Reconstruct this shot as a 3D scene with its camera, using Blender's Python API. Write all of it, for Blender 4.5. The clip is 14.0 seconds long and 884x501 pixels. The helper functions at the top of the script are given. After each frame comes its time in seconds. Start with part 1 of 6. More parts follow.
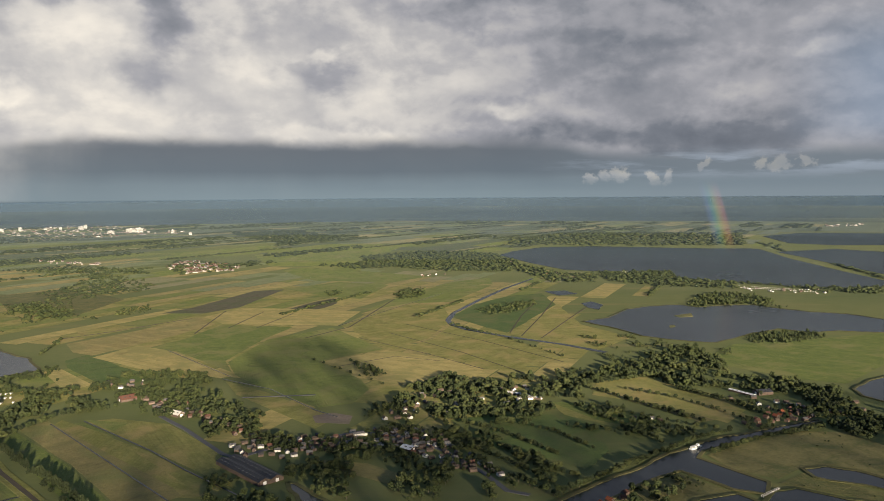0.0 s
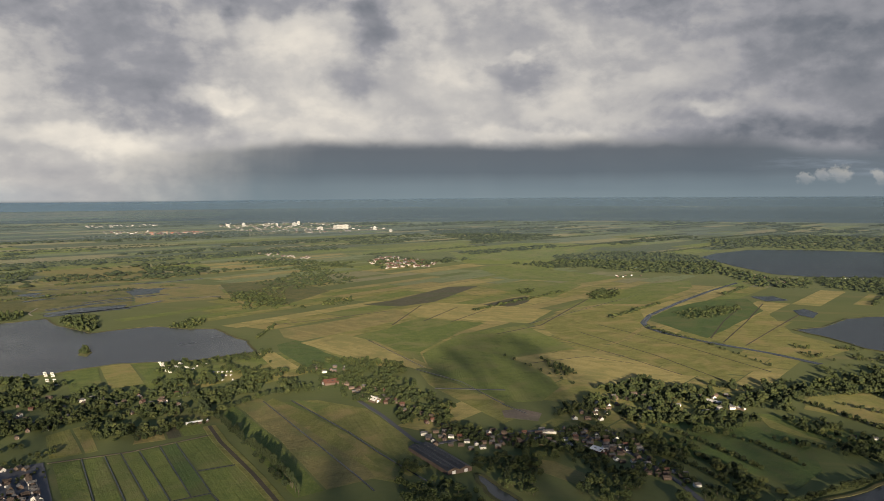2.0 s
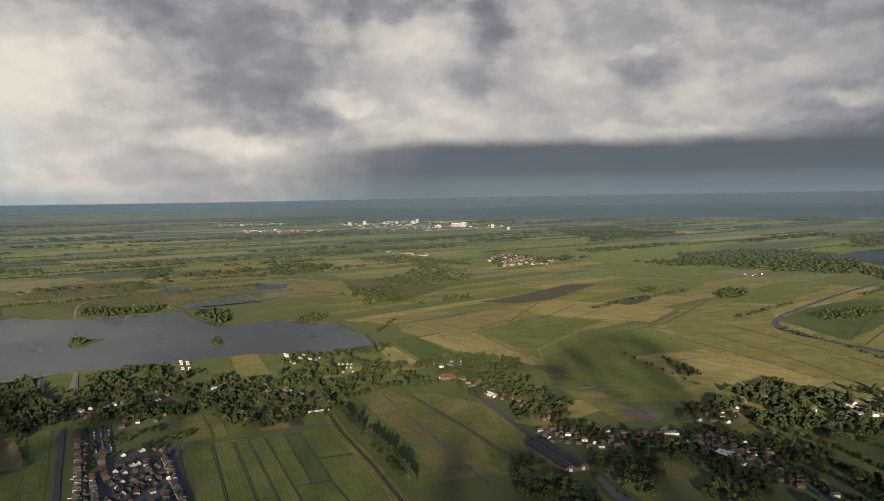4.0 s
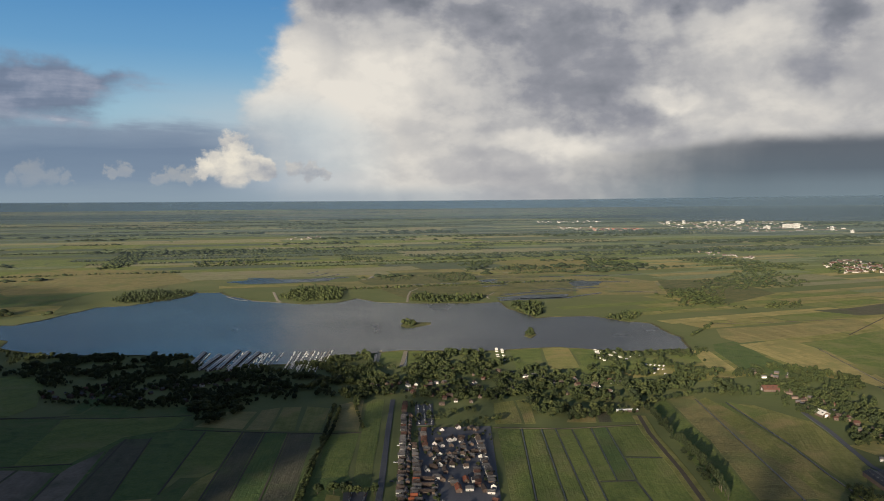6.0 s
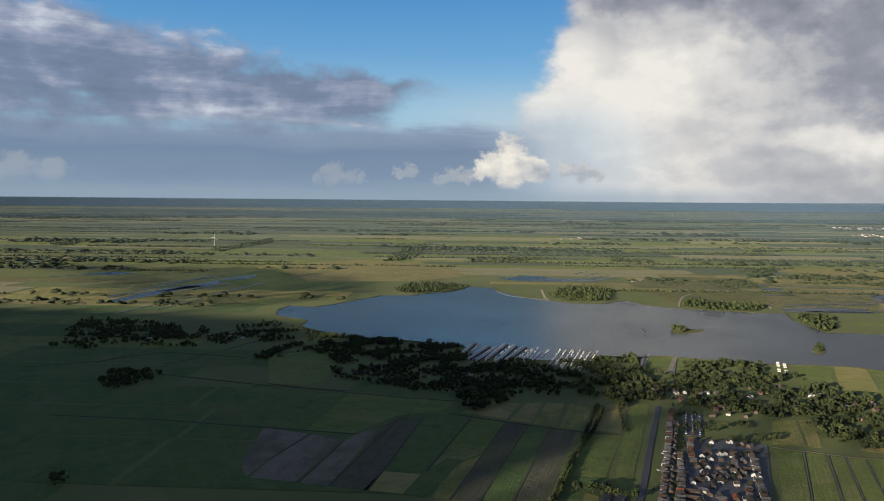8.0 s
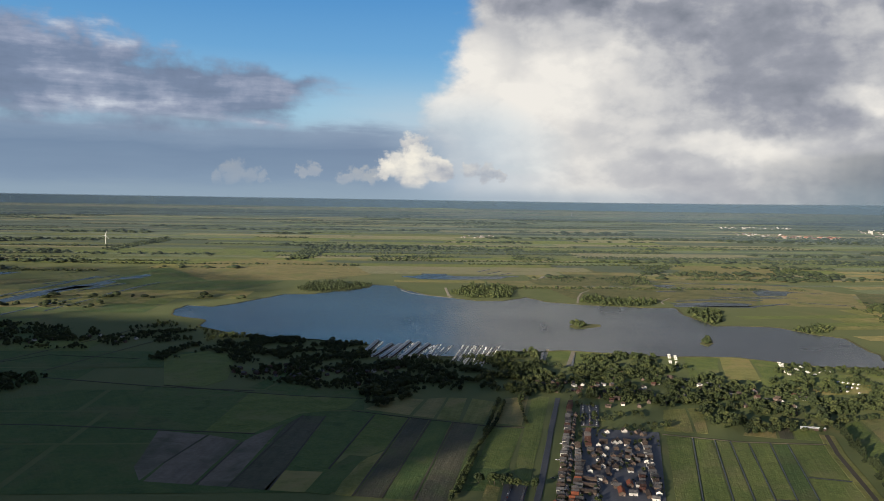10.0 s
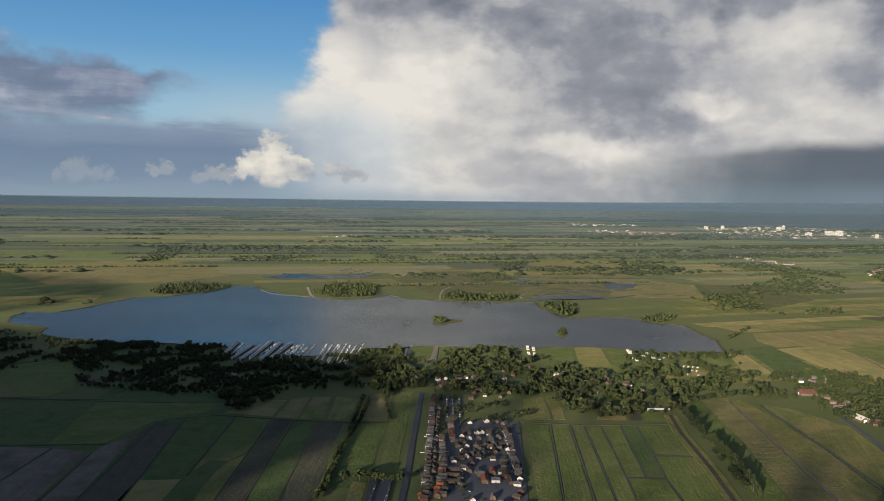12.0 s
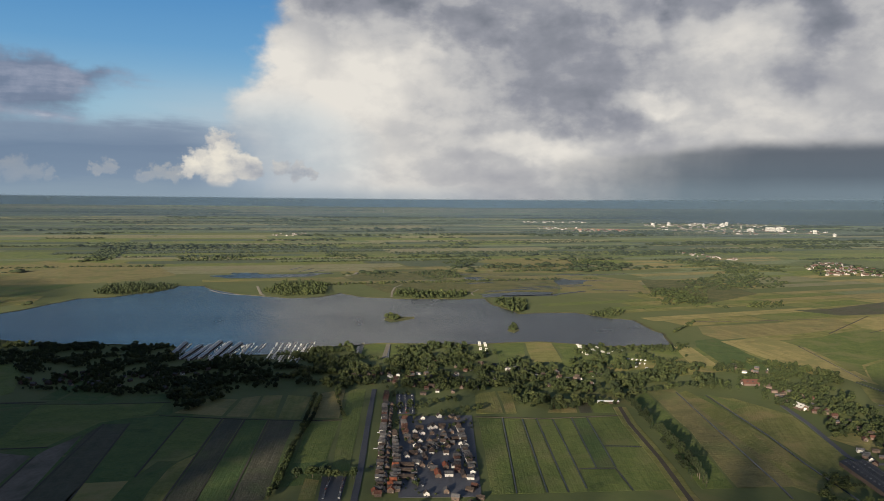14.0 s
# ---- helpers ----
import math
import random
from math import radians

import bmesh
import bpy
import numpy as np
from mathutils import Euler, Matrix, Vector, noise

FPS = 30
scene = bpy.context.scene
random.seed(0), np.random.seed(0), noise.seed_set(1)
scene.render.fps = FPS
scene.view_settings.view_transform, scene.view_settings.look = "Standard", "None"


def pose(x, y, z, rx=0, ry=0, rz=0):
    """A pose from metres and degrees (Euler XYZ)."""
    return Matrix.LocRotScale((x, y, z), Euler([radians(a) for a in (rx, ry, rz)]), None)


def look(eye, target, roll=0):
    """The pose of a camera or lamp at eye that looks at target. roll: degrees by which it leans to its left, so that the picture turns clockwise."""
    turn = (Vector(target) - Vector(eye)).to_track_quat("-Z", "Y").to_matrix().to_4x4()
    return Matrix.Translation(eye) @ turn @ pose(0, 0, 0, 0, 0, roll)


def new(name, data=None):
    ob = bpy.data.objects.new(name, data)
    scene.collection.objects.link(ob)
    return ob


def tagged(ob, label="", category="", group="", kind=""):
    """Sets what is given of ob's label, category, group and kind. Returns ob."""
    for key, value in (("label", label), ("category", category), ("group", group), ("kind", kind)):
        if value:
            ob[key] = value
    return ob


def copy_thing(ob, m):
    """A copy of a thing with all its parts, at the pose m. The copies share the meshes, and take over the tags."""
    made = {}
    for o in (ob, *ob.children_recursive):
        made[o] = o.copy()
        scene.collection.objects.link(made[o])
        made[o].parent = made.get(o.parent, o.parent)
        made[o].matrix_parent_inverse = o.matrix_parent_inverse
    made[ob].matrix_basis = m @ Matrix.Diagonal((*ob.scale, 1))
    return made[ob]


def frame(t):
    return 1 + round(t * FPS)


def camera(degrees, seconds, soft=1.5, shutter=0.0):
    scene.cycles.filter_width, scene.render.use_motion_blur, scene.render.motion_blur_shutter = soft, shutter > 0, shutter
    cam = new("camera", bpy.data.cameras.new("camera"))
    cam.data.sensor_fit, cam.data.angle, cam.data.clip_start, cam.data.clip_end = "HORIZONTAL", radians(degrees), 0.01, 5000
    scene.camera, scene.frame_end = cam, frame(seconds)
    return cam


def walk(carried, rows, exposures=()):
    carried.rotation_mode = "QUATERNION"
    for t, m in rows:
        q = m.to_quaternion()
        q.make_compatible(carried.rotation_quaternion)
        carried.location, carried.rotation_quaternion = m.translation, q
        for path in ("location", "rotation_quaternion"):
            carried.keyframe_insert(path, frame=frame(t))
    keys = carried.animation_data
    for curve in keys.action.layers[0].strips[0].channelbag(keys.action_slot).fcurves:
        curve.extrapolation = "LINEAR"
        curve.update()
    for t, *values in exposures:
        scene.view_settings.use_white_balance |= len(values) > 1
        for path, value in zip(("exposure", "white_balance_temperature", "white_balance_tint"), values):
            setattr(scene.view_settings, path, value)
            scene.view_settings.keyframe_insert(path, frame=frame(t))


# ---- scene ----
cam = camera(59.0, 14.0, 0.85)
walk(cam, [
    (0.0, pose(0.0, 0.0, 300.0, 86.12, 0.33, 0.00)),
    (0.5, pose(0.1, 1.9, 298.3, 86.12, 0.35, 2.89)),
    (1.0, pose(0.3, 3.8, 296.7, 86.14, 0.22, 6.81)),
    (1.5, pose(0.4, 5.5, 295.1, 86.14, 0.22, 10.53)),
    (2.0, pose(0.5, 7.2, 293.5, 86.20, 0.16, 14.16)),
    (4.5, pose(1.2, 14.1, 286.1, 86.16, 0.59, 27.17)),
    (5.0, pose(1.4, 15.2, 284.7, 86.23, 0.33, 33.12)),
    (5.5, pose(1.5, 16.2, 283.4, 86.24, 0.40, 38.35)),
    (6.0, pose(1.7, 17.1, 282.1, 86.28, 0.29, 45.69)),
    (6.5, pose(1.8, 17.9, 280.8, 86.30, -0.06, 53.57)),
    (7.0, pose(2.0, 18.7, 279.6, 86.32, -0.22, 63.85)),
    (7.2, pose(2.0, 18.9, 279.1, 86.32, -0.28, 65.35)),
    (8.3, pose(2.4, 20.0, 276.5, 86.32, -0.56, 65.35)),
    (9.5, pose(2.8, 21.0, 273.9, 86.33, -0.91, 62.71)),
    (10.0, pose(2.9, 21.2, 272.8, 86.37, -0.91, 58.40)),
    (10.5, pose(3.1, 21.3, 271.8, 86.42, -0.88, 54.83)),
    (11.0, pose(3.3, 21.3, 270.9, 86.45, -0.86, 51.69)),
    (11.5, pose(3.4, 21.3, 269.9, 86.47, -0.80, 49.07)),
    (12.0, pose(3.6, 21.1, 269.0, 86.47, -0.75, 48.33)),
    (12.5, pose(3.8, 20.8, 268.1, 86.45, -0.75, 48.31)),
    (13.0, pose(4.0, 20.5, 267.3, 86.44, -0.66, 46.87)),
    (13.5, pose(4.2, 20.0, 266.5, 86.43, -0.60, 45.52)),
    (14.0, pose(4.3, 19.5, 265.7, 86.41, -0.58, 44.73)),
], exposures=[
    (0, 1.45, 6500, 10), (2, 1.25, 6500, 10), (5, 1.08, 6450, 10), (6, 1.13, 6250, 10), (7, 1.22, 6050, 10),
    (9.5, 1.32, 6050, 10), (11, 1.22, 6100, 10), (12.5, 1.15, 6150, 10), (14, 1.15, 6150, 10)])

# ---- sky and sun ----
SUN_AZ, SUN_EL = 202.0, 11.0       # degrees to the left of the first view; height over the horizon


class Val:
    """A number in a node tree, with the usual arithmetic."""
    tree = None

    def __init__(self, s):
        self.s = s

    def op(self, kind, *others, clamp=False):
        n = Val.tree.nodes.new("ShaderNodeMath")
        n.operation, n.use_clamp = kind, clamp
        for i, v in enumerate((self, *others)):
            if isinstance(v, Val):
                Val.tree.links.new(v.s, n.inputs[i])
            else:
                n.inputs[i].default_value = v
        return Val(n.outputs[0])

    def __add__(self, o): return self.op("ADD", o)
    def __radd__(self, o): return self.op("ADD", o)
    def __sub__(self, o): return self.op("SUBTRACT", o)
    def __rsub__(self, o): return (self * -1.0) + o
    def __mul__(self, o): return self.op("MULTIPLY", o)
    def __rmul__(self, o): return self.op("MULTIPLY", o)
    def __truediv__(self, o): return self.op("DIVIDE", o)
    def clip(self): return self.op("ADD", 0.0, clamp=True)
    def max(self, o): return self.op("MAXIMUM", o)
    def min(self, o): return self.op("MINIMUM", o)

    def step(self, a, b):
        """0 below a, 1 over b, smooth between (a may be the larger)."""
        n = Val.tree.nodes.new("ShaderNodeMapRange")
        n.interpolation_type = "SMOOTHSTEP"
        Val.tree.links.new(self.s, n.inputs["Value"])
        lo, hi = (a, b) if a < b else (b, a)
        n.inputs["From Min"].default_value, n.inputs["From Max"].default_value = lo, hi
        n.inputs["To Min"].default_value, n.inputs["To Max"].default_value = (0, 1) if a < b else (1, 0)
        return Val(n.outputs["Result"])

    def bump(self, c, w):
        """1 at c, falling to 0 at a distance of w."""
        return (self - c).op("ABSOLUTE").step(w, 0.0)


def vec(x, y, z=0.0):
    n = Val.tree.nodes.new("ShaderNodeCombineXYZ")
    for i, v in enumerate((x, y, z)):
        if isinstance(v, Val):
            Val.tree.links.new(v.s, n.inputs[i])
        else:
            n.inputs[i].default_value = v
    return n.outputs[0]


def fractal(v, scale, detail=6.0, rough=0.55, distort=0.0):
    n = Val.tree.nodes.new("ShaderNodeTexNoise")
    Val.tree.links.new(v, n.inputs["Vector"])
    n.inputs["Scale"].default_value, n.inputs["Detail"].default_value = scale, detail
    n.inputs["Roughness"].default_value, n.inputs["Distortion"].default_value = rough, distort
    return Val(n.outputs["Fac"])


def blend(fac, a, b):
    n = Val.tree.nodes.new("ShaderNodeMix")
    n.data_type = "RGBA"
    for sock, v in ((n.inputs["Factor"], fac), (n.inputs[6], a), (n.inputs[7], b)):
        if isinstance(v, Val):
            Val.tree.links.new(v.s, sock)
        elif isinstance(v, (tuple, list)):
            sock.default_value = (*v[:3], 1)
        elif isinstance(v, (int, float)):
            sock.default_value = v
        else:
            Val.tree.links.new(v, sock)
    return n.outputs[2]


def build_sky():
    world = bpy.data.worlds.new("sky")
    scene.world = world
    world.use_nodes = True
    nt = Val.tree = world.node_tree
    nt.nodes.clear()
    out = nt.nodes.new("ShaderNodeOutputWorld")
    bg = nt.nodes.new("ShaderNodeBackground")
    nt.links.new(bg.outputs[0], out.inputs[0])
    clear = nt.nodes.new("ShaderNodeTexSky")
    clear.sky_type, clear.sun_disc = "NISHITA", False
    clear.sun_elevation, clear.sun_rotation = radians(SUN_EL), radians(-SUN_AZ)
    co = nt.nodes.new("ShaderNodeTexCoord")
    sep = nt.nodes.new("ShaderNodeSeparateXYZ")
    nt.links.new(co.outputs["Generated"], sep.inputs[0])
    x, y, z = (Val(sep.outputs[i]) for i in range(3))
    az = (x * -1.0).op("ARCTAN2", y) * 57.2958           # degrees to the left
    el = z.op("ARCSINE") * 57.2958
    # cloud noise at four sizes, softer and flatter towards the horizon
    n1 = fractal(vec(az, el * 1.25, 3.0), 0.085, 5, 0.48) - 0.5
    n2 = fractal(vec(az, el * 1.5, 7.0), 0.14, 6, 0.52, 0.15) - 0.5
    n2up = fractal(vec(az - 0.6, (el + 0.7) * 1.5, 7.0), 0.14, 6, 0.52, 0.15) - 0.5
    n3 = fractal(vec(az, el * 1.6, 1.0), 0.48, 5, 0.55, 0.2) - 0.5
    relief = n2 - n2up                                      # lit upper edges of the lumps
    # billows: round puffs with dark creases, and a ragged drift of the sky's own lines
    bill = (fractal(vec(az, el * 1.35, 11.0), 0.13, 4, 0.45) - 0.5).op("ABSOLUTE")
    azw = az + (fractal(vec(az, el * 1.2, 21.0), 0.16, 5, 0.55) - 0.5) * 9.0
    elw = el + (fractal(vec(az, el * 1.2, 31.0), 0.16, 5, 0.55) - 0.5) * 5.5
    azf = az + (fractal(vec(az, el, 41.0), 0.75, 5, 0.6) - 0.5) * 2.6
    elf = el + (fractal(vec(az, el, 51.0), 0.75, 5, 0.6) - 0.5) * 2.0
    streak = fractal(vec(az * 0.30, el * 2.0, 5.0), 0.30, 6, 0.58, 0.2) - 0.5

    def ramp(f, *stops):
        n = nt.nodes.new("ShaderNodeValToRGB")
        nt.links.new(f.s, n.inputs[0])
        e = n.color_ramp.elements
        while len(e) < len(stops):
            e.new(0.5)
        for k, (p, c) in zip(e, stops):
            k.position, k.color = p, (*c, 1)
        return n.outputs[0]

    def spot(a, e, wa, we, rag=1.0):
        """A soft ragged patch of sky: 1 in the middle, 0 outside."""
        d = (((azw - a) / wa).op("POWER", 2.0) + ((elw - e) / we).op("POWER", 2.0)).op("SQRT")
        return (d + (n2 * 0.8 + n3 * 0.7) * rag).step(1.2, 0.25)

    # clear blue, paler below
    mul = nt.nodes.new("ShaderNodeMix")
    mul.data_type, mul.blend_type = "RGBA", "MULTIPLY"
    mul.inputs["Factor"].default_value = 1.0
    nt.links.new(clear.outputs[0], mul.inputs[6])
    mul.inputs[7].default_value = (0.10, 0.12, 0.14, 1)
    blue = ramp((el / 14.0).clip(), (0.0, (0.42, 0.52, 0.58)), (0.45, (0.34, 0.55, 0.68)), (0.75, (0.15, 0.37, 0.62)), (1.0, (0.085, 0.28, 0.56)))
    sky = blend(0.85, mul.outputs[2], blue)
    # thin white veil beside the tower
    sky = blend(az.step(72.0, 60.0) * el.step(9.5, 4.0) * (0.75 + streak).clip(), sky, (0.55, 0.60, 0.63))
    # low grey bank along the western horizon
    bank = (el + streak * 2.6 + n3 * 0.7).step(5.6, 4.5) * az.step(54, 64)
    bank_col = ramp((el / 6.0 + streak * 0.5).clip(), (0.0, (0.28, 0.35, 0.41)), (0.22, (0.22, 0.29, 0.38)), (0.55, (0.175, 0.235, 0.33)), (1.0, (0.33, 0.39, 0.47)))
    sky = blend(bank * 0.92, sky, bank_col)
    # grey-violet layer cloud above it
    top = 12.9 - (96.0 - az) * 0.155
    foot = 5.0 + (71.5 - az).max(0.0) * 0.42
    layer = (top - elw + n2 * 2.0 + n3 * 1.6 + streak * 2.0).step(-0.5, 1.0) * (elw - foot + streak * 5.0 + n3 * 2.0).step(-1.2, 1.4) * (azw + streak * 12.0).step(62.0, 68.0)
    lay_col = ramp((0.54 + (el - top) * 0.040 + n2 * 0.9 + streak * 1.6 + relief * 1.5 + n3 * 0.5).clip(), (0.0, (0.15, 0.18, 0.25)), (0.4, (0.20, 0.235, 0.32)), (0.65, (0.32, 0.34, 0.42)), (1.0, (0.66, 0.66, 0.68)))
    sky = blend(layer * 0.93, sky, lay_col)
    sky = blend(el.bump(5.5, 0.5) * az.step(70, 76) * az.step(90, 84) * (0.6 + streak * 2.0).clip() * 0.35, sky, (0.48, 0.54, 0.60))

    # the great shower cloud: a towering edge, a bright face, shaded hollows
    edge = 58.6 - (el - 8.0) * 0.30 - (5.0 - el).max(0.0) * 0.6 + n2 * 5.0 + n3 * 3.0 + bill * 7.0
    tower = (edge - az).step(-0.5, 1.8) * (0.34 + 0.66 * el.step(4.0, 8.5) + az.step(56.0, 44.0)).clip()
    puff = (n2 + n3 * 0.55 + relief * 0.5).step(-0.08, 0.12) - 0.5
    lit = 0.72 + n1 * 0.14 + n2 * 0.12 + relief * 0.45 + n3 * 0.10 + puff * 0.05 + (bill * 0.35 - 0.03)
    lit = lit + az.bump(52.5, 11.0) * el.step(12.8, 9.5) * 0.24
    lit = lit + (edge - az).bump(2.0, 3.0) * el.step(5.0, 8.0) * 0.12
    lit = lit - az.step(8.0, -10.0) * 0.22 - el.step(11.5, 14.5) * 0.06 - az.step(-6.0, -20.0) * el.step(12.0, 9.5) * 0.05
    hollows = ((36.0, 9.6, 6.8, 4.6, -0.21), (43.0, 12.2, 5.0, 1.6, -0.14), (51.0, 13.9, 9.0, 1.4, -0.22), (26.0, 14.2, 7.0, 1.3, -0.20), (19.4, 11.8, 2.4, 2.4, -0.22),
              (21.8, 8.8, 2.6, 1.5, -0.14), (33.5, 5.6, 4.6, 1.4, -0.12), (7.2, 8.6, 4.2, 1.7, -0.17), (-1.0, 12.8, 4.5, 1.4, -0.16), (28.6, 13.0, 1.8, 1.5, -0.16),
              (-12.0, 10.8, 6.0, 2.6, -0.08), (-14.0, 4.2, 14.0, 1.5, -0.20), (-19.0, 13.6, 7.0, 1.4, -0.10), (10.0, 11.8, 7.0, 2.6, -0.08))
    lights = ((29.6, 7.3, 3.0, 1.0, 0.24), (25.0, 10.6, 2.8, 2.6, 0.12), (24.0, 6.0, 6.0, 1.8, 0.13), (49.6, 8.6, 4.6, 3.0, 0.12), (37.8, 3.7, 5.6, 0.9, 0.20),
              (8.4, 9.7, 1.5, 0.6, 0.20), (14.0, 8.4, 3.4, 2.2, 0.08), (7.0, 4.6, 6.0, 0.7, 0.14), (-3.8, 6.5, 3.4, 0.8, 0.19), (-25.8, 9.4, 2.2, 0.9, 0.17),
              (-20.0, 6.6, 4.0, 1.0, 0.08), (45.6, 10.4, 1.8, 0.8, 0.14))
    for spots, rag in ((hollows, 0.55), (lights, 0.9)):
        for a, e, wa, we, amp in spots:
            lit = lit + spot(a, e, wa, we, rag) * amp
    face = ramp(lit.clip(), (0.0, (0.085, 0.10, 0.125)), (0.3, (0.17, 0.185, 0.215)), (0.52, (0.335, 0.335, 0.36)), (0.74, (0.585, 0.56, 0.53)), (1.0, (0.90, 0.83, 0.72)))
    face = blend(az.step(-22.0, -30.0) * el.step(2.5, 5.0) * el.step(13.0, 8.0) * 0.45, face, (0.24, 0.33, 0.46))
    sky = blend(tower, sky, face)
    # rain under the base, hanging to the ground and drifting aside below
    base_el = 4.15 + n2 * 1.0 + n3 * 0.6 - (az - 23.0).max(0.0) * 0.07 - az.step(-6, -13) * 1.1
    under = (base_el - el).step(-0.45, 0.65)
    fall = fractal(vec(az * 1.0, el * 0.14, 2.0), 0.35, 3, 0.5) - 0.5
    thick = (az + fall * 6.0 - (4.0 - el) * 0.9).step(39.0, 22.0)
    rain_col = ramp((el / 4.2 + fall * 0.10).clip(), (0.0, (0.205, 0.265, 0.295)), (0.22, (0.185, 0.235, 0.265)), (0.45, (0.125, 0.155, 0.182)), (0.8, (0.125, 0.145, 0.168)), (1.0, (0.18, 0.19, 0.21)))
    rain_col = blend(az.step(-4.0, -20.0) * 0.5, rain_col, (0.20, 0.235, 0.27))
    rain_col = blend(az.bump(24.5, 8.0) * el.step(3.5, 1.0) * 0.25, rain_col, (0.15, 0.19, 0.215))
    sky = blend(under * thick * 0.97, sky, rain_col)
    # paler streaks and small sunlit heaps to the east
    sky = blend(el.bump(2.3, 1.4) * az.step(-5.0, -16.0) * streak.step(-0.04, 0.10) * 0.75, sky, (0.33, 0.38, 0.45))
    sky = blend(el.bump(0.9, 0.6) * az.step(20.0, 0.0) * (0.55 + streak * 2.0).clip() * 0.7, sky, (0.16, 0.205, 0.24))

    def heap(sky, puffs, full=0.95, warm=1.0):
        """Sunlit cauliflower heaps with flat feet: round puffs grown together."""
        body, high = None, None
        for a, e, r in puffs:
            d = 1.0 - (((azf - a) / r).op("POWER", 2.0) + ((elf - e) / r).op("POWER", 2.0)).op("SQRT")
            h = (elf - e) / r + d * 0.3
            body = d if body is None else body.op("SMOOTH_MAX", d, 0.25)
            high = h if high is None else high.max(h * d.step(0.0, 0.2))
        m = (body + n3 * 0.8).step(-0.05, 0.45) * (el + n3 * 1.2).step(0.7, 1.5)
        tone = ramp((0.52 + high * 0.30 + relief * 2.2 + n3 * 0.9).clip(), (0.0, (0.25, 0.29, 0.36)), (0.45, (0.52, 0.51, 0.50)), (1.0, (0.95 * warm, 0.86 * warm, 0.70 * warm)))
        return blend(m * full, sky, tone)

    sky = heap(sky, ((60.8, 3.9, 1.0), (60.2, 2.9, 1.3), (61.7, 2.6, 1.2), (59.0, 2.4, 1.1), (58.2, 2.2, 0.8), (62.6, 2.2, 0.8), (60.6, 2.0, 1.4)), 0.95)
    sky = heap(sky, ((56.2, 2.3, 0.7), (55.2, 2.1, 0.75), (54.4, 1.9, 0.5)), 0.75, 0.92)
    sky = heap(sky, ((64.7, 1.9, 0.75), (65.6, 1.6, 0.6), (63.6, 1.7, 0.6), (67.9, 2.2, 0.7), (68.6, 1.9, 0.6)), 0.36, 0.74)
    sky = heap(sky, ((72.2, 1.5, 0.8), (73.3, 1.7, 0.9), (74.4, 1.3, 0.6), (71.2, 1.2, 0.6), (92.0, 1.5, 1.2), (94.0, 1.7, 1.4)), 0.22, 0.75)
    sky = heap(sky, ((-11.6, 1.6, 0.7), (-12.6, 1.4, 0.7), (-10.6, 1.2, 0.5), (-15.0, 1.2, 0.6), (-16.2, 1.3, 0.6)), 0.42, 0.80)
    sky = heap(sky, ((-22.2, 2.3, 0.6), (-23.4, 2.3, 0.7), (-24.8, 2.2, 0.5), (-18.6, 2.2, 0.5)), 0.25, 0.75)
    # the heavy cloud goes on overhead and behind
    over = el.step(15.0, 30.0).max(az.op("ABSOLUTE").step(105.0, 140.0) * 0.75)
    sky = blend(over * 0.92, sky, (0.084, 0.122, 0.196))
    # haze on the horizon, dull land-coloured below it
    sky = blend(el.step(1.4, 0.2) * az.step(36.0, 50.0) * 0.6, sky, (0.30, 0.38, 0.44))
    sky = blend(el.step(0.0, -0.4), sky, (0.07, 0.09, 0.10))
    nt.links.new(sky, bg.inputs[0])
    bg.inputs[1].default_value = 0.406


build_sky()
sun = new("sun", bpy.data.lights.new("sun", "SUN"))
sun.data.energy, sun.data.angle, sun.data.color = 5.0, radians(0.6), (1.0, 0.84, 0.62)
_e, _a = radians(SUN_EL), radians(SUN_AZ)
SUN_WAY = Vector((-math.sin(_a) * math.cos(_e), math.cos(_a) * math.cos(_e), math.sin(_e)))
sun.matrix_world = look(SUN_WAY * 3000, (0, 0, 0))

# ---- materials ----
def material(name, rough=0.9, metal=0.0, spec=0.3):
    m = bpy.data.materials.new(name)
    m.use_nodes = True
    nt = Val.tree = m.node_tree
    b = nt.nodes["Principled BSDF"]
    b.inputs["Roughness"].default_value, b.inputs["Metallic"].default_value = rough, metal
    b.inputs["Specular IOR Level"].default_value = spec
    return m, nt, b


def coord(nt, kind="Object"):
    return nt.nodes.new("ShaderNodeTexCoord").outputs[kind]


def scaled(nt, v, s):
    n = nt.nodes.new("ShaderNodeMapping")
    nt.links.new(v, n.inputs[0])
    n.inputs["Scale"].default_value = s
    return n.outputs[0]


def roll_of(nt):
    return Val(nt.nodes.new("ShaderNodeObjectInfo").outputs["Random"])


def island(nt):
    return Val(nt.nodes.new("ShaderNodeNewGeometry").outputs["Random Per Island"])


def bumped(nt, b, h, strength=0.4, distance=0.3):
    n = nt.nodes.new("ShaderNodeBump")
    n.inputs["Strength"].default_value, n.inputs["Distance"].default_value = strength, distance
    nt.links.new(h.s, n.inputs["Height"])
    nt.links.new(n.outputs[0], b.inputs["Normal"])


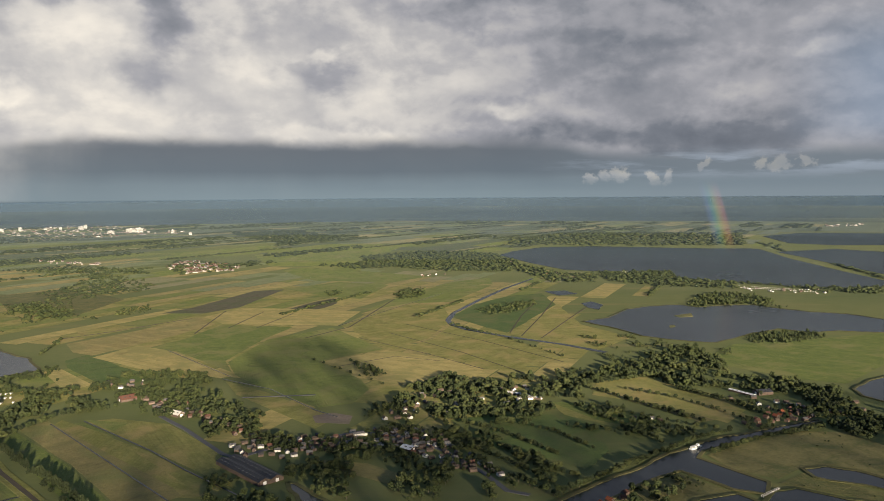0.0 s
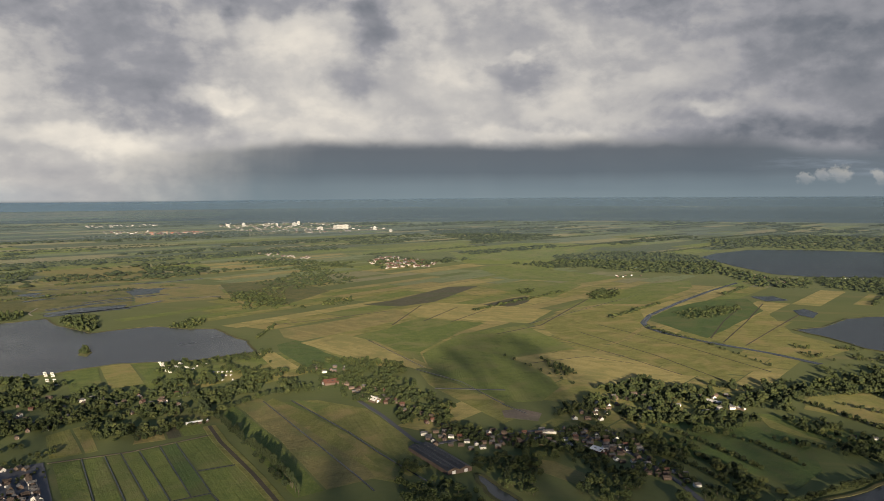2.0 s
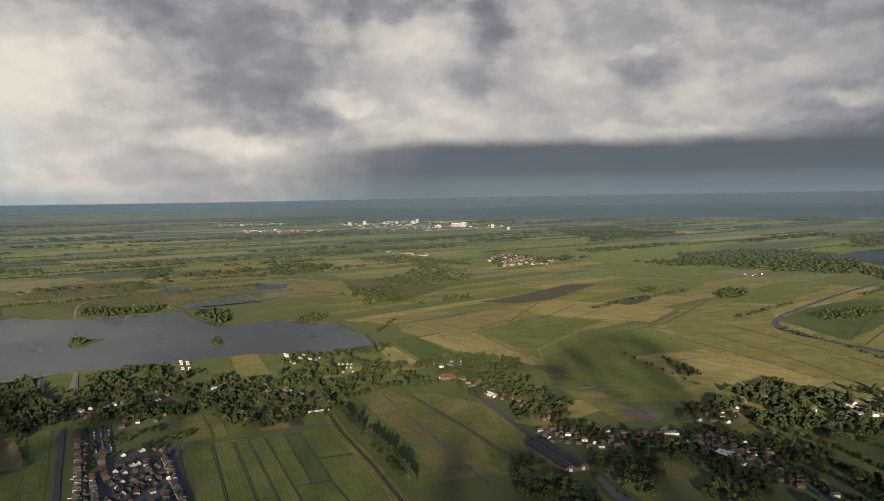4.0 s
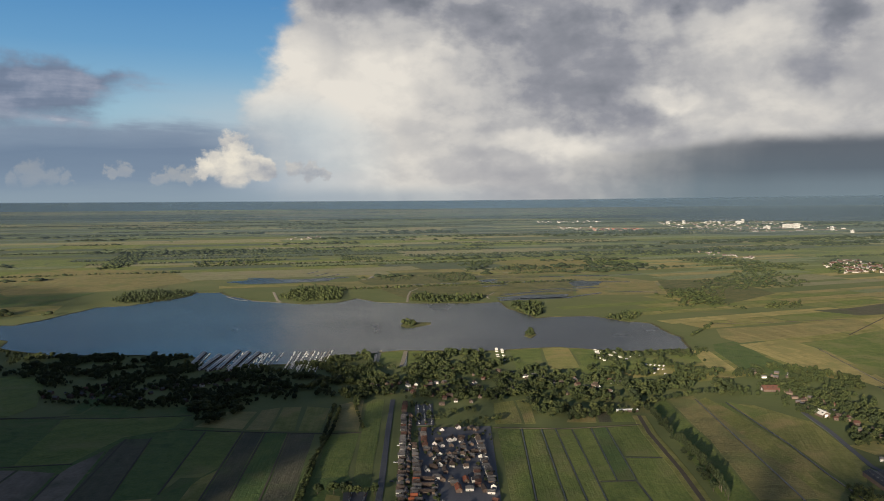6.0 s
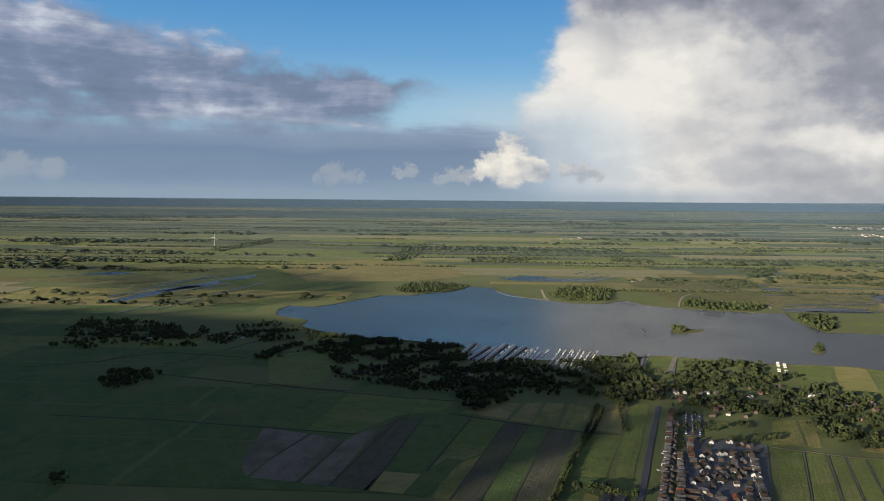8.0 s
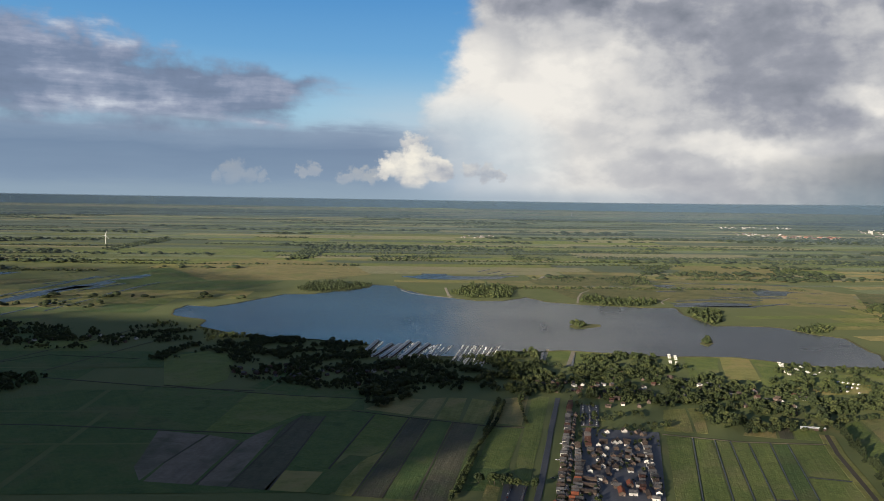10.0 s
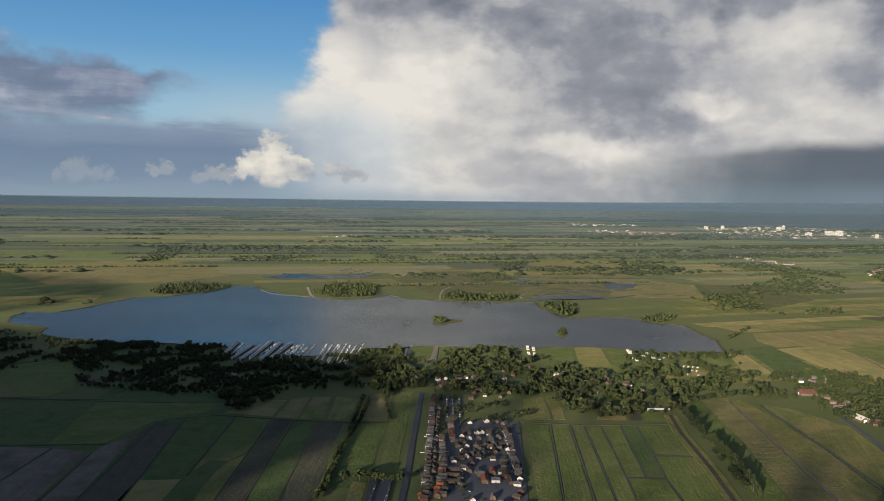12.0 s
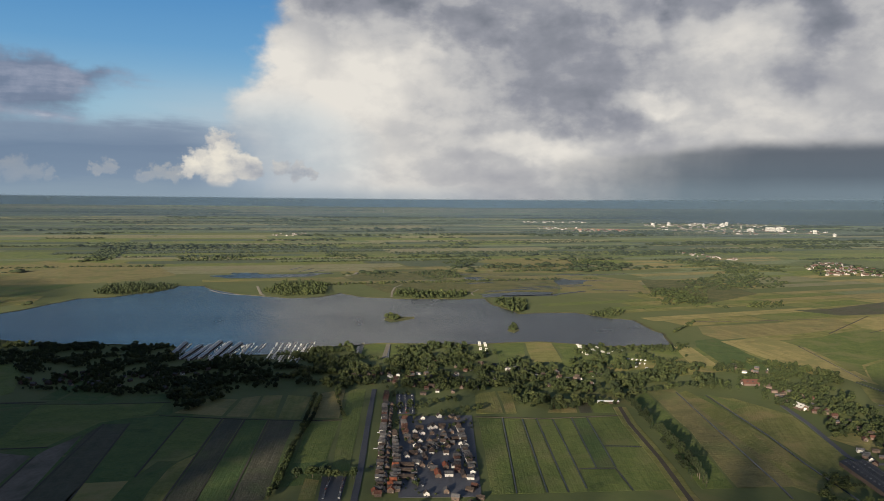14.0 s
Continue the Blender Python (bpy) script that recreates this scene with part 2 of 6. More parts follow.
def crop(name, low, high, patch, stripes=0.45, pitch=0.35):
    """Field cover: mowing or drill lines along x, damp patches, tufts."""
    m, nt, b = material(name)
    co = coord(nt)
    rnd = roll_of(nt)
    shift = vec(rnd * 900.0, rnd * 500.0, 0.0)
    add = nt.nodes.new("ShaderNodeVectorMath")
    nt.links.new(co, add.inputs[0])
    nt.links.new(shift, add.inputs[1])
    v = add.outputs[0]
    lines = fractal(scaled(nt, v, (0.006, pitch, 1)), 1.0, 3, 0.6)
    broad = fractal(v, 0.012, 5, 0.6, 0.6)
    tuft = fractal(v, 0.22, 5, 0.65)
    beds = fractal(scaled(nt, v, (0.0015, 0.045, 1)), 1.0, 2, 0.5)
    clump = fractal(v, 0.05, 5, 0.62, 0.4)
    f = (beds - 0.5) * (stripes * 3.0) + (lines - 0.5) * (stripes * 2) + (tuft - 0.5) * 1.7 + (clump - 0.5) * 2.1 + (rnd - 0.5) * 0.5 + 0.5
    c = blend(f.clip(), low, high)
    c = blend(broad.step(0.47, 0.66) * 0.85, c, patch)
    c = blend(fractal(v, 0.02, 5, 0.65, 1.0).step(0.56, 0.70) * 0.5, c, tuple(q * 0.62 for q in low))
    nt.links.new(c, b.inputs["Base Color"])
    bumped(nt, b, tuft + clump + lines * 0.5, 0.8, 1.2)
    return m


GREEN = crop("grass", (0.092, 0.128, 0.026), (0.165, 0.190, 0.046), (0.185, 0.182, 0.062), 0.30)
DARKGREEN = crop("lush grass", (0.056, 0.098, 0.024), (0.098, 0.135, 0.036), (0.112, 0.122, 0.042), 0.30)
OLIVE = crop("dry grass", (0.140, 0.148, 0.034), (0.242, 0.226, 0.070), (0.290, 0.230, 0.088), 0.5)
TAN = crop("ripe grass", (0.200, 0.172, 0.062), (0.305, 0.248, 0.098), (0.175, 0.172, 0.060), 0.55)
TANBROWN = crop("rough pasture", (0.158, 0.142, 0.052), (0.245, 0.205, 0.078), (0.142, 0.155, 0.048), 0.30)
PALE = crop("hay", (0.250, 0.216, 0.074), (0.390, 0.318, 0.120), (0.215, 0.205, 0.068), 0.65)
BROWN = crop("tilled soil", (0.135, 0.108, 0.082), (0.205, 0.165, 0.130), (0.085, 0.085, 0.050), 0.4)
DARKSOIL = crop("moist soil", (0.062, 0.062, 0.036), (0.100, 0.092, 0.058), (0.070, 0.086, 0.036), 0.4)
ROUGH = crop("reedland", (0.085, 0.092, 0.028), (0.190, 0.168, 0.066), (0.070, 0.092, 0.028), 0.0)
# the same covers far off, paler and bluer: distance haze put into their colour
HAZE_GREEN = crop("far grass", (0.118, 0.152, 0.066), (0.194, 0.216, 0.098), (0.176, 0.184, 0.094), 0.3)
HAZE_DARK = crop("far meadow", (0.070, 0.094, 0.056), (0.108, 0.128, 0.070), (0.094, 0.104, 0.066), 0.3)
HAZE_OLIVE = crop("far dry grass", (0.166, 0.168, 0.080), (0.240, 0.226, 0.118), (0.222, 0.194, 0.112), 0.3)


def ground_material(far):
    m, nt, b = material("distant land" if far else "meadow")
    v = coord(nt)
    broad = fractal(v, 0.0016, 6, 0.62, 0.8)
    patch = fractal(v, 0.008, 5, 0.6, 0.5)
    strips = fractal(scaled(nt, v, (0.0012, 0.010, 1)), 1.0, 5, 0.6)
    tuft = fractal(v, 0.13, 5, 0.65)
    f = (broad - 0.5) * 1.2 + (patch - 0.5) * 0.8 + (tuft - 0.5) * 0.5 + 0.45
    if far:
        # far ground greyer and bluer than the meadow, with haze mixed into the colour
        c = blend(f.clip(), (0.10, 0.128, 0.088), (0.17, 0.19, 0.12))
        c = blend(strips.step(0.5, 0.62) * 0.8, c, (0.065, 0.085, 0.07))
    else:
        c = blend(f.clip(), (0.082, 0.112, 0.032), (0.160, 0.164, 0.060))
        c = blend(strips.step(0.56, 0.7) * 0.5, c, (0.200, 0.168, 0.068))
    nt.links.new(c, b.inputs["Base Color"])
    bumped(nt, b, tuft, 0.4, 0.5)
    return m


MEADOW, HAZED_LAND = ground_material(False), ground_material(True)


def water_material():
    m, nt, b = material("water", 0.12, 0.0, 0.5)
    b.inputs["Base Color"].default_value = (0.022, 0.029, 0.034, 1)
    v = coord(nt)
    ripple = fractal(scaled(nt, v, (0.25, 0.6, 1)), 1.0, 4, 0.6)
    gust = fractal(v, 0.004, 4, 0.55, 0.6)
    b.inputs["IOR"].default_value = 1.33
    b.inputs["Specular IOR Level"].default_value = 0.42
    nt.links.new((gust * 0.20 + 0.14).s, b.inputs["Roughness"])
    bumped(nt, b, ripple, 0.22, 0.28)
    return m


WATER = water_material()


def leaves(name, low, high):
    m, nt, b = material(name, 0.75, 0, 0.25)
    v = coord(nt)
    r, o = island(nt), roll_of(nt)
    f = (r * 0.5 + o * 0.25 + fractal(v, 0.5, 4, 0.65) * 1.1 + fractal(v, 0.075, 1, 0.5) * 1.3 - 1.15).clip()
    nt.links.new(blend(f, low, high), b.inputs["Base Color"])
    bumped(nt, b, fractal(v, 0.55, 4, 0.7), 1.0, 3.5)
    return m


LEAF = leaves("broad leaves", (0.024, 0.037, 0.014), (0.060, 0.075, 0.021))
LEAF_PALE = leaves("willow leaves", (0.029, 0.041, 0.014), (0.086, 0.098, 0.031))
LEAF_DARK = leaves("dark leaves", (0.018, 0.028, 0.012), (0.042, 0.055, 0.019))


def plain(name, low, high, rough=0.8, size=0.6, metal=0.0, rnd=0.4):
    m, nt, b = material(name, rough, metal)
    v = coord(nt)
    f = (fractal(v, size, 5, 0.6) - 0.5) * 1.3 + (fractal(v, size * 0.12, 3, 0.5) - 0.5) * 0.9 + (roll_of(nt) - 0.5) * rnd * 2 + 0.5
    nt.links.new(blend(f.clip(), low, high), b.inputs["Base Color"])
    return m


BARK = plain("bark", (0.06, 0.05, 0.035), (0.12, 0.10, 0.075))
TILE_RED = plain("red roof tile", (0.052, 0.027, 0.021), (0.110, 0.050, 0.036))
TILE_ORANGE = plain("orange roof tile", (0.21, 0.062, 0.028), (0.29, 0.092, 0.045))
TILE_GREY = plain("grey roof tile", (0.030, 0.030, 0.034), (0.135, 0.130, 0.130))
TILE_BROWN = plain("brown roof tile", (0.038, 0.029, 0.024), (0.090, 0.066, 0.053))
BRICK = plain("brick wall", (0.062, 0.044, 0.036), (0.135, 0.098, 0.078))
SHEETING = plain("pale steel sheeting", (0.22, 0.23, 0.25), (0.36, 0.37, 0.39), 0.5, 0.3)
PLASTER = plain("pale plaster", (0.46, 0.44, 0.41), (0.68, 0.66, 0.62), rnd=0.2)
GLASS = plain("dark pane", (0.02, 0.024, 0.03), (0.05, 0.055, 0.06), 0.15)
WHITE = plain("white paint", (0.60, 0.60, 0.60), (0.76, 0.76, 0.76), 0.4, rnd=0.2)
ASPHALT = plain("asphalt", (0.06, 0.062, 0.07), (0.10, 0.102, 0.115), 0.7, 0.3)
GRAVEL = plain("pale gravel", (0.22, 0.19, 0.145), (0.34, 0.30, 0.23), 0.9, 0.2)
SOIL = plain("peaty soil", (0.045, 0.04, 0.03), (0.085, 0.07, 0.05), 0.9, 0.2)
STEEL = plain("grey steel sheet", (0.028, 0.030, 0.035), (0.055, 0.058, 0.066), 0.45, metal=0.3)
PLANK = plain("weathered planks", (0.24, 0.21, 0.18), (0.38, 0.34, 0.29))
FAR_WALL = plain("far pale wall", (0.09, 0.075, 0.065), (0.34, 0.31, 0.28), size=0.02)
REEDS = plain("reeds", (0.045, 0.055, 0.018), (0.13, 0.115, 0.048), 0.9, 0.12)

# ---- laying out the land ----
RIM_FROM, RIM_TO = 2600.0, 4800.0


def lay(x, y, z=0.0):
    """A place of the map in the world: flat near by, drawn together and slowly rising far off, so that the horizon fits in."""
    r = math.hypot(x, y)
    if r <= RIM_FROM:
        return (x, y, z)
    u = (r - RIM_FROM) / (RIM_TO - RIM_FROM)
    k = (RIM_FROM + (RIM_TO - RIM_FROM) * u / (1 + u)) / r
    s = min(1.0, max(0.0, math.degrees(math.atan2(-x, y)) / 50.0))
    top = 296.0 - 21.0 * s * s * (3 - 2 * s)
    return (x * k, y * k, top * (1 - k) + z * k)


def inside(p, poly):
    x, y = p
    hit = False
    for (ax, ay), (bx, by) in zip(poly, poly[1:] + poly[:1]):
        if (ay > y) != (by > y) and x < (bx - ax) * (y - ay) / (by - ay) + ax:
            hit = not hit
    return hit


def mesh_object(name, verts, faces, mats, parent=None, label="", smooth=False, index=None):
    me = bpy.data.meshes.new(name)
    me.from_pydata([tuple(v) for v in verts], [], faces)
    for m in (mats if isinstance(mats, (list, tuple)) else [mats]):
        me.materials.append(m)
    if index is not None:
        me.polygons.foreach_set("material_index", index)
    if smooth:
        me.polygons.foreach_set("use_smooth", [True] * len(me.polygons))
    me.update()
    ob = new(name, me)
    if parent:
        ob.parent = parent
    if label:
        tagged(ob, label)
    return ob


def part(name, bm, mat, parent, label=""):
    me = bpy.data.meshes.new(name)
    bm.to_mesh(me)
    bm.free()
    me.materials.append(mat)
    ob = new(name, me)
    ob.parent = parent
    if label:
        tagged(ob, label)
    return ob


def box(bm, x0, x1, y0, y1, z0, z1):
    v = [bm.verts.new(p) for p in ((x0, y0, z0), (x1, y0, z0), (x1, y1, z0), (x0, y1, z0), (x0, y0, z1), (x1, y0, z1), (x1, y1, z1), (x0, y1, z1))]
    for f in ((3, 2, 1, 0), (4, 5, 6, 7), (0, 1, 5, 4), (1, 2, 6, 5), (2, 3, 7, 6), (3, 0, 4, 7)):
        bm.faces.new([v[i] for i in f])


def cut_edges(pts, step, wobble=0.0, seed=0):
    """Points along a closed outline no further than step apart, pushed about by noise."""
    out = []
    for (ax, ay), (bx, by) in zip(pts, pts[1:] + pts[:1]):
        n = max(1, int(math.hypot(bx - ax, by - ay) / step))
        for i in range(n):
            x, y = ax + (bx - ax) * i / n, ay + (by - ay) * i / n
            if wobble:
                q = noise.noise_vector((x / 45.0, y / 45.0, seed))
                q2 = noise.noise_vector((x / 14.0, y / 14.0, seed + 9))
                x, y = x + wobble * (q.x + 0.4 * q2.x), y + wobble * (q.y + 0.4 * q2.y)
            out.append((x, y))
    return out


def sheet(name, pts, z, mat, thick=0.0, local=True):
    """A level slab with that outline, its own x along its longest side."""
    (ax, ay), (bx, by) = max(zip(pts, pts[1:] + pts[:1]), key=lambda e: math.dist(*e))
    turn = math.atan2(by - ay, bx - ax)
    cx, cy = sum(p[0] for p in pts) / len(pts), sum(p[1] for p in pts) / len(pts)
    o = Vector(lay(cx, cy))
    back = Matrix.Rotation(-turn, 3, "Z")
    bm = bmesh.new()
    vs = [bm.verts.new(back @ (Vector(lay(x, y, z)) - o)) for x, y in pts]
    f = bm.faces.new(vs)
    f.normal_update()
    if f.normal.z < 0:
        f.normal_flip()
    if thick:
        r = bmesh.ops.extrude_face_region(bm, geom=[f])
        bmesh.ops.translate(bm, verts=[v for v in r["geom"] if isinstance(v, bmesh.types.BMVert)], vec=(0, 0, -thick))
        bmesh.ops.recalc_face_normals(bm, faces=bm.faces)
    bmesh.ops.triangulate(bm, faces=[g for g in bm.faces if len(g.verts) > 4])
    me = bpy.data.meshes.new(name)
    bm.to_mesh(me)
    bm.free()
    me.materials.append(mat)
    ob = new(name, me)
    ob.matrix_world = Matrix.Translation(o) @ Matrix.Rotation(turn, 4, "Z")
    return ob


WET = []
WET_BOUNDS = []
SHORES = []


def water_sheet(name, pts, label):
    far = max(math.hypot(*p) for p in pts)
    pts2 = cut_edges(pts, 14 if far < 2600 else 60, 7 if far < 2600 else 0, len(WET))
    WET.append(pts)
    WET_BOUNDS.append((pts, (min(p[0] for p in pts), max(p[0] for p in pts), min(p[1] for p in pts), max(p[1] for p in pts))))
    SHORES.append(pts2)
    tagged(sheet(name, pts2, 0.62, WATER), label, "water", kind="structure")
    if min(math.hypot(*p) for p in pts) < 2000:
        ribbon("reed_fringe", pts2 + pts2[:1], 4.5, 1.3, REEDS, "pale reed fringe along the water", "reeds")


def islet(pts):
    tagged(sheet("islet", cut_edges(pts, 6, 2.5, 3), 1.1, ROUGH, 0.8), "small reedy islet in the lake", "islet", kind="structure")


FIELD_WORDS = {"grass": "green grass field with mowing lines", "lush grass": "dark green meadow with damp patches",
               "dry grass": "olive dry grass field", "ripe grass": "tan strip of ripe grass",
               "rough pasture": "brownish rough pasture with ditches", "hay": "pale yellow hay field",
               "tilled soil": "bare pinkish brown tilled field", "moist soil": "dark moist ploughed strip",
               "reedland": "rough reedland with tussocks and hollows"}
field_n = 0


def field(mat, pts):
    global field_n
    field_n += 1
    far = max(math.hypot(*p) for p in pts)
    p2 = cut_edges(pts, 40 if far < 2600 else 150, 1.2 if far < 2000 else 4, field_n)
    ob = sheet("field", p2, 0.33 + 0.02 * (field_n % 7), mat, 0.1)
    tagged(ob, FIELD_WORDS[mat.name], "field", kind="structure")


def ribbon(name, pts, width, z, mat, label, cat):
    """A level strip along a line."""
    line = []
    for (ax, ay), (bx, by) in zip(pts, pts[1:]):
        n = max(1, int(math.hypot(bx - ax, by - ay) / 25))
        line += [(ax + (bx - ax) * i / n, ay + (by - ay) * i / n) for i in range(n)]
    line.append(pts[-1])
    vs, fs = [], []
    for i, (x, y) in enumerate(line):
        (px, py), (qx, qy) = line[max(0, i - 1)], line[min(len(line) - 1, i + 1)]
        d = math.hypot(qx - px, qy - py) or 1
        nx, ny = -(qy - py) / d, (qx - px) / d
        w = width / 2 * (1 + 0.18 * noise.noise((x / 20.0, y / 20.0, 4.0)))
        vs += [lay(x + nx * w, y + ny * w, z), lay(x - nx * w, y - ny * w, z), lay(x + nx * w * 1.1, y + ny * w * 1.1, z - 0.5), lay(x - nx * w * 1.1, y - ny * w * 1.1, z - 0.5)]
        if i:
            a, b = 4 * i - 4, 4 * i
            fs += [(a, a + 1, b + 1, b), (a + 2, a, b, b + 2), (a + 1, a + 3, b + 3, b + 1)]
    return tagged(mesh_object(name, vs, fs, mat), label, cat, kind="structure")


def road(pts, width):
    ribbon("road", pts, width, 0.75, ASPHALT, "narrow grey asphalt village road", "road")


def path(pts, width):
    ribbon("path", pts, width, 0.72, GRAVEL, "pale gravel path", "path")


def track(pts, width):
    ribbon("verge", pts, width * 3.2, 0.62, OLIVE, "pale dry grass verge", "verge")
    ribbon("track", pts, width, 0.8, SOIL, "dark straight farm track with verges", "track")


def ditch(pts, width):
    ribbon("ditch", pts, width * 0.55, 0.68, WATER, "narrow water-filled ditch between fields", "ditch")


def flood(pts, width):
    ribbon("flooded_strip", pts, width, 0.7, WATER, "shallow flooded strip in the marsh", "water")


def furrow(pts, width):
    ribbon("ditch", pts, width * 0.7, 0.66, SOIL, "dark overgrown ditch between fields", "ditch")


# ---- trees ----
TREES = []


def wet(x, y):
    for w, (x0, x1, y0, y1) in WET_BOUNDS:
        if x0 < x < x1 and y0 < y < y1 and inside((x, y), w):
            return True
    return False


def wood(poly, space, h, kind=None, gaps=-0.12, isle=False):
    if min(math.hypot(*p) for p in poly) > 1700:
        gaps = min(gaps, -0.5)
    else:                 # near by the trees are told apart, with gaps between the crowns
        space, h, gaps = space * 0.80, h * 0.82, gaps + 0.10
    xs, ys = [p[0] for p in poly], [p[1] for p in poly]
    x = min(xs)
    while x < max(xs):
        y = min(ys)
        while y < max(ys):
            px, py = x + random.uniform(-0.6, 0.6) * space, y + random.uniform(-0.6, 0.6) * space
            if inside((px, py), poly) and noise.noise((px / 48.0, py / 48.0, 2.0)) + 0.4 * noise.noise((px / 17.0, py / 17.0, 7.0)) > gaps:
                TREES.append((px, py, h * random.choice((0.45, 0.6, 0.75, 0.9, 1.0, 1.1, 1.3)) * random.uniform(0.9, 1.1), kind if kind is not None else random.choice((0, 0, 1, 2, 3)), 0.5 if isle else max(1.0, space / 11.0)))
            y += space
        x += space


def tree_row(pts, space, h, slim=False):
    for (ax, ay), (bx, by) in zip(pts, pts[1:]):
        n = max(1, int(math.hypot(bx - ax, by - ay) / space))
        for i in range(n):
            f = (i + random.uniform(-0.25, 0.25)) / n
            TREES.append((ax + (bx - ax) * f, ay + (by - ay) * f, h * random.uniform(0.75, 1.25), 4 if slim else random.choice((0, 1, 2)) if space < 20 else 2, max(1.0, space / 7.0)))


def ico(sub):
    bm = bmesh.new()
    bmesh.ops.create_icosphere(bm, subdivisions=sub, radius=1)
    v = np.array([p.co[:] for p in bm.verts])
    f = np.array([[q.index for q in g.verts] for g in bm.faces])
    bm.free()
    return v, f


ICO1 = ico(1)


def crown_arrays(rng, shape, lumps, tufts, foot=0.24):
    """A crown of height 1 in vertex and triangle arrays: lumps of leaves on a dome, with loose tufts breaking the outline."""
    V, F, n = [], [], 0
    wide = {0: 0.40, 1: 0.46, 2: 0.36, 3: 0.34, 4: 0.13}[shape]
    bv, bf = ICO1
    mid, half = (1.0 + foot) / 2, (1.0 - foot) / 2
    centres = []
    for i in range(lumps):
        up = -0.75 + 1.7 * (i + 0.5) / lumps + rng.uniform(-0.1, 0.1)
        a = i * 2.39996 + rng.uniform(-0.5, 0.5)
        d = math.sqrt(max(0.05, 1.0 - min(0.98, up * up))) * rng.uniform(0.45, 0.82)
        r = rng.uniform(0.26, 0.46) * (12.0 / (lumps + 2)) ** 0.45
        c = np.array((math.cos(a) * d * wide, math.sin(a) * d * wide, mid + up * half * 0.74))
        centres.append((c, r))
        v = bv * (0.75 + 0.5 * rng.random((len(bv), 1))) * np.array((r * wide * 1.25, r * wide * 1.25, r * half)) + c
        V.append(v), F.append(bf + n)
        n += len(v)
    for i in range(tufts):
        c, r = centres[rng.integers(len(centres))]
        q = rng.normal(size=3)
        q /= np.linalg.norm(q)
        p = c + q * np.array((r * wide * 1.3, r * wide * 1.3, r * half)) * (0.85 + 0.4 * rng.random())
        e = rng.normal(size=(3, 3)) * (0.042 if shape != 4 else 0.022)
        V.append(p + e), F.append(np.array([[0, 1, 2]]) + n)
        n += 3
    return np.concatenate(V), np.concatenate(F)


_rng = np.random.default_rng(5)
CROWNS = {s: [crown_arrays(_rng, s, 18, 130) for _ in range(3)] for s in range(5)}
CROWNS_FAR = {s: [crown_arrays(_rng, s, 8, 24, 0.12) for _ in range(3)] for s in range(5)}
CROWNS_LOW = {s: [crown_arrays(_rng, s, 2, 3, -0.2) for _ in range(3)] for s in range(5)}
LEAF_OF = {0: LEAF, 1: LEAF_PALE, 2: LEAF_DARK, 3: LEAF, 4: LEAF_DARK}
TREE_WORDS = {0: "broad green deciduous tree with an uneven crown", 1: "pale green rounded willow tree",
              2: "dark green dense tree", 3: "tall green tree with a lumpy crown", 4: "slim upright poplar in a row"}


def raw_mesh(name, V, F, mat):
    me = bpy.data.meshes.new(name)
    me.vertices.add(len(V))
    me.vertices.foreach_set("co", V.astype(np.float32).ravel())
    me.loops.add(len(F) * 3)
    me.loops.foreach_set("vertex_index", F.astype(np.int32).ravel())
    me.polygons.add(len(F))
    me.polygons.foreach_set("loop_start", np.arange(0, len(F) * 3, 3, dtype=np.int32))
    me.materials.append(mat)
    me.update(calc_edges=True)
    return me


def make_tree(shape, i):
    V, F = CROWNS[shape][i]
    t = new("tree")
    trunk = bmesh.new()
    bmesh.ops.create_cone(trunk, cap_ends=True, segments=6, radius1=0.03, radius2=0.012, depth=0.6, matrix=Matrix.Translation((0, 0, 0.3)))
    for k in range(3):
        a = k * 2.1 + i
        tip = Vector((math.cos(a) * 0.17, math.sin(a) * 0.17, 0.62))
        root = Vector((0, 0, 0.28))
        m = Matrix.Translation((root + tip) / 2) @ (tip - root).to_track_quat("Z", "Y").to_matrix().to_4x4()
        bmesh.ops.create_cone(trunk, cap_ends=False, segments=5, radius1=0.014, radius2=0.006, depth=(tip - root).length, matrix=m)
    part("trunk", trunk, BARK, t)
    c = new("crown", raw_mesh("crown", V, F, LEAF_OF[shape]))
    c.parent = t
    return tagged(t, TREE_WORDS[shape], "tree", "trees round the village")


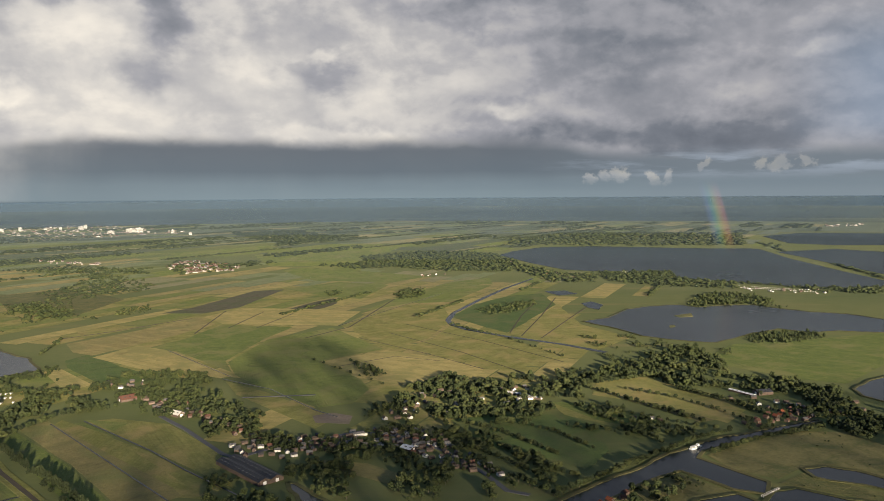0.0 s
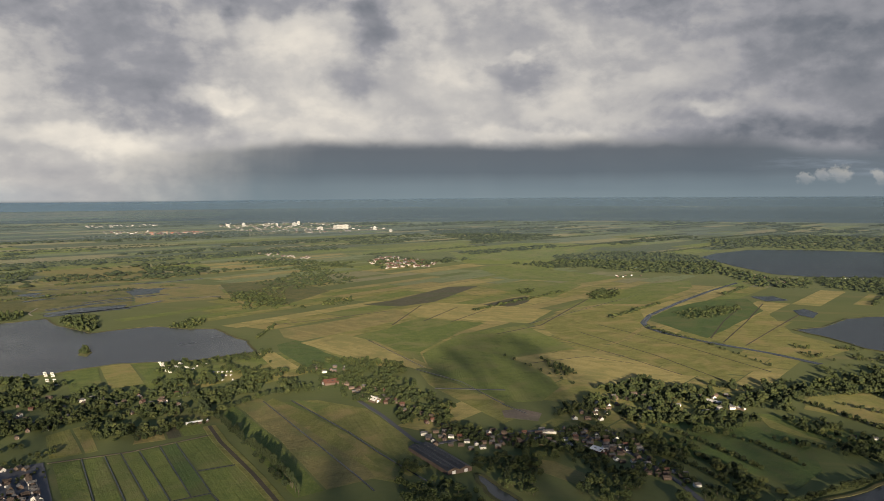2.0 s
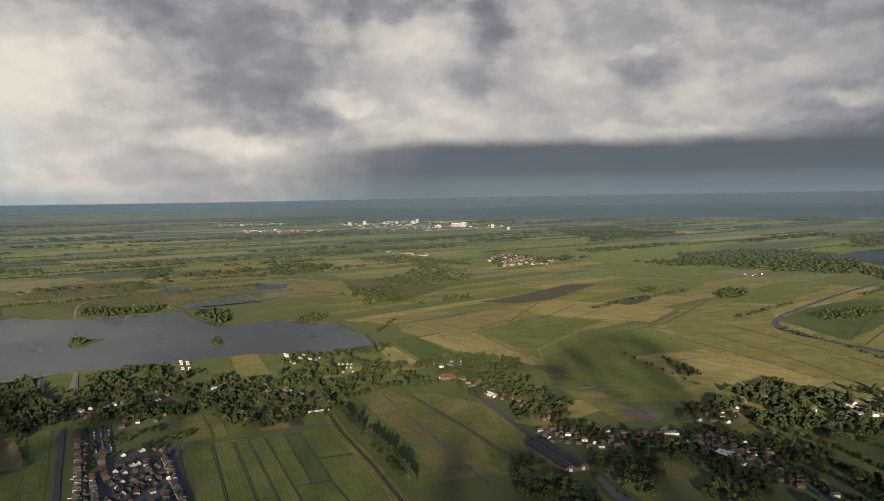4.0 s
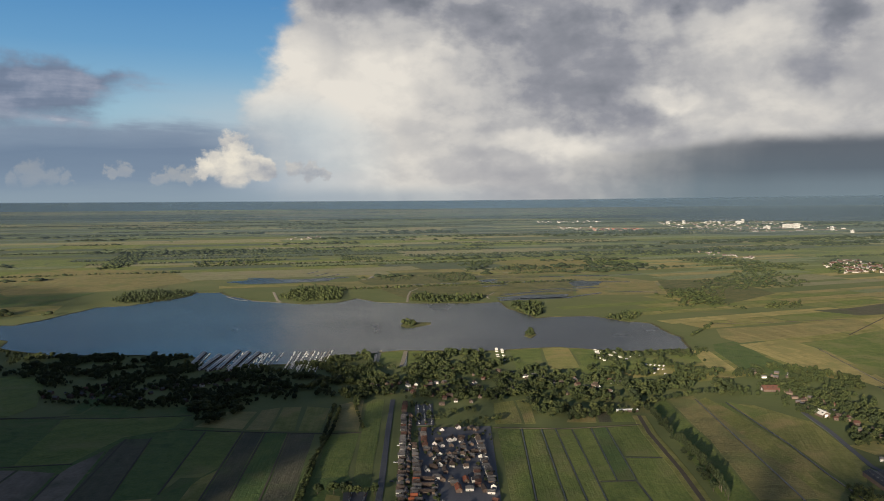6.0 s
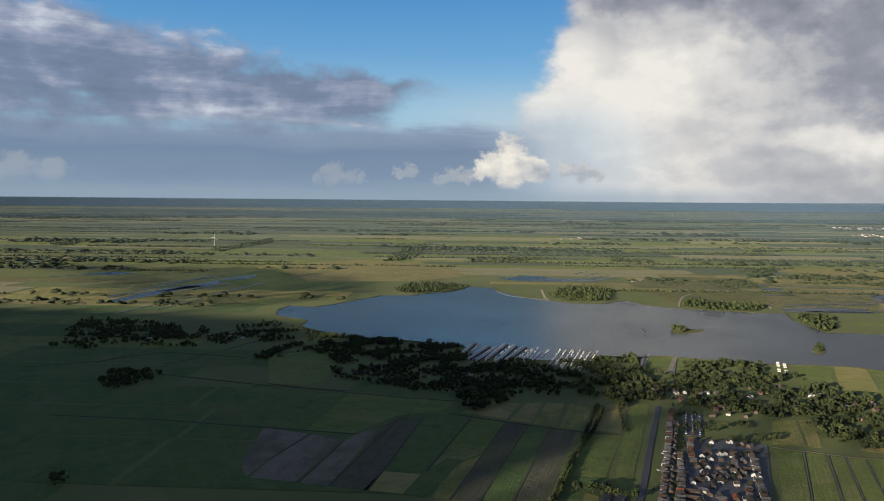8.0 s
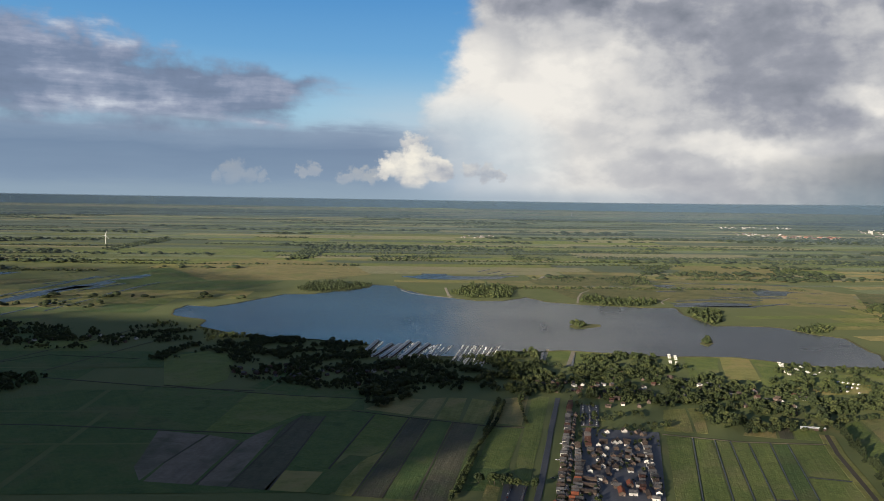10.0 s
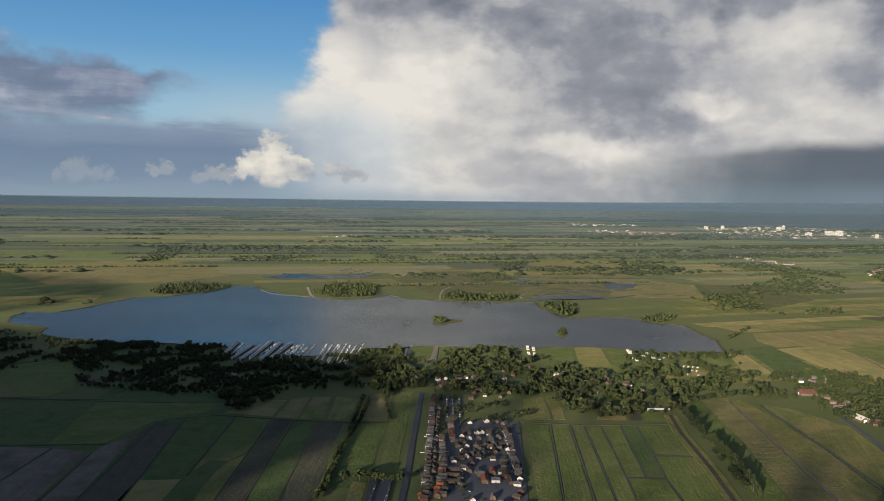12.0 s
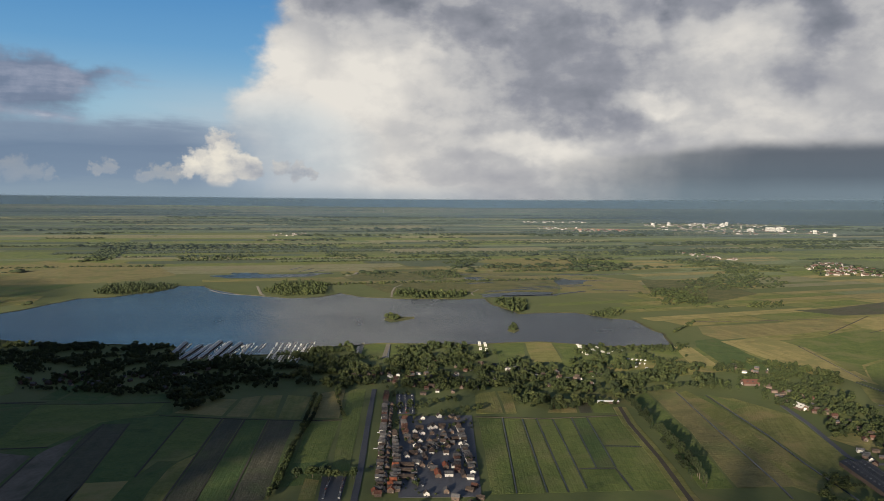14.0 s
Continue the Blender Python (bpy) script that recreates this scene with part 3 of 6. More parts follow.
def plant_trees(near=300):
    TREES.sort(key=lambda p: math.hypot(p[0], p[1]))
    TREES[:] = [t for t in TREES if not wet(t[0], t[1]) or t[4] < 0.8]
    # no two trunks crowd each other, and none stands in a house
    cells = {}
    for a, b in BUILT:
        cells.setdefault((int(a // 8), int(b // 8)), []).append((a, b, 3.6))
    kept = []
    for t in TREES:
        x, y, h, kind = t[:4]
        if math.hypot(x, y) < 1700 and t[4] >= 0.8:
            i, j = int(x // 8), int(y // 8)
            room = 2.0 if kind == 4 else 0.50 * h
            if any(math.hypot(x - a, y - b) < max(room, d) for p in (-1, 0, 1) for q in (-1, 0, 1) for a, b, d in cells.get((i + p, j + q), ())):
                continue
            cells.setdefault((i, j), []).append((x, y, 0.0))
        kept.append(t)
    TREES[:] = kept
    masters = {}
    for x, y, h, s, w in TREES[:near]:
        k = (s, random.randrange(3))
        m = pose(*lay(x, y, 0.0), 0, 0, random.uniform(0, 360))
        f = Matrix.Diagonal((h * random.uniform(0.9, 1.15), h * random.uniform(0.9, 1.15), h, 1))
        if k not in masters:
            masters[k] = make_tree(*k)
            masters[k].matrix_basis = m @ f
        else:
            c = copy_thing(masters[k], m)
            c.matrix_basis = m @ f
    groups = {}
    for x, y, h, s, w in TREES[near:]:
        far = math.hypot(x, y)
        V, F = (CROWNS if far < 1050 else CROWNS_FAR if far < 1700 else CROWNS_LOW)[s][random.randrange(3)]
        a = random.uniform(0, 6.28)
        wide = h * max(1.0, min(1.15 if far < 1700 else 2.6 if far < 2300 else 4.6, w)) * random.uniform(0.9, 1.2)
        p = np.array(lay(x, y, 0.0))
        k = math.hypot(p[0], p[1]) / max(far, 1)
        R = np.array(((math.cos(a), math.sin(a), 0), (-math.sin(a), math.cos(a), 0), (0, 0, 1)))
        g = groups.setdefault((s, 0 if far < 1150 else 1 if far < 2600 else 2), [[], [], 0])
        g[0].append((V * np.array((wide, wide, h)) * k) @ R + p - np.array((0, 0, 0.06 * h * k)))
        g[1].append(F + g[2])
        g[2] += len(V)
    for (s, z), (V, F, n) in groups.items():
        ob = new("woodland", raw_mesh("woodland", np.concatenate(V), np.concatenate(F), LEAF_OF[s]))
        tagged(ob, ("dense green trees along lake and lanes", "dense trees on the lake shores", "far dark hedges and copses")[z], "trees", kind="stuff")

# ---- ground ----
def build_ground():
    radii = [0, 150, 300] + [450 + 175 * i for i in range(13)]
    for i in range(1, 60):                                   # even steps of the drawn-together rim
        q = i / 60.0
        radii.append(RIM_FROM + (RIM_TO - RIM_FROM) * q / (1 - q))
    radii.append(400000)
    n = 360
    vs = [(0, 0, 0)]
    for r in radii[1:]:
        for i in range(n):
            a = 2 * math.pi * i / n
            vs.append(lay(-math.sin(a) * r, math.cos(a) * r))
    fs = [(0, 1 + i, 1 + (i + 1) % n) for i in range(n)]
    idx = [0] * n
    for k in range(1, len(radii) - 1):
        a, b = 1 + (k - 1) * n, 1 + k * n
        for i in range(n):
            j = (i + 1) % n
            fs.append((a + i, b + i, b + j, a + j))
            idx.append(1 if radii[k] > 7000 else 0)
    g = mesh_object("ground", vs, fs, [MEADOW, HAZED_LAND], smooth=True, index=idx)
    tagged(g, "flat green meadow land reaching the horizon", "ground", kind="structure")


build_ground()


def polder(turn, keep, kinds_at, seed, deeps, longs, reach=15000, height=0.5, hedges=0.5):
    """Narrow polder fields drawn up in parallel strips, with hedges and copses between some of them."""
    a = radians(turn)
    v = np.array((-math.sin(a), math.cos(a)))
    u = np.array((-math.cos(a), -math.sin(a)))
    rng = random.Random(seed)
    sets = {}
    d = 300.0
    while d < reach:
        deep = rng.uniform(*deeps) * (1 + d / 9000)
        s = -0.6 * reach - rng.uniform(0, 500)
        while s < 0.6 * reach:
            long = rng.uniform(*longs) * (1 + d / 12000)
            c = v * (d + deep / 2) + u * (s + long / 2)
            r = math.hypot(*c)
            az = math.degrees(math.atan2(-c[0], c[1]))
            if keep(r, az) and not any(wet(*(c + v * (deep * i) + u * (long * j))) for i in (-0.5, 0, 0.5) for j in (-0.5, -0.25, 0, 0.25, 0.5)) and rng.random() < 0.9:
                kinds = kinds_at(r, az)
                V, F = sets.setdefault(rng.choice(kinds), ([], []))
                nu, b = max(2, int(long / 120)), len(V)
                for i in range(nu + 1):
                    for j in (0.0, 1.0):
                        p = v * (d + deep * (0.02 + 0.96 * j)) + u * (s + long * (0.01 + 0.98 * i / nu))
                        V.append(lay(p[0], p[1], height))
                F += [(b + 2 * i, b + 2 * i + 1, b + 2 * i + 3, b + 2 * i + 2) for i in range(nu)]
                if rng.random() < hedges * (1.0 if r < 6000 else 0.7):
                    line = [tuple(v * d + u * (s + long * f)) for f in (0.0, 1.0)]
                    if rng.random() < 0.42:
                        q = v * rng.uniform(25, 110) * (1 + r / 9000)
                        wood([line[0], line[1], tuple(np.array(line[1]) + q), tuple(np.array(line[0]) + q)], 26 + r / 220, 11 + r / 2500, 2)
                    else:
                        tree_row(line, 8 + r / 420, 7 + r / 2600)
            s += long
        d += deep
    for m, (V, F) in sets.items():
        tagged(mesh_object("polder_fields", V, F, m), "narrow green and olive polder fields in strips", "fields", kind="stuff")

# water
water_sheet("lake", [(-1916, 448), (-1998, 502), (-1947, 556), (-1989, 631), (-2049, 712), (-2116, 801), (-2088, 883), (-2128, 965), (-2135, 1029), (-2179, 1095), (-2239, 1147), (-2183, 1200), (-2090, 1169), (-1916, 1171), (-1767, 1223), (-1733, 1293), (-1769, 1400), (-1665, 1388), (-1568, 1438), (-1450, 1559), (-1418, 1625), (-1321, 1544), (-1236, 1504), (-1160, 1465), (-1131, 1534), (-1084, 1582), (-988, 1565), (-925, 1580), (-852, 1515), (-767, 1441), (-709, 1356), (-774, 1263), (-836, 1228), (-902, 1197), (-982, 1066), (-1076, 982), (-1143, 849), (-1116, 782), (-1217, 652), (-1312, 667), (-1406, 601), (-1504, 492), (-1598, 459), (-1672, 448), (-1728, 479), (-1764, 467), (-1827, 433)], "wide blue-grey lake with reedy shores")
water_sheet("lake", [(332, 1865), (413, 1924), (489, 2068), (562, 2119), (649, 2149), (692, 2092), (768, 2133), (848, 2141), (903, 2051), (952, 1998), (1023, 1966), (1067, 1872), (1118, 1795), (1008, 1617), (962, 1687), (879, 1711), (807, 1692), (756, 1745), (668, 1682), (609, 1623), (559, 1580), (476, 1614), (430, 1662), (382, 1781)], "grey lake with small reed islets in meadows")
water_sheet("lake", [(295, 4050), (394, 4341), (593, 4670), (913, 4750), (1220, 4613), (1511, 4484), (1761, 4461), (1785, 4362), (1659, 3722), (1616, 3350), (1580, 3046), (1554, 2734), (1503, 2364), (1422, 2235), (1449, 2548), (1310, 2523), (1152, 2579), (1032, 2707), (865, 2870), (921, 3134), (787, 3142), (624, 3128), (501, 3210), (400, 3551)], "broad dark grey lake beside a causeway")
water_sheet("lake", [(1786, 4179), (2201, 4373), (2344, 4132), (2506, 3953), (1614, 2539), (1676, 2950), (1714, 3401), (1759, 3821)], "broad grey lake behind a tree-lined causeway")
water_sheet("lake", [(2388, 5838), (2912, 6337), (3490, 6162), (3951, 6103), (2890, 4460), (2662, 4695), (2377, 4722), (2190, 4917)], "distant pale grey lake")
water_sheet("lake", [(634, 1192), (686, 1243), (729, 1274), (829, 1326), (667, 1064), (641, 1118), (628, 1151)], "grey-blue pond behind a farm")
water_sheet("canal", [(94, 737), (161, 799), (214, 845), (275, 902), (316, 938), (355, 957), (399, 980), (455, 1009), (504, 1034), (502, 1021), (450, 989), (391, 952), (337, 918), (308, 902), (291, 878), (317, 837), (345, 799), (327, 768), (296, 781), (277, 810), (258, 836), (217, 807), (149, 736)], "dark still canal with a wide basin")
water_sheet("pond", [(394, 837), (426, 846), (452, 834), (467, 810), (492, 781), (472, 748), (448, 775), (420, 798), (394, 816)], "dark pond in rough reedland")
water_sheet("pond", [(335, 774), (366, 783), (391, 763), (428, 741), (459, 718), (397, 659), (326, 695), (298, 727)], "dark pond in rough reedland")
water_sheet("pond", [(212, 729), (253, 756), (297, 769), (309, 748), (269, 708), (213, 696)], "dark pond beside the canal")
water_sheet("pond", [(-168, 807), (-157, 804), (-119, 757), (-102, 733), (-123, 733), (-159, 778)], "pale ditch basin reflecting the sky")
water_sheet("pool", [(-1487, 1679), (-1461, 1810), (-1383, 1895), (-1350, 1825), (-1401, 1712)], "shallow pool in the marsh")
water_sheet("pool", [(-1591, 2175), (-1592, 2306), (-1518, 2282), (-1462, 2121), (-1504, 2089)], "shallow pool in the marsh")
water_sheet("pool", [(-2447, 1364), (-2461, 1497), (-2335, 1608), (-2285, 1722), (-2222, 1626), (-2276, 1475), (-2340, 1380)], "long shallow pool in the marsh")
water_sheet("pool", [(-2158, 1757), (-2231, 1842), (-2154, 1801), (-2101, 1732)], "shallow pool in the marsh")
water_sheet("pool", [(-1857, 1987), (-1850, 2066), (-1752, 2073), (-1735, 1967)], "shallow pool in the marsh")
water_sheet("pool", [(-2262, 72), (-2460, 211), (-2609, 355), (-2553, 365), (-2368, 218), (-2216, 97)], "narrow flooded strip in the marsh")
water_sheet("pool", [(-2416, 207), (-2765, 467), (-2858, 579), (-2793, 576), (-2548, 381)], "narrow flooded strip in the marsh")
water_sheet("pool", [(-3086, 3), (-3144, 112), (-3069, 202), (-3008, 108)], "narrow flooded strip in the marsh")
water_sheet("pool", [(389, 2183), (429, 2229), (445, 2146), (412, 2060), (396, 2093)], "small pool in marsh meadows")
water_sheet("pool", [(322, 2464), (389, 2490), (419, 2401), (352, 2362)], "small muddy pool in marsh meadows")
islet([(-1309, 1164), (-1343, 1218), (-1310, 1220), (-1292, 1242), (-1274, 1225), (-1268, 1178), (-1269, 1149)])
islet([(-1024, 1254), (-1039, 1293), (-1012, 1281), (-998, 1244)])
islet([(580, 1945), (634, 1981), (626, 1934), (586, 1917)])
islet([(522, 1792), (540, 1807), (536, 1783), (519, 1768)])
flood([(-1528, 1891), (-1485, 2032), (-1411, 2138)], 14)
flood([(-1515, 1734), (-1488, 1869), (-1421, 1989)], 12)
flood([(-1660, 2173), (-1546, 2241), (-1446, 2323)], 12)
flood([(-1943, 2077), (-1809, 2201)], 14)
flood([(-1665, 2375), (-1569, 2592)], 14)
flood([(-1347, 2043), (-1222, 2120)], 10)
flood([(-1894, 1833), (-1778, 1904)], 12)
flood([(-1612, 2022), (-1547, 2086)], 10)
flood([(-2653, 226), (-2845, 480)], 10)
flood([(-2371, 131), (-2586, 319)], 9)
flood([(-2428, 300), (-2724, 591)], 9)
flood([(-3010, -98), (-3069, 56)], 12)

# dark strips west of the village
field(BROWN, [(-815, 165), (-932, 213), (-888, 257), (-815, 193), (-772, 162)])
field(BROWN, [(-813, 195), (-886, 260), (-849, 284), (-746, 209), (-738, 203), (-769, 165)])
field(BROWN, [(-743, 213), (-846, 288), (-859, 302), (-887, 350), (-716, 229), (-733, 208)])
field(DARKSOIL, [(-714, 231), (-888, 355), (-912, 382), (-895, 405), (-746, 300), (-689, 261)])
field(DARKGREEN, [(-747, 304), (-893, 409), (-903, 447), (-874, 463), (-718, 334), (-721, 318)])
field(GREEN, [(-717, 336), (-872, 466), (-839, 494), (-744, 412), (-731, 385), (-744, 369)])
field(OLIVE, [(-728, 383), (-739, 409), (-638, 322), (-649, 310), (-704, 352)])
field(DARKSOIL, [(-636, 325), (-837, 498), (-819, 512), (-621, 343)])
field(DARKGREEN, [(-619, 346), (-816, 515), (-798, 533), (-602, 366)])
field(DARKSOIL, [(-599, 369), (-796, 536), (-773, 556), (-600, 407), (-582, 390)])
field(OLIVE, [(-692, 258), (-734, 291), (-710, 325), (-667, 288)])
field(DARKGREEN, [(-665, 291), (-710, 329), (-729, 379), (-651, 307)])
field(TAN, [(-859, 659), (-856, 698), (-744, 600), (-772, 573)])
field(GREEN, [(-754, 561), (-734, 593), (-626, 492), (-647, 467)])
field(GREEN, [(-853, 702), (-838, 721), (-577, 481), (-614, 491), (-732, 595)])
field(OLIVE, [(-563, 413), (-602, 450), (-588, 456), (-553, 424)])
field(TAN, [(-902, 466), (-940, 527), (-908, 558), (-850, 502)])
field(TAN, [(-845, 504), (-909, 566), (-904, 592), (-824, 522)])
field(OLIVE, [(-819, 523), (-901, 595), (-886, 614), (-799, 544)])
field(OLIVE, [(-794, 546), (-882, 620), (-852, 637), (-773, 564)])
field(GREEN, [(-904, 259), (-1055, 361), (-953, 479), (-915, 445), (-922, 384), (-868, 303)])
field(DARKGREEN, [(-962, 192), (-1168, 243), (-1057, 358), (-906, 257)])
field(GREEN, [(-1367, 312), (-1379, 390), (-1323, 424), (-1150, 357), (-1123, 314), (-1160, 268)])
field(DARKGREEN, [(-1084, 368), (-1166, 450), (-1147, 462), (-1066, 385)])
field(DARKGREEN, [(-1064, 388), (-1138, 462), (-1060, 458), (-1025, 422)])

# fields east of the village
field(GREEN, [(-627, 724), (-608, 744), (-437, 564), (-451, 547)])
field(GREEN, [(-604, 746), (-590, 759), (-419, 585), (-435, 566)])
field(GREEN, [(-585, 761), (-576, 771), (-406, 601), (-417, 588)])
field(GREEN, [(-574, 774), (-562, 785), (-412, 637), (-394, 616), (-404, 603)])
field(GREEN, [(-560, 788), (-549, 806), (-427, 679), (-438, 665)])
field(DARKGREEN, [(-546, 809), (-536, 822), (-458, 742), (-415, 694), (-426, 680)])
field(GREEN, [(-534, 824), (-513, 858), (-432, 776), (-460, 749)])
field(GREEN, [(-455, 742), (-428, 770), (-340, 681), (-365, 650), (-411, 693)])
field(GREEN, [(-433, 661), (-410, 687), (-367, 648), (-393, 617)])
field(OLIVE, [(-644, 739), (-712, 811), (-703, 843), (-620, 764)])
field(OLIVE, [(-618, 767), (-701, 846), (-694, 864), (-610, 778)])
field(TAN, [(-585, 808), (-614, 862), (-601, 888), (-557, 834)])
field(DARKSOIL, [(-555, 837), (-592, 881), (-582, 893), (-545, 849)])
field(GREEN, [(-543, 852), (-575, 888), (-559, 908), (-523, 872)])
field(GREEN, [(-544, 945), (-558, 998), (-425, 865), (-304, 724), (-324, 699)])
field(TANBROWN, [(-558, 1004), (-536, 1041), (-282, 795), (-265, 771), (-302, 726), (-423, 867)])
field(GREEN, [(-516, 1018), (-486, 1035), (-416, 967), (-446, 936)])
field(OLIVE, [(-441, 932), (-412, 962), (-353, 913), (-284, 843), (-210, 773), (-214, 758), (-282, 771)])
field(OLIVE, [(-481, 1038), (-454, 1053), (-366, 1025), (-260, 899), (-247, 844), (-214, 788), (-280, 850), (-349, 917)])
field(PALE, [(-704, 1353), (-675, 1366), (-569, 1250), (-589, 1206), (-633, 1260)])
field(DARKGREEN, [(-705, 1438), (-686, 1501), (-579, 1386), (-497, 1317), (-502, 1256), (-563, 1258), (-672, 1379)])

# polder beyond the village
field(PALE, [(-666, 1468), (-626, 1586), (-556, 1542), (-358, 1309), (-372, 1289), (-473, 1360), (-492, 1330)])
field(GREEN, [(-551, 1553), (-547, 1722), (-525, 1845), (-349, 1806), (-382, 1661), (-403, 1430), (-365, 1335)])
field(TANBROWN, [(-543, 1633), (-509, 1812), (-346, 1791), (-376, 1688)])
field(GREEN, [(-354, 1313), (-395, 1420), (-373, 1648), (-256, 1795), (-118, 1535), (-229, 1420), (-137, 1279), (-116, 1210), (-133, 1126), (-183, 1105), (-281, 1214)])
field(OLIVE, [(-358, 1269), (-278, 1199), (-181, 1087), (-144, 1053), (-167, 1001), (-235, 1083), (-316, 1179)])
field(PALE, [(-224, 1420), (-112, 1523), (15, 1438), (77, 1311), (13, 1275), (-60, 1238), (-127, 1279)])
field(PALE, [(-608, 1971), (-551, 2132), (-375, 2103), (-217, 2055), (-247, 1827), (-383, 1840), (-529, 1862)])
field(TAN, [(-782, 1609), (-694, 1779), (-625, 1972), (-541, 1854), (-603, 1668), (-675, 1489), (-727, 1518)])
field(DARKSOIL, [(-741, 2035), (-688, 2148), (-611, 2524), (-522, 2566), (-562, 2143), (-628, 2030)])
field(DARKSOIL, [(-418, 2105), (-369, 2252), (-326, 2326), (-299, 2225), (-325, 2122), (-385, 2031)])
field(OLIVE, [(-239, 1819), (-198, 2013), (-103, 2181), (0, 2176), (20, 1893), (-31, 1650), (-97, 1552), (-108, 1546)])
field(OLIVE, [(-24, 1637), (27, 1859), (117, 1700), (195, 1531), (236, 1437), (112, 1345), (73, 1346), (15, 1470), (-85, 1539)])
field(GREEN, [(-210, 2054), (-143, 2305), (30, 2761), (180, 2909), (174, 2664), (24, 2235), (-104, 2204)])
field(DARKGREEN, [(21, 1948), (87, 2173), (197, 2356), (308, 2420), (315, 2163), (143, 1714), (97, 1791)])
field(OLIVE, [(148, 1699), (322, 2163), (325, 1823), (403, 1650), (304, 1516), (238, 1518)])
field(GREEN, [(-525, 2582), (-373, 2783), (-185, 2682), (-244, 2309), (-334, 2353)])
field(GREEN, [(-668, 3232), (-399, 3804), (-337, 3212), (-53, 2965), (-171, 2772), (-461, 2825)])
field(GREEN, [(-416, 3487), (-763, 3452), (-1006, 4153), (-837, 5155), (-358, 5236), (-217, 4639), (-370, 4102)])

# meadows beside the canal
field(GREEN, [(467, 1406), (588, 1567), (715, 1594), (962, 1687), (1008, 1617), (765, 1350), (643, 1229), (586, 1261)])
field(OLIVE, [(226, 1167), (252, 1258), (342, 1283), (390, 1198), (452, 1113), (376, 1015), (318, 1101)])
field(DARKGREEN, [(10, 1036), (65, 1062), (166, 1060), (202, 1006), (195, 904), (157, 837), (125, 875), (50, 927)])
field(GREEN, [(156, 1129), (217, 1118), (298, 1030), (258, 992), (208, 1032)])
field(ROUGH, [(305, 889), (339, 913), (393, 947), (455, 976), (511, 973), (529, 919), (564, 897), (496, 787), (470, 815), (454, 840), (429, 851), (396, 844), (354, 809), (318, 840)])
field(ROUGH, [(154, 743), (215, 801), (255, 827), (274, 800), (293, 773), (255, 760), (214, 735)])
field(ROUGH, [(348, 796), (390, 828), (418, 793), (444, 769), (469, 743), (458, 725), (431, 746), (394, 769), (369, 789)])

# woods
wood([(-1566, 356), (-1496, 394), (-1270, 401), (-1320, 443), (-1223, 462), (-1245, 502), (-1165, 502), (-1057, 437), (-1010, 469), (-996, 512), (-1107, 576), (-1319, 649), (-1417, 606), (-1468, 520), (-1579, 454), (-1610, 413)], 11, 10)
wood([(-890, 460), (-1006, 527), (-1112, 637), (-986, 653), (-945, 706), (-842, 732), (-989, 829), (-1035, 771), (-1026, 678), (-1087, 634), (-1112, 569), (-982, 505)], 10, 12)
wood([(-1017, 758), (-989, 829), (-971, 889), (-1065, 1044), (-987, 1078), (-825, 967), (-783, 986), (-710, 897), (-696, 862), (-738, 809), (-787, 801), (-842, 742), (-868, 700)], 9, 11)
wood([(-608, 779), (-583, 803), (-622, 867), (-570, 940), (-686, 1076), (-721, 1051), (-764, 977), (-704, 878)], 9, 12)
wood([(-574, 954), (-566, 1013), (-524, 1087), (-478, 1109), (-546, 1148), (-640, 1201), (-701, 1234), (-681, 1116), (-686, 1076)], 10, 11)
wood([(-563, 1290), (-512, 1330), (-404, 1328), (-360, 1208), (-400, 1122), (-343, 1071), (-378, 1057), (-422, 1072), (-467, 1166)], 9, 11)
wood([(-376, 1052), (-343, 1071), (-284, 1055), (-187, 954), (-158, 890), (-186, 880), (-253, 966)], 8, 10)
wood([(-243, 853), (-205, 801), (-161, 758), (-224, 742), (-247, 802)], 9, 10)
wood([(-113, 1052), (-74, 1174), (4, 1304), (87, 1262), (207, 1321), (206, 1202), (145, 1136), (90, 1076), (33, 1022), (3, 997), (-51, 1037)], 10, 12)
wood([(-160, 880), (-105, 975), (-50, 1024), (3, 985), (9, 928), (49, 906), (106, 830), (123, 783), (87, 766), (44, 814), (-17, 877), (-98, 909), (-119, 860)], 10, 10)
wood([(-178, 843), (-110, 899), (-29, 849), (8, 782), (-4, 755), (-150, 757)], 10, 10)
wood([(207, 1321), (293, 1363), (388, 1459), (458, 1512), (442, 1359), (451, 1196), (399, 1227), (327, 1296), (255, 1269), (206, 1202)], 10, 12, None, 0.02)
wood([(177, 1129), (227, 1127), (283, 1030), (323, 967), (281, 923), (229, 993)], 11, 10, None, 0.02)
wood([(469, 1272), (531, 1263), (607, 1230), (606, 1158), (619, 1079), (650, 1036), (577, 918), (535, 929), (524, 1013), (484, 1040), (523, 1143), (472, 1161)], 9, 13, None, 0.02)
wood([(635, 1629), (698, 1695), (814, 1706), (820, 1643), (707, 1575), (638, 1577)], 9, 7, None, 0.02)
wood([(690, 2206), (810, 2397), (930, 2391), (949, 2195), (827, 2086), (741, 2145)], 14, 9)
wood([(143, 796), (181, 808), (211, 811), (226, 779), (185, 753), (141, 753)], 8, 9, None, 0.02)
wood([(300, 3933), (362, 3434), (475, 3044), (602, 3014), (546, 2733), (388, 2742), (311, 3172)], 22, 10)
wood([(611, 3058), (894, 3041), (847, 2812), (1012, 2655), (957, 2509), (741, 2584), (593, 2768)], 20, 9)
wood([(-418, 3988), (-78, 4382), (286, 4132), (362, 3434), (261, 3126), (-11, 3192), (-340, 3482)], 26, 10)
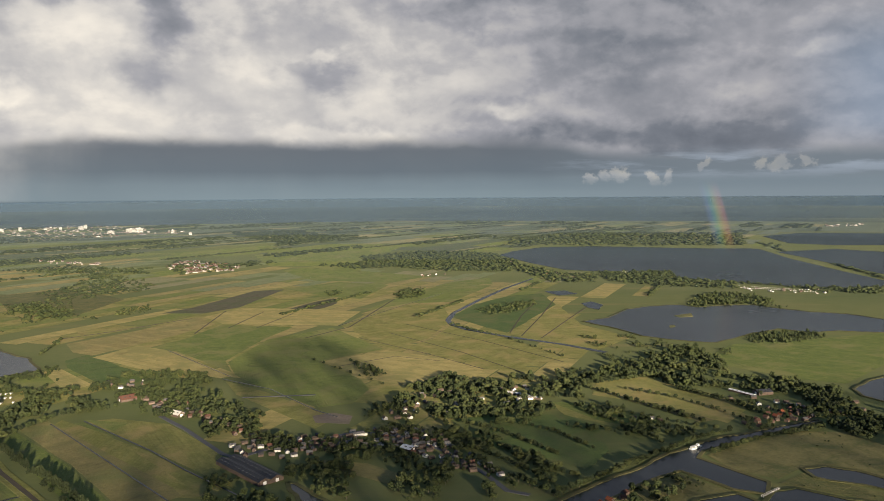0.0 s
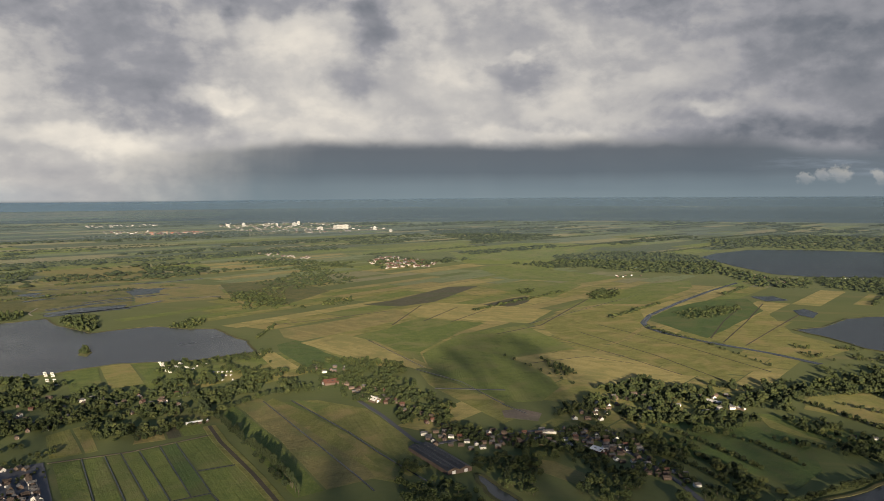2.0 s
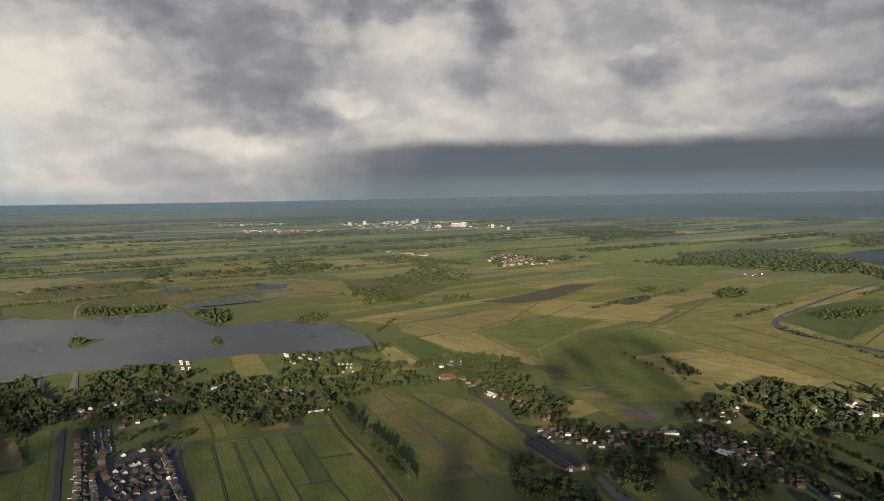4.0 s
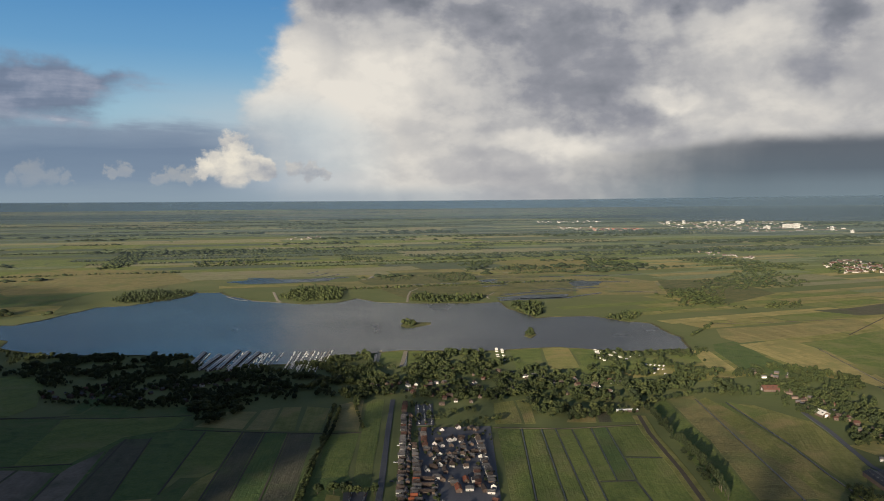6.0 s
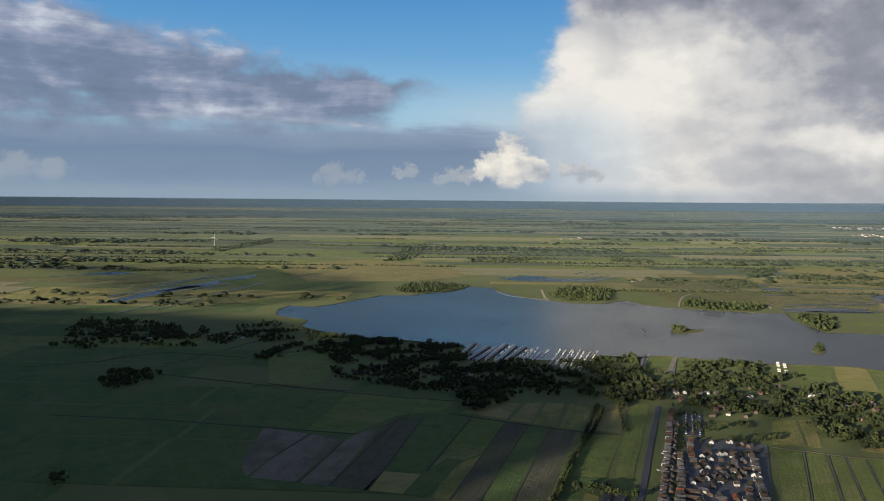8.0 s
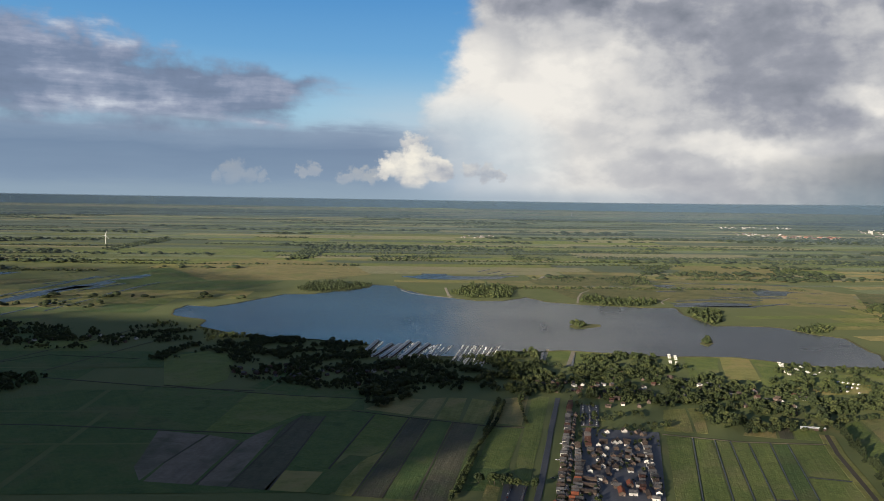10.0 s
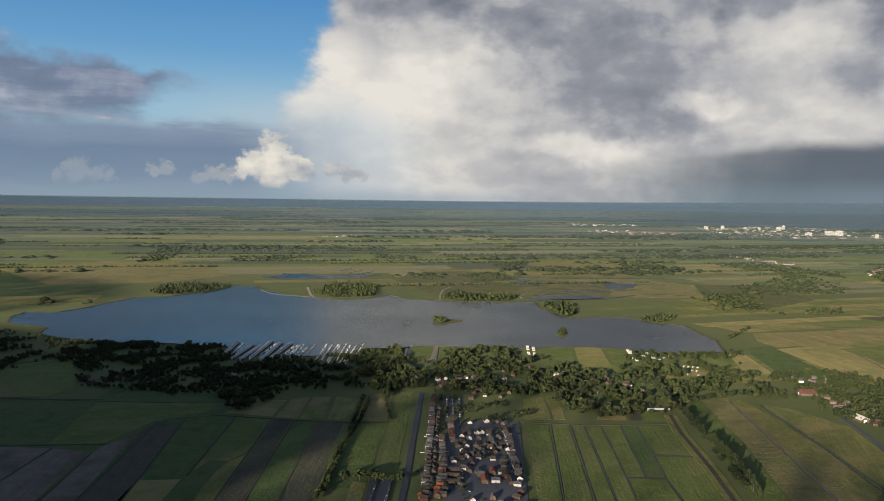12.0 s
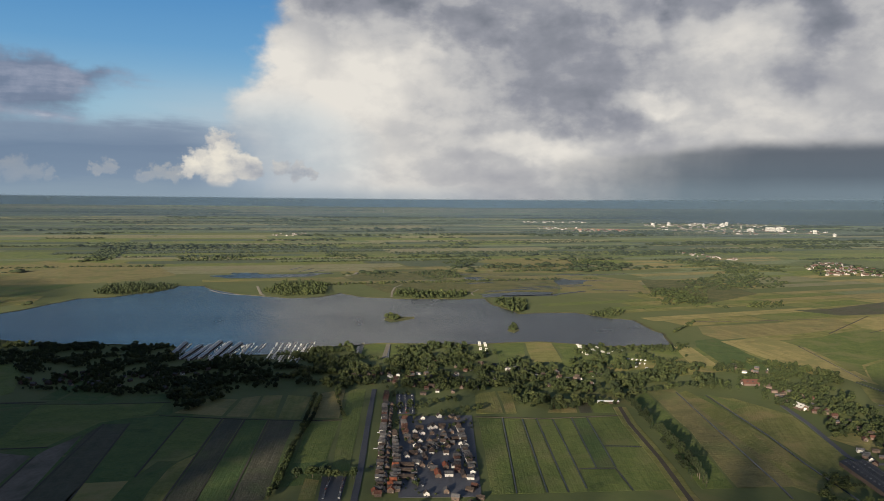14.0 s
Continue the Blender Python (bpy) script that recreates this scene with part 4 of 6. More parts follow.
wood([(381, 5507), (1026, 6583), (2299, 6417), (2224, 5689), (1850, 4773), (1262, 4773), (621, 4891)], 45, 10)
wood([(-1003, 1752), (-1124, 2224), (-1047, 2163), (-956, 2004), (-1002, 1896)], 25, 7)
wood([(-1204, 2492), (-1200, 2827), (-1112, 2920), (-955, 2604), (-1026, 2412)], 30, 8)
wood([(-882, 2071), (-845, 2212), (-779, 2077), (-823, 1999)], 18, 8)
wood([(-374, 2453), (-341, 2542), (-303, 2449), (-335, 2367)], 16, 8)
wood([(-153, 2414), (-102, 2546), (-60, 2497), (-76, 2328), (-127, 2330)], 16, 9)
wood([(88, 2012), (146, 2114), (243, 2225), (222, 2111), (121, 1963)], 18, 7)
wood([(-1942, 1253), (-2105, 1430), (-2068, 1515), (-1955, 1499), (-1776, 1344), (-1818, 1239)], 10, 10)
wood([(-1619, 1473), (-1717, 1571), (-1636, 1587), (-1534, 1683), (-1471, 1592), (-1531, 1488)], 9, 10)
wood([(-1349, 1581), (-1385, 1670), (-1317, 1682), (-1192, 1530), (-1174, 1461)], 9, 10)
wood([(-2238, 882), (-2373, 983), (-2362, 1088), (-2208, 1081), (-2154, 977), (-2134, 886)], 11, 10, 2)
wood([(-1029, 1581), (-1075, 1688), (-1001, 1633), (-976, 1581)], 14, 8)
wood([(-1318, 1179), (-1363, 1236), (-1299, 1205), (-1276, 1167)], 6, 9, None, -1.0, True)
wood([(-1037, 1272), (-1067, 1328), (-1023, 1290), (-1011, 1260)], 5, 8, None, -1.0, True)
wood([(-1238, 2197), (-1181, 2278), (-968, 2026), (-925, 1908), (-1063, 1993)], 20, 8)
wood([(-2079, 2957), (-1891, 3024), (-1791, 2867), (-1885, 2723)], 30, 8)
wood([(-1321, 2504), (-1216, 2655), (-1067, 2572), (-1040, 2351), (-1170, 2293)], 28, 8)
wood([(-1740, -30), (-1878, 8), (-1840, 106), (-1684, 109), (-1739, 255), (-1627, 250), (-1570, 141), (-1637, 9)], 16, 10)
wood([(-1251, 26), (-1320, 53), (-1311, 125), (-1267, 125), (-1199, 61)], 10, 9)
wood([(-1366, 283), (-1450, 356), (-1467, 392), (-1413, 373), (-1332, 300)], 9, 9)
wood([(-2179, 877), (-2343, 980), (-2307, 1136), (-2202, 1135), (-2068, 975)], 12, 9, 2)
wood([(-1610, 291), (-1713, 320), (-1762, 415), (-1642, 400), (-1497, 399), (-1507, 294)], 15, 9)
wood([(-1616, -45), (-1656, 9), (-1634, 146), (-1601, 279), (-1531, 237), (-1555, 73), (-1549, -25)], 18, 9)
wood([(-842, -16), (-852, -2), (-816, 4), (-791, -9)], 9, 9)
wood([(-1185, 510), (-1185, 615), (-1087, 634), (-1002, 532), (-1046, 477)], 9, 10)
wood([(-999, 745), (-926, 873), (-897, 983), (-817, 1012), (-710, 897), (-743, 814), (-832, 744), (-873, 694)], 10, 9)
wood([(-791, 1010), (-698, 1094), (-646, 1159), (-554, 1093), (-589, 970), (-700, 910)], 10, 10)
wood([(-726, 1367), (-697, 1389), (-630, 1291), (-632, 1222)], 10, 8)
wood([(-292, 1003), (-228, 978), (-152, 910), (-105, 975), (-63, 999), (-87, 930), (-148, 885), (-206, 911)], 10, 9)
wood([(-63, 999), (10, 997), (76, 906), (128, 812), (100, 784), (46, 848), (-18, 907)], 10, 9)
wood([(-172, 1423), (-127, 1384), (-91, 1294), (-129, 1295)], 9, 7)
wood([(65, 1206), (189, 1203), (214, 1150), (125, 1105), (61, 1122)], 9, 10)
wood([(268, 1031), (319, 956), (268, 923), (233, 981)], 9, 9, None, 0.02)
wood([(484, 1040), (518, 987), (529, 919), (564, 897), (604, 962), (552, 1052)], 9, 11, None, 0.02)
wood([(305, 912), (386, 966), (466, 1001), (463, 979), (380, 932), (312, 895)], 8, 6, None, 0.02)
wood([(188, 828), (259, 892), (308, 923), (310, 938), (255, 902), (189, 846)], 9, 7, None, 0.02)
wood([(-395, 1181), (-320, 1130), (-284, 1055), (-340, 1085)], 9, 9)
wood([(-1883, 3308), (-1722, 3574), (-1264, 3321), (-1188, 3120), (-1585, 3190)], 30, 9)
wood([(-1884, 6963), (-1410, 7379), (-761, 6034), (-913, 5162), (-1243, 5463)], 45, 12, 2)
wood([(-570, 3497), (-378, 3605), (-62, 3463), (-342, 3263)], 26, 9, 2)
tree_row([(-235, 1425), (-76, 1209)], 30, 6)
tree_row([(20, 1834), (137, 1645), (235, 1432)], 22, 6)
tree_row([(214, 1103), (309, 1017), (362, 978)], 12, 7)
tree_row([(64, 927), (130, 829), (152, 812)], 8, 8)
tree_row([(-12, 973), (72, 866), (119, 793)], 7, 8)
tree_row([(249, 1238), (345, 1296)], 10, 6)
tree_row([(121, 768), (186, 832), (260, 896), (315, 944), (369, 976)], 7, 9)
tree_row([(177, 789), (246, 849), (284, 874)], 8, 8)
tree_row([(312, 889), (374, 934), (477, 993)], 9, 7)
tree_row([(33, 1017), (81, 967), (138, 881)], 9, 8)
tree_row([(64, 1048), (140, 980), (183, 904)], 10, 7)
tree_row([(217, 1040), (250, 988), (268, 923)], 9, 8)
tree_row([(285, 1200), (347, 1144), (398, 1055)], 12, 6)
tree_row([(276, 1126), (319, 1077), (352, 1011)], 10, 7)
tree_row([(-1233, 2204), (-849, 1929)], 26, 6)
tree_row([(-780, 1498), (-823, 1677)], 12, 7)
tree_row([(-559, 958), (-537, 1061), (-463, 1112)], 10, 9)
wood([(-1504, 492), (-1406, 601), (-1312, 667), (-1177, 626), (-1226, 527), (-1364, 448)], 10, 10)
wood([(-1126, 837), (-1120, 916), (-983, 801), (-1016, 724), (-1115, 599), (-1167, 624), (-1057, 742)], 9, 10)
wood([(-1069, 982), (-978, 1062), (-866, 950), (-916, 852)], 9, 11)
wood([(-780, 1133), (-836, 1246), (-706, 1351), (-676, 1266), (-718, 1174)], 11, 9)

# tree rows and hedges
tree_row([(-538, 925), (-436, 818), (-325, 698)], 24, 9)
tree_row([(-522, 906), (-458, 842), (-400, 788), (-356, 743), (-318, 700)], 9, 17, slim=True)
tree_row([(-582, 395), (-682, 487), (-764, 576), (-846, 649)], 5, 6)
tree_row([(-607, 444), (-597, 456), (-595, 471), (-570, 469)], 7, 11)
tree_row([(-1138, 930), (-956, 801)], 8, 9)
tree_row([(-556, 930), (-698, 1094)], 7, 14)
tree_row([(2026, 4995), (1823, 4090), (1714, 3401), (1607, 2828), (1557, 2449)], 30, 8)
tree_row([(-1385, 1118), (-1290, 1231)], 14, 6)
tree_row([(-847, 674), (-740, 605)], 8, 4)

# plots by the lake
field(GREEN, [(-956, 1128), (-928, 1183), (-805, 1042), (-828, 998)])
field(OLIVE, [(-926, 1186), (-895, 1226), (-761, 1083), (-793, 1042)])
field(GREEN, [(-889, 1224), (-847, 1241), (-753, 1130), (-757, 1088)])
field(GREEN, [(-1132, 957), (-1104, 993), (-979, 878), (-1005, 845)])
field(GREEN, [(-1102, 1005), (-1085, 1027), (-957, 907), (-974, 886)])
flood([(-1153, 969), (-1045, 873)], 5)
flood([(-1119, 1014), (-970, 876)], 5)

# the marsh beyond the lake
flood([(-1442, 1648), (-1398, 1739), (-1336, 1841)], 26)
flood([(-1713, 1871), (-1691, 1969)], 20)
flood([(-1715, 2356), (-1653, 2447)], 16)
flood([(-1693, 2061), (-1668, 2175)], 14)
flood([(-1781, 2250), (-1721, 2318)], 16)
flood([(-1978, 2025), (-1938, 2146)], 10)
flood([(-2453, 1367), (-2416, 1450), (-2349, 1551), (-2279, 1760)], 26)
flood([(-2498, 1475), (-2441, 1550)], 40)
flood([(-2488, 1720), (-2569, 1836)], 10)
flood([(-2400, 1697), (-2472, 1814)], 10)
flood([(-2334, 1688), (-2397, 1812)], 10)
flood([(-2598, 2168), (-2537, 2237)], 16)
flood([(-1922, 1755), (-1883, 1801)], 12)
flood([(-1766, 1910), (-1757, 2006)], 14)
flood([(-1693, 2036), (-1658, 2150)], 14)
flood([(-1624, 2153), (-1609, 2259)], 12)
flood([(-1463, 1666), (-1393, 1741), (-1344, 1849), (-1337, 1992)], 14)
flood([(-1534, 1756), (-1423, 2117)], 8)
flood([(-2349, 78), (-2564, 227), (-2853, 418)], 14)
flood([(-2431, 310), (-2658, 443), (-2850, 574)], 9)
flood([(-2306, 356), (-2482, 484), (-2570, 554)], 9)
flood([(-2011, 93), (-2148, 192), (-2267, 290)], 7)
flood([(-2031, 182), (-2229, 315)], 6)
flood([(-3735, -223), (-3743, -98)], 60)
flood([(-3737, -12), (-3713, 120)], 30)
flood([(-3931, 104), (-4076, 219)], 14)
water_sheet("pool", [(-1585, 2162), (-1581, 2245), (-1545, 2287), (-1460, 2160), (-1473, 2105), (-1493, 2071)], "shallow pool in the marsh")
path([(-1600, 1445), (-1700, 1536), (-1779, 1617), (-1824, 1688)], 5)
path([(-2074, 1317), (-1900, 1220), (-1841, 1196)], 7)
path([(-1946, 1151), (-1906, 1174), (-1841, 1196)], 5)
path([(-2079, 1159), (-1993, 1144), (-1946, 1151)], 5)
path([(-1481, 1651), (-1526, 1688), (-1577, 1778)], 4)
path([(-2139, 1737), (-2258, 1859)], 10)
path([(-2193, 1756), (-2129, 1758)], 12)
path([(-982, 879), (-1080, 977)], 7)
path([(-1035, 869), (-1117, 946)], 6)
furrow([(-553, 1724), (-580, 2070)], 4)
furrow([(-498, 1797), (-474, 2056)], 4)
furrow([(-432, 1795), (-390, 2022)], 4)
furrow([(-825, 1663), (-750, 1759), (-630, 1945)], 6)
furrow([(-176, 1656), (-28, 1483), (73, 1347)], 3)
furrow([(-120, 1724), (38, 1497), (139, 1315)], 3)
furrow([(-87, 1839), (88, 1615), (220, 1404)], 3)
furrow([(-297, 1660), (-217, 1803), (-142, 2306)], 5)
furrow([(-187, 1377), (-91, 1463), (-6, 1420)], 3)
furrow([(170, 1672), (249, 1959), (336, 2311)], 4)
furrow([(149, 1715), (199, 1961), (267, 2226)], 4)
furrow([(209, 1644), (312, 1911), (390, 2106)], 4)
furrow([(-1420, -71), (-1426, 35), (-1469, 145), (-1365, 273)], 3)
furrow([(-1417, 35), (-1561, 204), (-1769, 412)], 3)
furrow([(-1337, 125), (-1518, 323)], 3)
ribbon("stream", [(332, 2862), (215, 2579), (107, 2270), (29, 2016), (13, 1895), (23, 1819), (57, 1755), (139, 1666), (246, 1572), (315, 1489)], 13, 0.68, WATER, "winding grey stream between meadows", "stream")
wood([(-1486, 449), (-1488, 567), (-1331, 670), (-1158, 606), (-1099, 612), (-1038, 508), (-1028, 449), (-1101, 424), (-1234, 394)], 10, 11, None, -0.2)
wood([(-941, 475), (-1105, 570), (-1123, 630), (-993, 588), (-916, 527), (-892, 480)], 9, 13, None, -0.3)
wood([(-1709, -15), (-1929, 9), (-1892, 88), (-1809, 175), (-1693, 254), (-1593, 234), (-1603, 87)], 11, 9, None, -0.3)
wood([(-1544, 108), (-1598, 208), (-1648, 350), (-1644, 444), (-1533, 439), (-1497, 340), (-1502, 197)], 11, 9, None, -0.05)
wood([(-1352, 280), (-1449, 362), (-1456, 429), (-1403, 408), (-1341, 326)], 9, 8, None, -0.3)
wood([(-1255, 32), (-1333, 58), (-1319, 123), (-1270, 119), (-1230, 85)], 10, 9, None, -0.3)
wood([(84, 2063), (137, 2159), (277, 2283), (261, 2147), (166, 1988), (115, 2012)], 14, 7, None, -0.2)
wood([(-145, 2334), (-130, 2526), (-61, 2558), (-54, 2383), (-110, 2290)], 14, 8, None, -0.6)
wood([(296, 1661), (391, 1707), (471, 1559), (563, 1499), (528, 1405), (406, 1409), (303, 1319)], 14, 8, None, 0.05)
wood([(632, 2096), (765, 2266), (871, 2200), (931, 2084), (799, 2016), (654, 2022)], 14, 7, None, -0.2)
wood([(-1197, 2058), (-1197, 2230), (-1131, 2366), (-948, 1991), (-998, 1888)], 22, 7, None, -0.1)
wood([(-1247, 2520), (-1422, 3208), (-1196, 2977), (-1071, 2560)], 26, 8, None, -0.3)
wood([(-2020, 2853), (-2156, 3152), (-1963, 3035), (-1859, 2833)], 30, 8, None, -0.4)
wood([(-1036, 1537), (-1066, 1700), (-1002, 1670), (-974, 1529)], 11, 9, None, -0.3)
wood([(-1235, 382), (-1165, 502), (-1101, 583), (-986, 653), (-940, 560), (-1060, 440), (-1150, 370)], 11, 9, None, -0.35)
field(ROUGH, [(-2166, 2218), (-1621, 1665), (-1500, 1725), (-1343, 1862), (-1577, 2180), (-2000, 2349)])
field(TANBROWN, [(-1357, 1894), (-1178, 2090), (-1396, 2392), (-1621, 2434), (-1568, 2182)])
field(ROUGH, [(-1170, 2092), (-948, 1991), (-954, 2333), (-1251, 2619), (-1405, 2427)])
field(ROUGH, [(-2155, 1701), (-1676, 1501), (-1617, 1781), (-1954, 2152), (-2396, 2230)])
field(TANBROWN, [(-2469, 2751), (-1946, 2170), (-1705, 2485), (-2146, 3122)])
field(TANBROWN, [(-3438, 1156), (-3034, 1453), (-2555, 1293), (-2456, 1027), (-2596, 712), (-3202, 714)])
field(DARKGREEN, [(-3124, 697), (-2561, 702), (-2461, 926), (-2252, 705), (-2182, 536), (-2728, 418)])
wood([(-2143, 2389), (-2192, 2632), (-1980, 2590), (-1967, 2363)], 17, 6, None, -0.3)
wood([(-1964, 2418), (-1924, 2609), (-1828, 2480), (-1867, 2300)], 17, 6, None, -0.3)
wood([(-2095, 1976), (-2128, 2256), (-1865, 2003), (-1886, 1876)], 17, 6, None, -0.3)
wood([(-2370, 2417), (-2469, 2751), (-2261, 2537), (-2239, 2343)], 18, 7, None, -0.3)
wood([(-2123, 1773), (-2207, 1973), (-2059, 1917), (-2014, 1753)], 17, 5, None, -0.3)
wood([(-3184, 2404), (-2943, 2489), (-2779, 2351), (-2943, 2223)], 24, 7, None, -0.3)
wood([(-3359, 1699), (-3339, 1939), (-3187, 2103), (-3090, 1794), (-3133, 1613)], 26, 8, None, -0.3)
wood([(-3294, 1240), (-4222, 1729), (-3949, 1718), (-3336, 1394)], 26, 9, None, -0.3)
wood([(-4305, 633), (-5492, 1227), (-4986, 1131), (-4147, 665)], 24, 8, None, -0.3)
wood([(-5321, -166), (-5530, -14), (-4952, -13), (-5013, -157)], 26, 8, None, -0.3)
wood([(-35, 1157), (4, 1277), (68, 1251), (144, 1198), (269, 1342), (375, 1410), (477, 1559), (508, 1500), (501, 1359), (453, 1205), (366, 1207), (340, 1276), (240, 1240), (133, 1042), (83, 997), (33, 1036), (-12, 1011), (-37, 1094)], 11, 13, None, -0.3)
wood([(3, 1003), (52, 968), (133, 844), (120, 821), (49, 907), (2, 940)], 10, 12, None, -0.4)
wood([(-152, 910), (-104, 964), (-44, 898), (8, 841), (64, 767), (51, 745), (7, 768), (-42, 850), (-89, 879), (-117, 852)], 11, 12, None, -0.3)
wood([(-258, 827), (-216, 799), (-148, 748), (-129, 701), (-217, 703)], 11, 12, None, -0.3)
wood([(-184, 887), (-146, 874), (-91, 842), (-137, 817), (-168, 838)], 11, 10, None, -0.25)
wood([(-525, 1213), (-482, 1330), (-379, 1217), (-306, 1140), (-178, 982), (-105, 971), (-125, 910), (-192, 911), (-279, 934), (-352, 1052), (-437, 1112)], 11, 11, None, -0.15)
wood([(453, 1205), (547, 1279), (586, 1187), (602, 1090), (583, 975), (538, 898), (501, 984), (536, 1154)], 11, 13, None, -0.35)
wood([(262, 1040), (337, 1012), (312, 957), (249, 958)], 10, 9, None, -0.4)
wood([(189, 792), (244, 842), (258, 808), (225, 736), (179, 736)], 10, 10, None, -0.2)
wood([(134, 1048), (200, 1033), (273, 969), (232, 947), (176, 983)], 11, 10, None, -0.05)
wood([(-119, 1111), (-72, 1135), (-20, 1037), (-33, 975), (-93, 1000)], 10, 9, None, -0.1)
tree_row([(330, 908), (410, 955), (507, 996)], 7, 8)
tree_row([(109, 766), (164, 812), (234, 874)], 8, 9)
tree_row([(232, 1203), (294, 1102), (336, 1030)], 11, 8)
tree_row([(364, 1200), (420, 1115), (437, 1056)], 9, 9)
tree_row([(46, 849), (100, 781), (118, 751)], 8, 10)
field(TANBROWN, [(246, 1271), (303, 1238), (406, 1100), (418, 1048), (341, 1022), (282, 1118), (231, 1195)])
field(OLIVE, [(156, 1130), (217, 1080), (261, 1006), (235, 989), (166, 1061)])
field(OLIVE, [(-520, 1047), (-431, 982), (-271, 803), (-325, 820), (-519, 972)])
field(GREEN, [(-489, 1047), (-422, 1032), (-428, 994)])
field(TANBROWN, [(-147, 880), (-87, 866), (-28, 815), (-51, 796), (-116, 843)])
field(BROWN, [(-180, 1060), (-155, 1076), (-125, 1059), (-125, 1021), (-171, 1027)])
wood([(-855, 891), (-912, 1058), (-761, 1025), (-733, 1179), (-628, 1203), (-549, 1243), (-478, 1106), (-545, 1033), (-563, 957), (-545, 906), (-585, 795), (-679, 842), (-759, 794)], 11, 13, None, -0.16)
wood([(-549, 1243), (-510, 1351), (-412, 1228), (-304, 1076), (-234, 999), (-220, 944), (-305, 997), (-406, 1126), (-467, 1118)], 11, 11, None, -0.18)
wood([(-1186, 627), (-1133, 755), (-1075, 855), (-870, 906), (-763, 798), (-842, 714), (-906, 645), (-981, 564), (-979, 497)], 11, 12, None, -0.16)
wood([(-993, 504), (-1089, 578), (-1033, 611), (-920, 539), (-932, 505)], 9, 15, None, -0.4)
tree_row([(-594, 412), (-678, 488), (-775, 575), (-858, 649)], 7, 6)
tree_row([(-610, 448), (-563, 486)], 7, 10)
tree_row([(-838, 671), (-943, 766)], 8, 9)

# ways
road([(-519, 441), (-581, 500), (-712, 620), (-826, 726)], 6)
track([(-536, 898), (-487, 841), (-396, 750), (-336, 685), (-304, 651)], 5)
road([(-391, 1063), (-335, 999), (-260, 901), (-240, 887), (-197, 932), (-106, 987), (-47, 962), (2, 907), (45, 831), (65, 781), (87, 769)], 6)
road([(-195, 1176), (-303, 1162)], 5)
furrow([(-903, 447), (-841, 496), (-768, 558), (-736, 598)], 3)
furrow([(-635, 726), (-571, 782), (-514, 864)], 3)
furrow([(-1157, 267), (-1060, 359), (-1008, 414), (-953, 487)], 3)
ditch([(-607, 746), (-436, 565)], 2)
ditch([(-588, 761), (-418, 587)], 2)
ditch([(-577, 775), (-405, 602)], 2)
ditch([(-561, 787), (-399, 622)], 2)
ditch([(-549, 809), (-425, 677)], 2)
ditch([(-537, 824), (-412, 692)], 2)
ditch([(-459, 744), (-429, 772)], 2)
ditch([(-436, 663), (-411, 690), (-366, 649)], 2)
furrow([(-887, 258), (-813, 193)], 2.6)
furrow([(-843, 285), (-735, 206)], 2.6)
furrow([(-913, 384), (-715, 230)], 2.6)
furrow([(-897, 408), (-745, 301), (-689, 261)], 2.6)
furrow([(-871, 463), (-715, 333)], 2.6)
furrow([(-840, 497), (-637, 323)], 2.6)
furrow([(-817, 514), (-620, 344)], 2.6)
furrow([(-797, 535), (-601, 367)], 2.6)
ditch([(-526, 1028), (-286, 771), (-254, 735)], 3)
ditch([(-487, 1041), (-348, 913), (-285, 846), (-206, 770)], 3)
ditch([(-368, 1285), (-272, 1213), (-181, 1090), (-144, 1053)], 3)
ditch([(-358, 1301), (-543, 1530)], 3)
ditch([(-246, 1819), (-103, 2181), (0, 2435)], 3)
furrow([(-1291, 119), (-1148, 261), (-1063, 371)], 4)
furrow([(-1094, -25), (-1020, 98), (-932, 216), (-866, 307)], 4)

# ---- buildings, boats, cars ----
def thing(name, label, category, group=""):
    return tagged(new(name), label, category, group)


def gable_body(bm, w, l, eaves, ridge):
    """Walls with pointed ends; the ridge runs along y."""
    a = [(-w / 2, -l / 2), (w / 2, -l / 2), (w / 2, l / 2), (-w / 2, l / 2)]
    lo, hi = [bm.verts.new((x, y, -0.3)) for x, y in a], [bm.verts.new((x, y, eaves)) for x, y in a]
    p, q = bm.verts.new((0, -l / 2, ridge)), bm.verts.new((0, l / 2, ridge))
    bm.faces.new((lo[0], lo[1], hi[1], p, hi[0]))
    bm.faces.new((lo[2], lo[3], hi[3], q, hi[2]))
    bm.faces.new((lo[1], lo[2], hi[2], hi[1]))
    bm.faces.new((lo[3], lo[0], hi[0], hi[3]))


def gable_roof(bm, w, l, eaves, ridge, over=0.45, thick=0.25):
    s = (ridge - eaves) / (w / 2)
    for side in (-1, 1):
        x = side * (w / 2 + over)
        ze = eaves - over * s
        pts = [(x, -l / 2 - over, ze), (0, -l / 2 - over, ridge), (0, l / 2 + over, ridge), (x, l / 2 + over, ze)]
        lo = [bm.verts.new((a, b, c + 0.02)) for a, b, c in pts]
        hi = [bm.verts.new((a, b, c + thick)) for a, b, c in pts]
        for f in ((lo[3], lo[2], lo[1], lo[0]), (hi[0], hi[1], hi[2], hi[3]), (lo[0], lo[1], hi[1], hi[0]), (lo[1], lo[2], hi[2], hi[1]), (lo[2], lo[3], hi[3], hi[2]), (lo[3], lo[0], hi[0], hi[3])):
            bm.faces.new(f)
    bmesh.ops.recalc_face_normals(bm, faces=bm.faces)


def one_box(name, dims, mat, parent, label=""):
    bm = bmesh.new()
    box(bm, *dims)
    return part(name, bm, mat, parent, label)


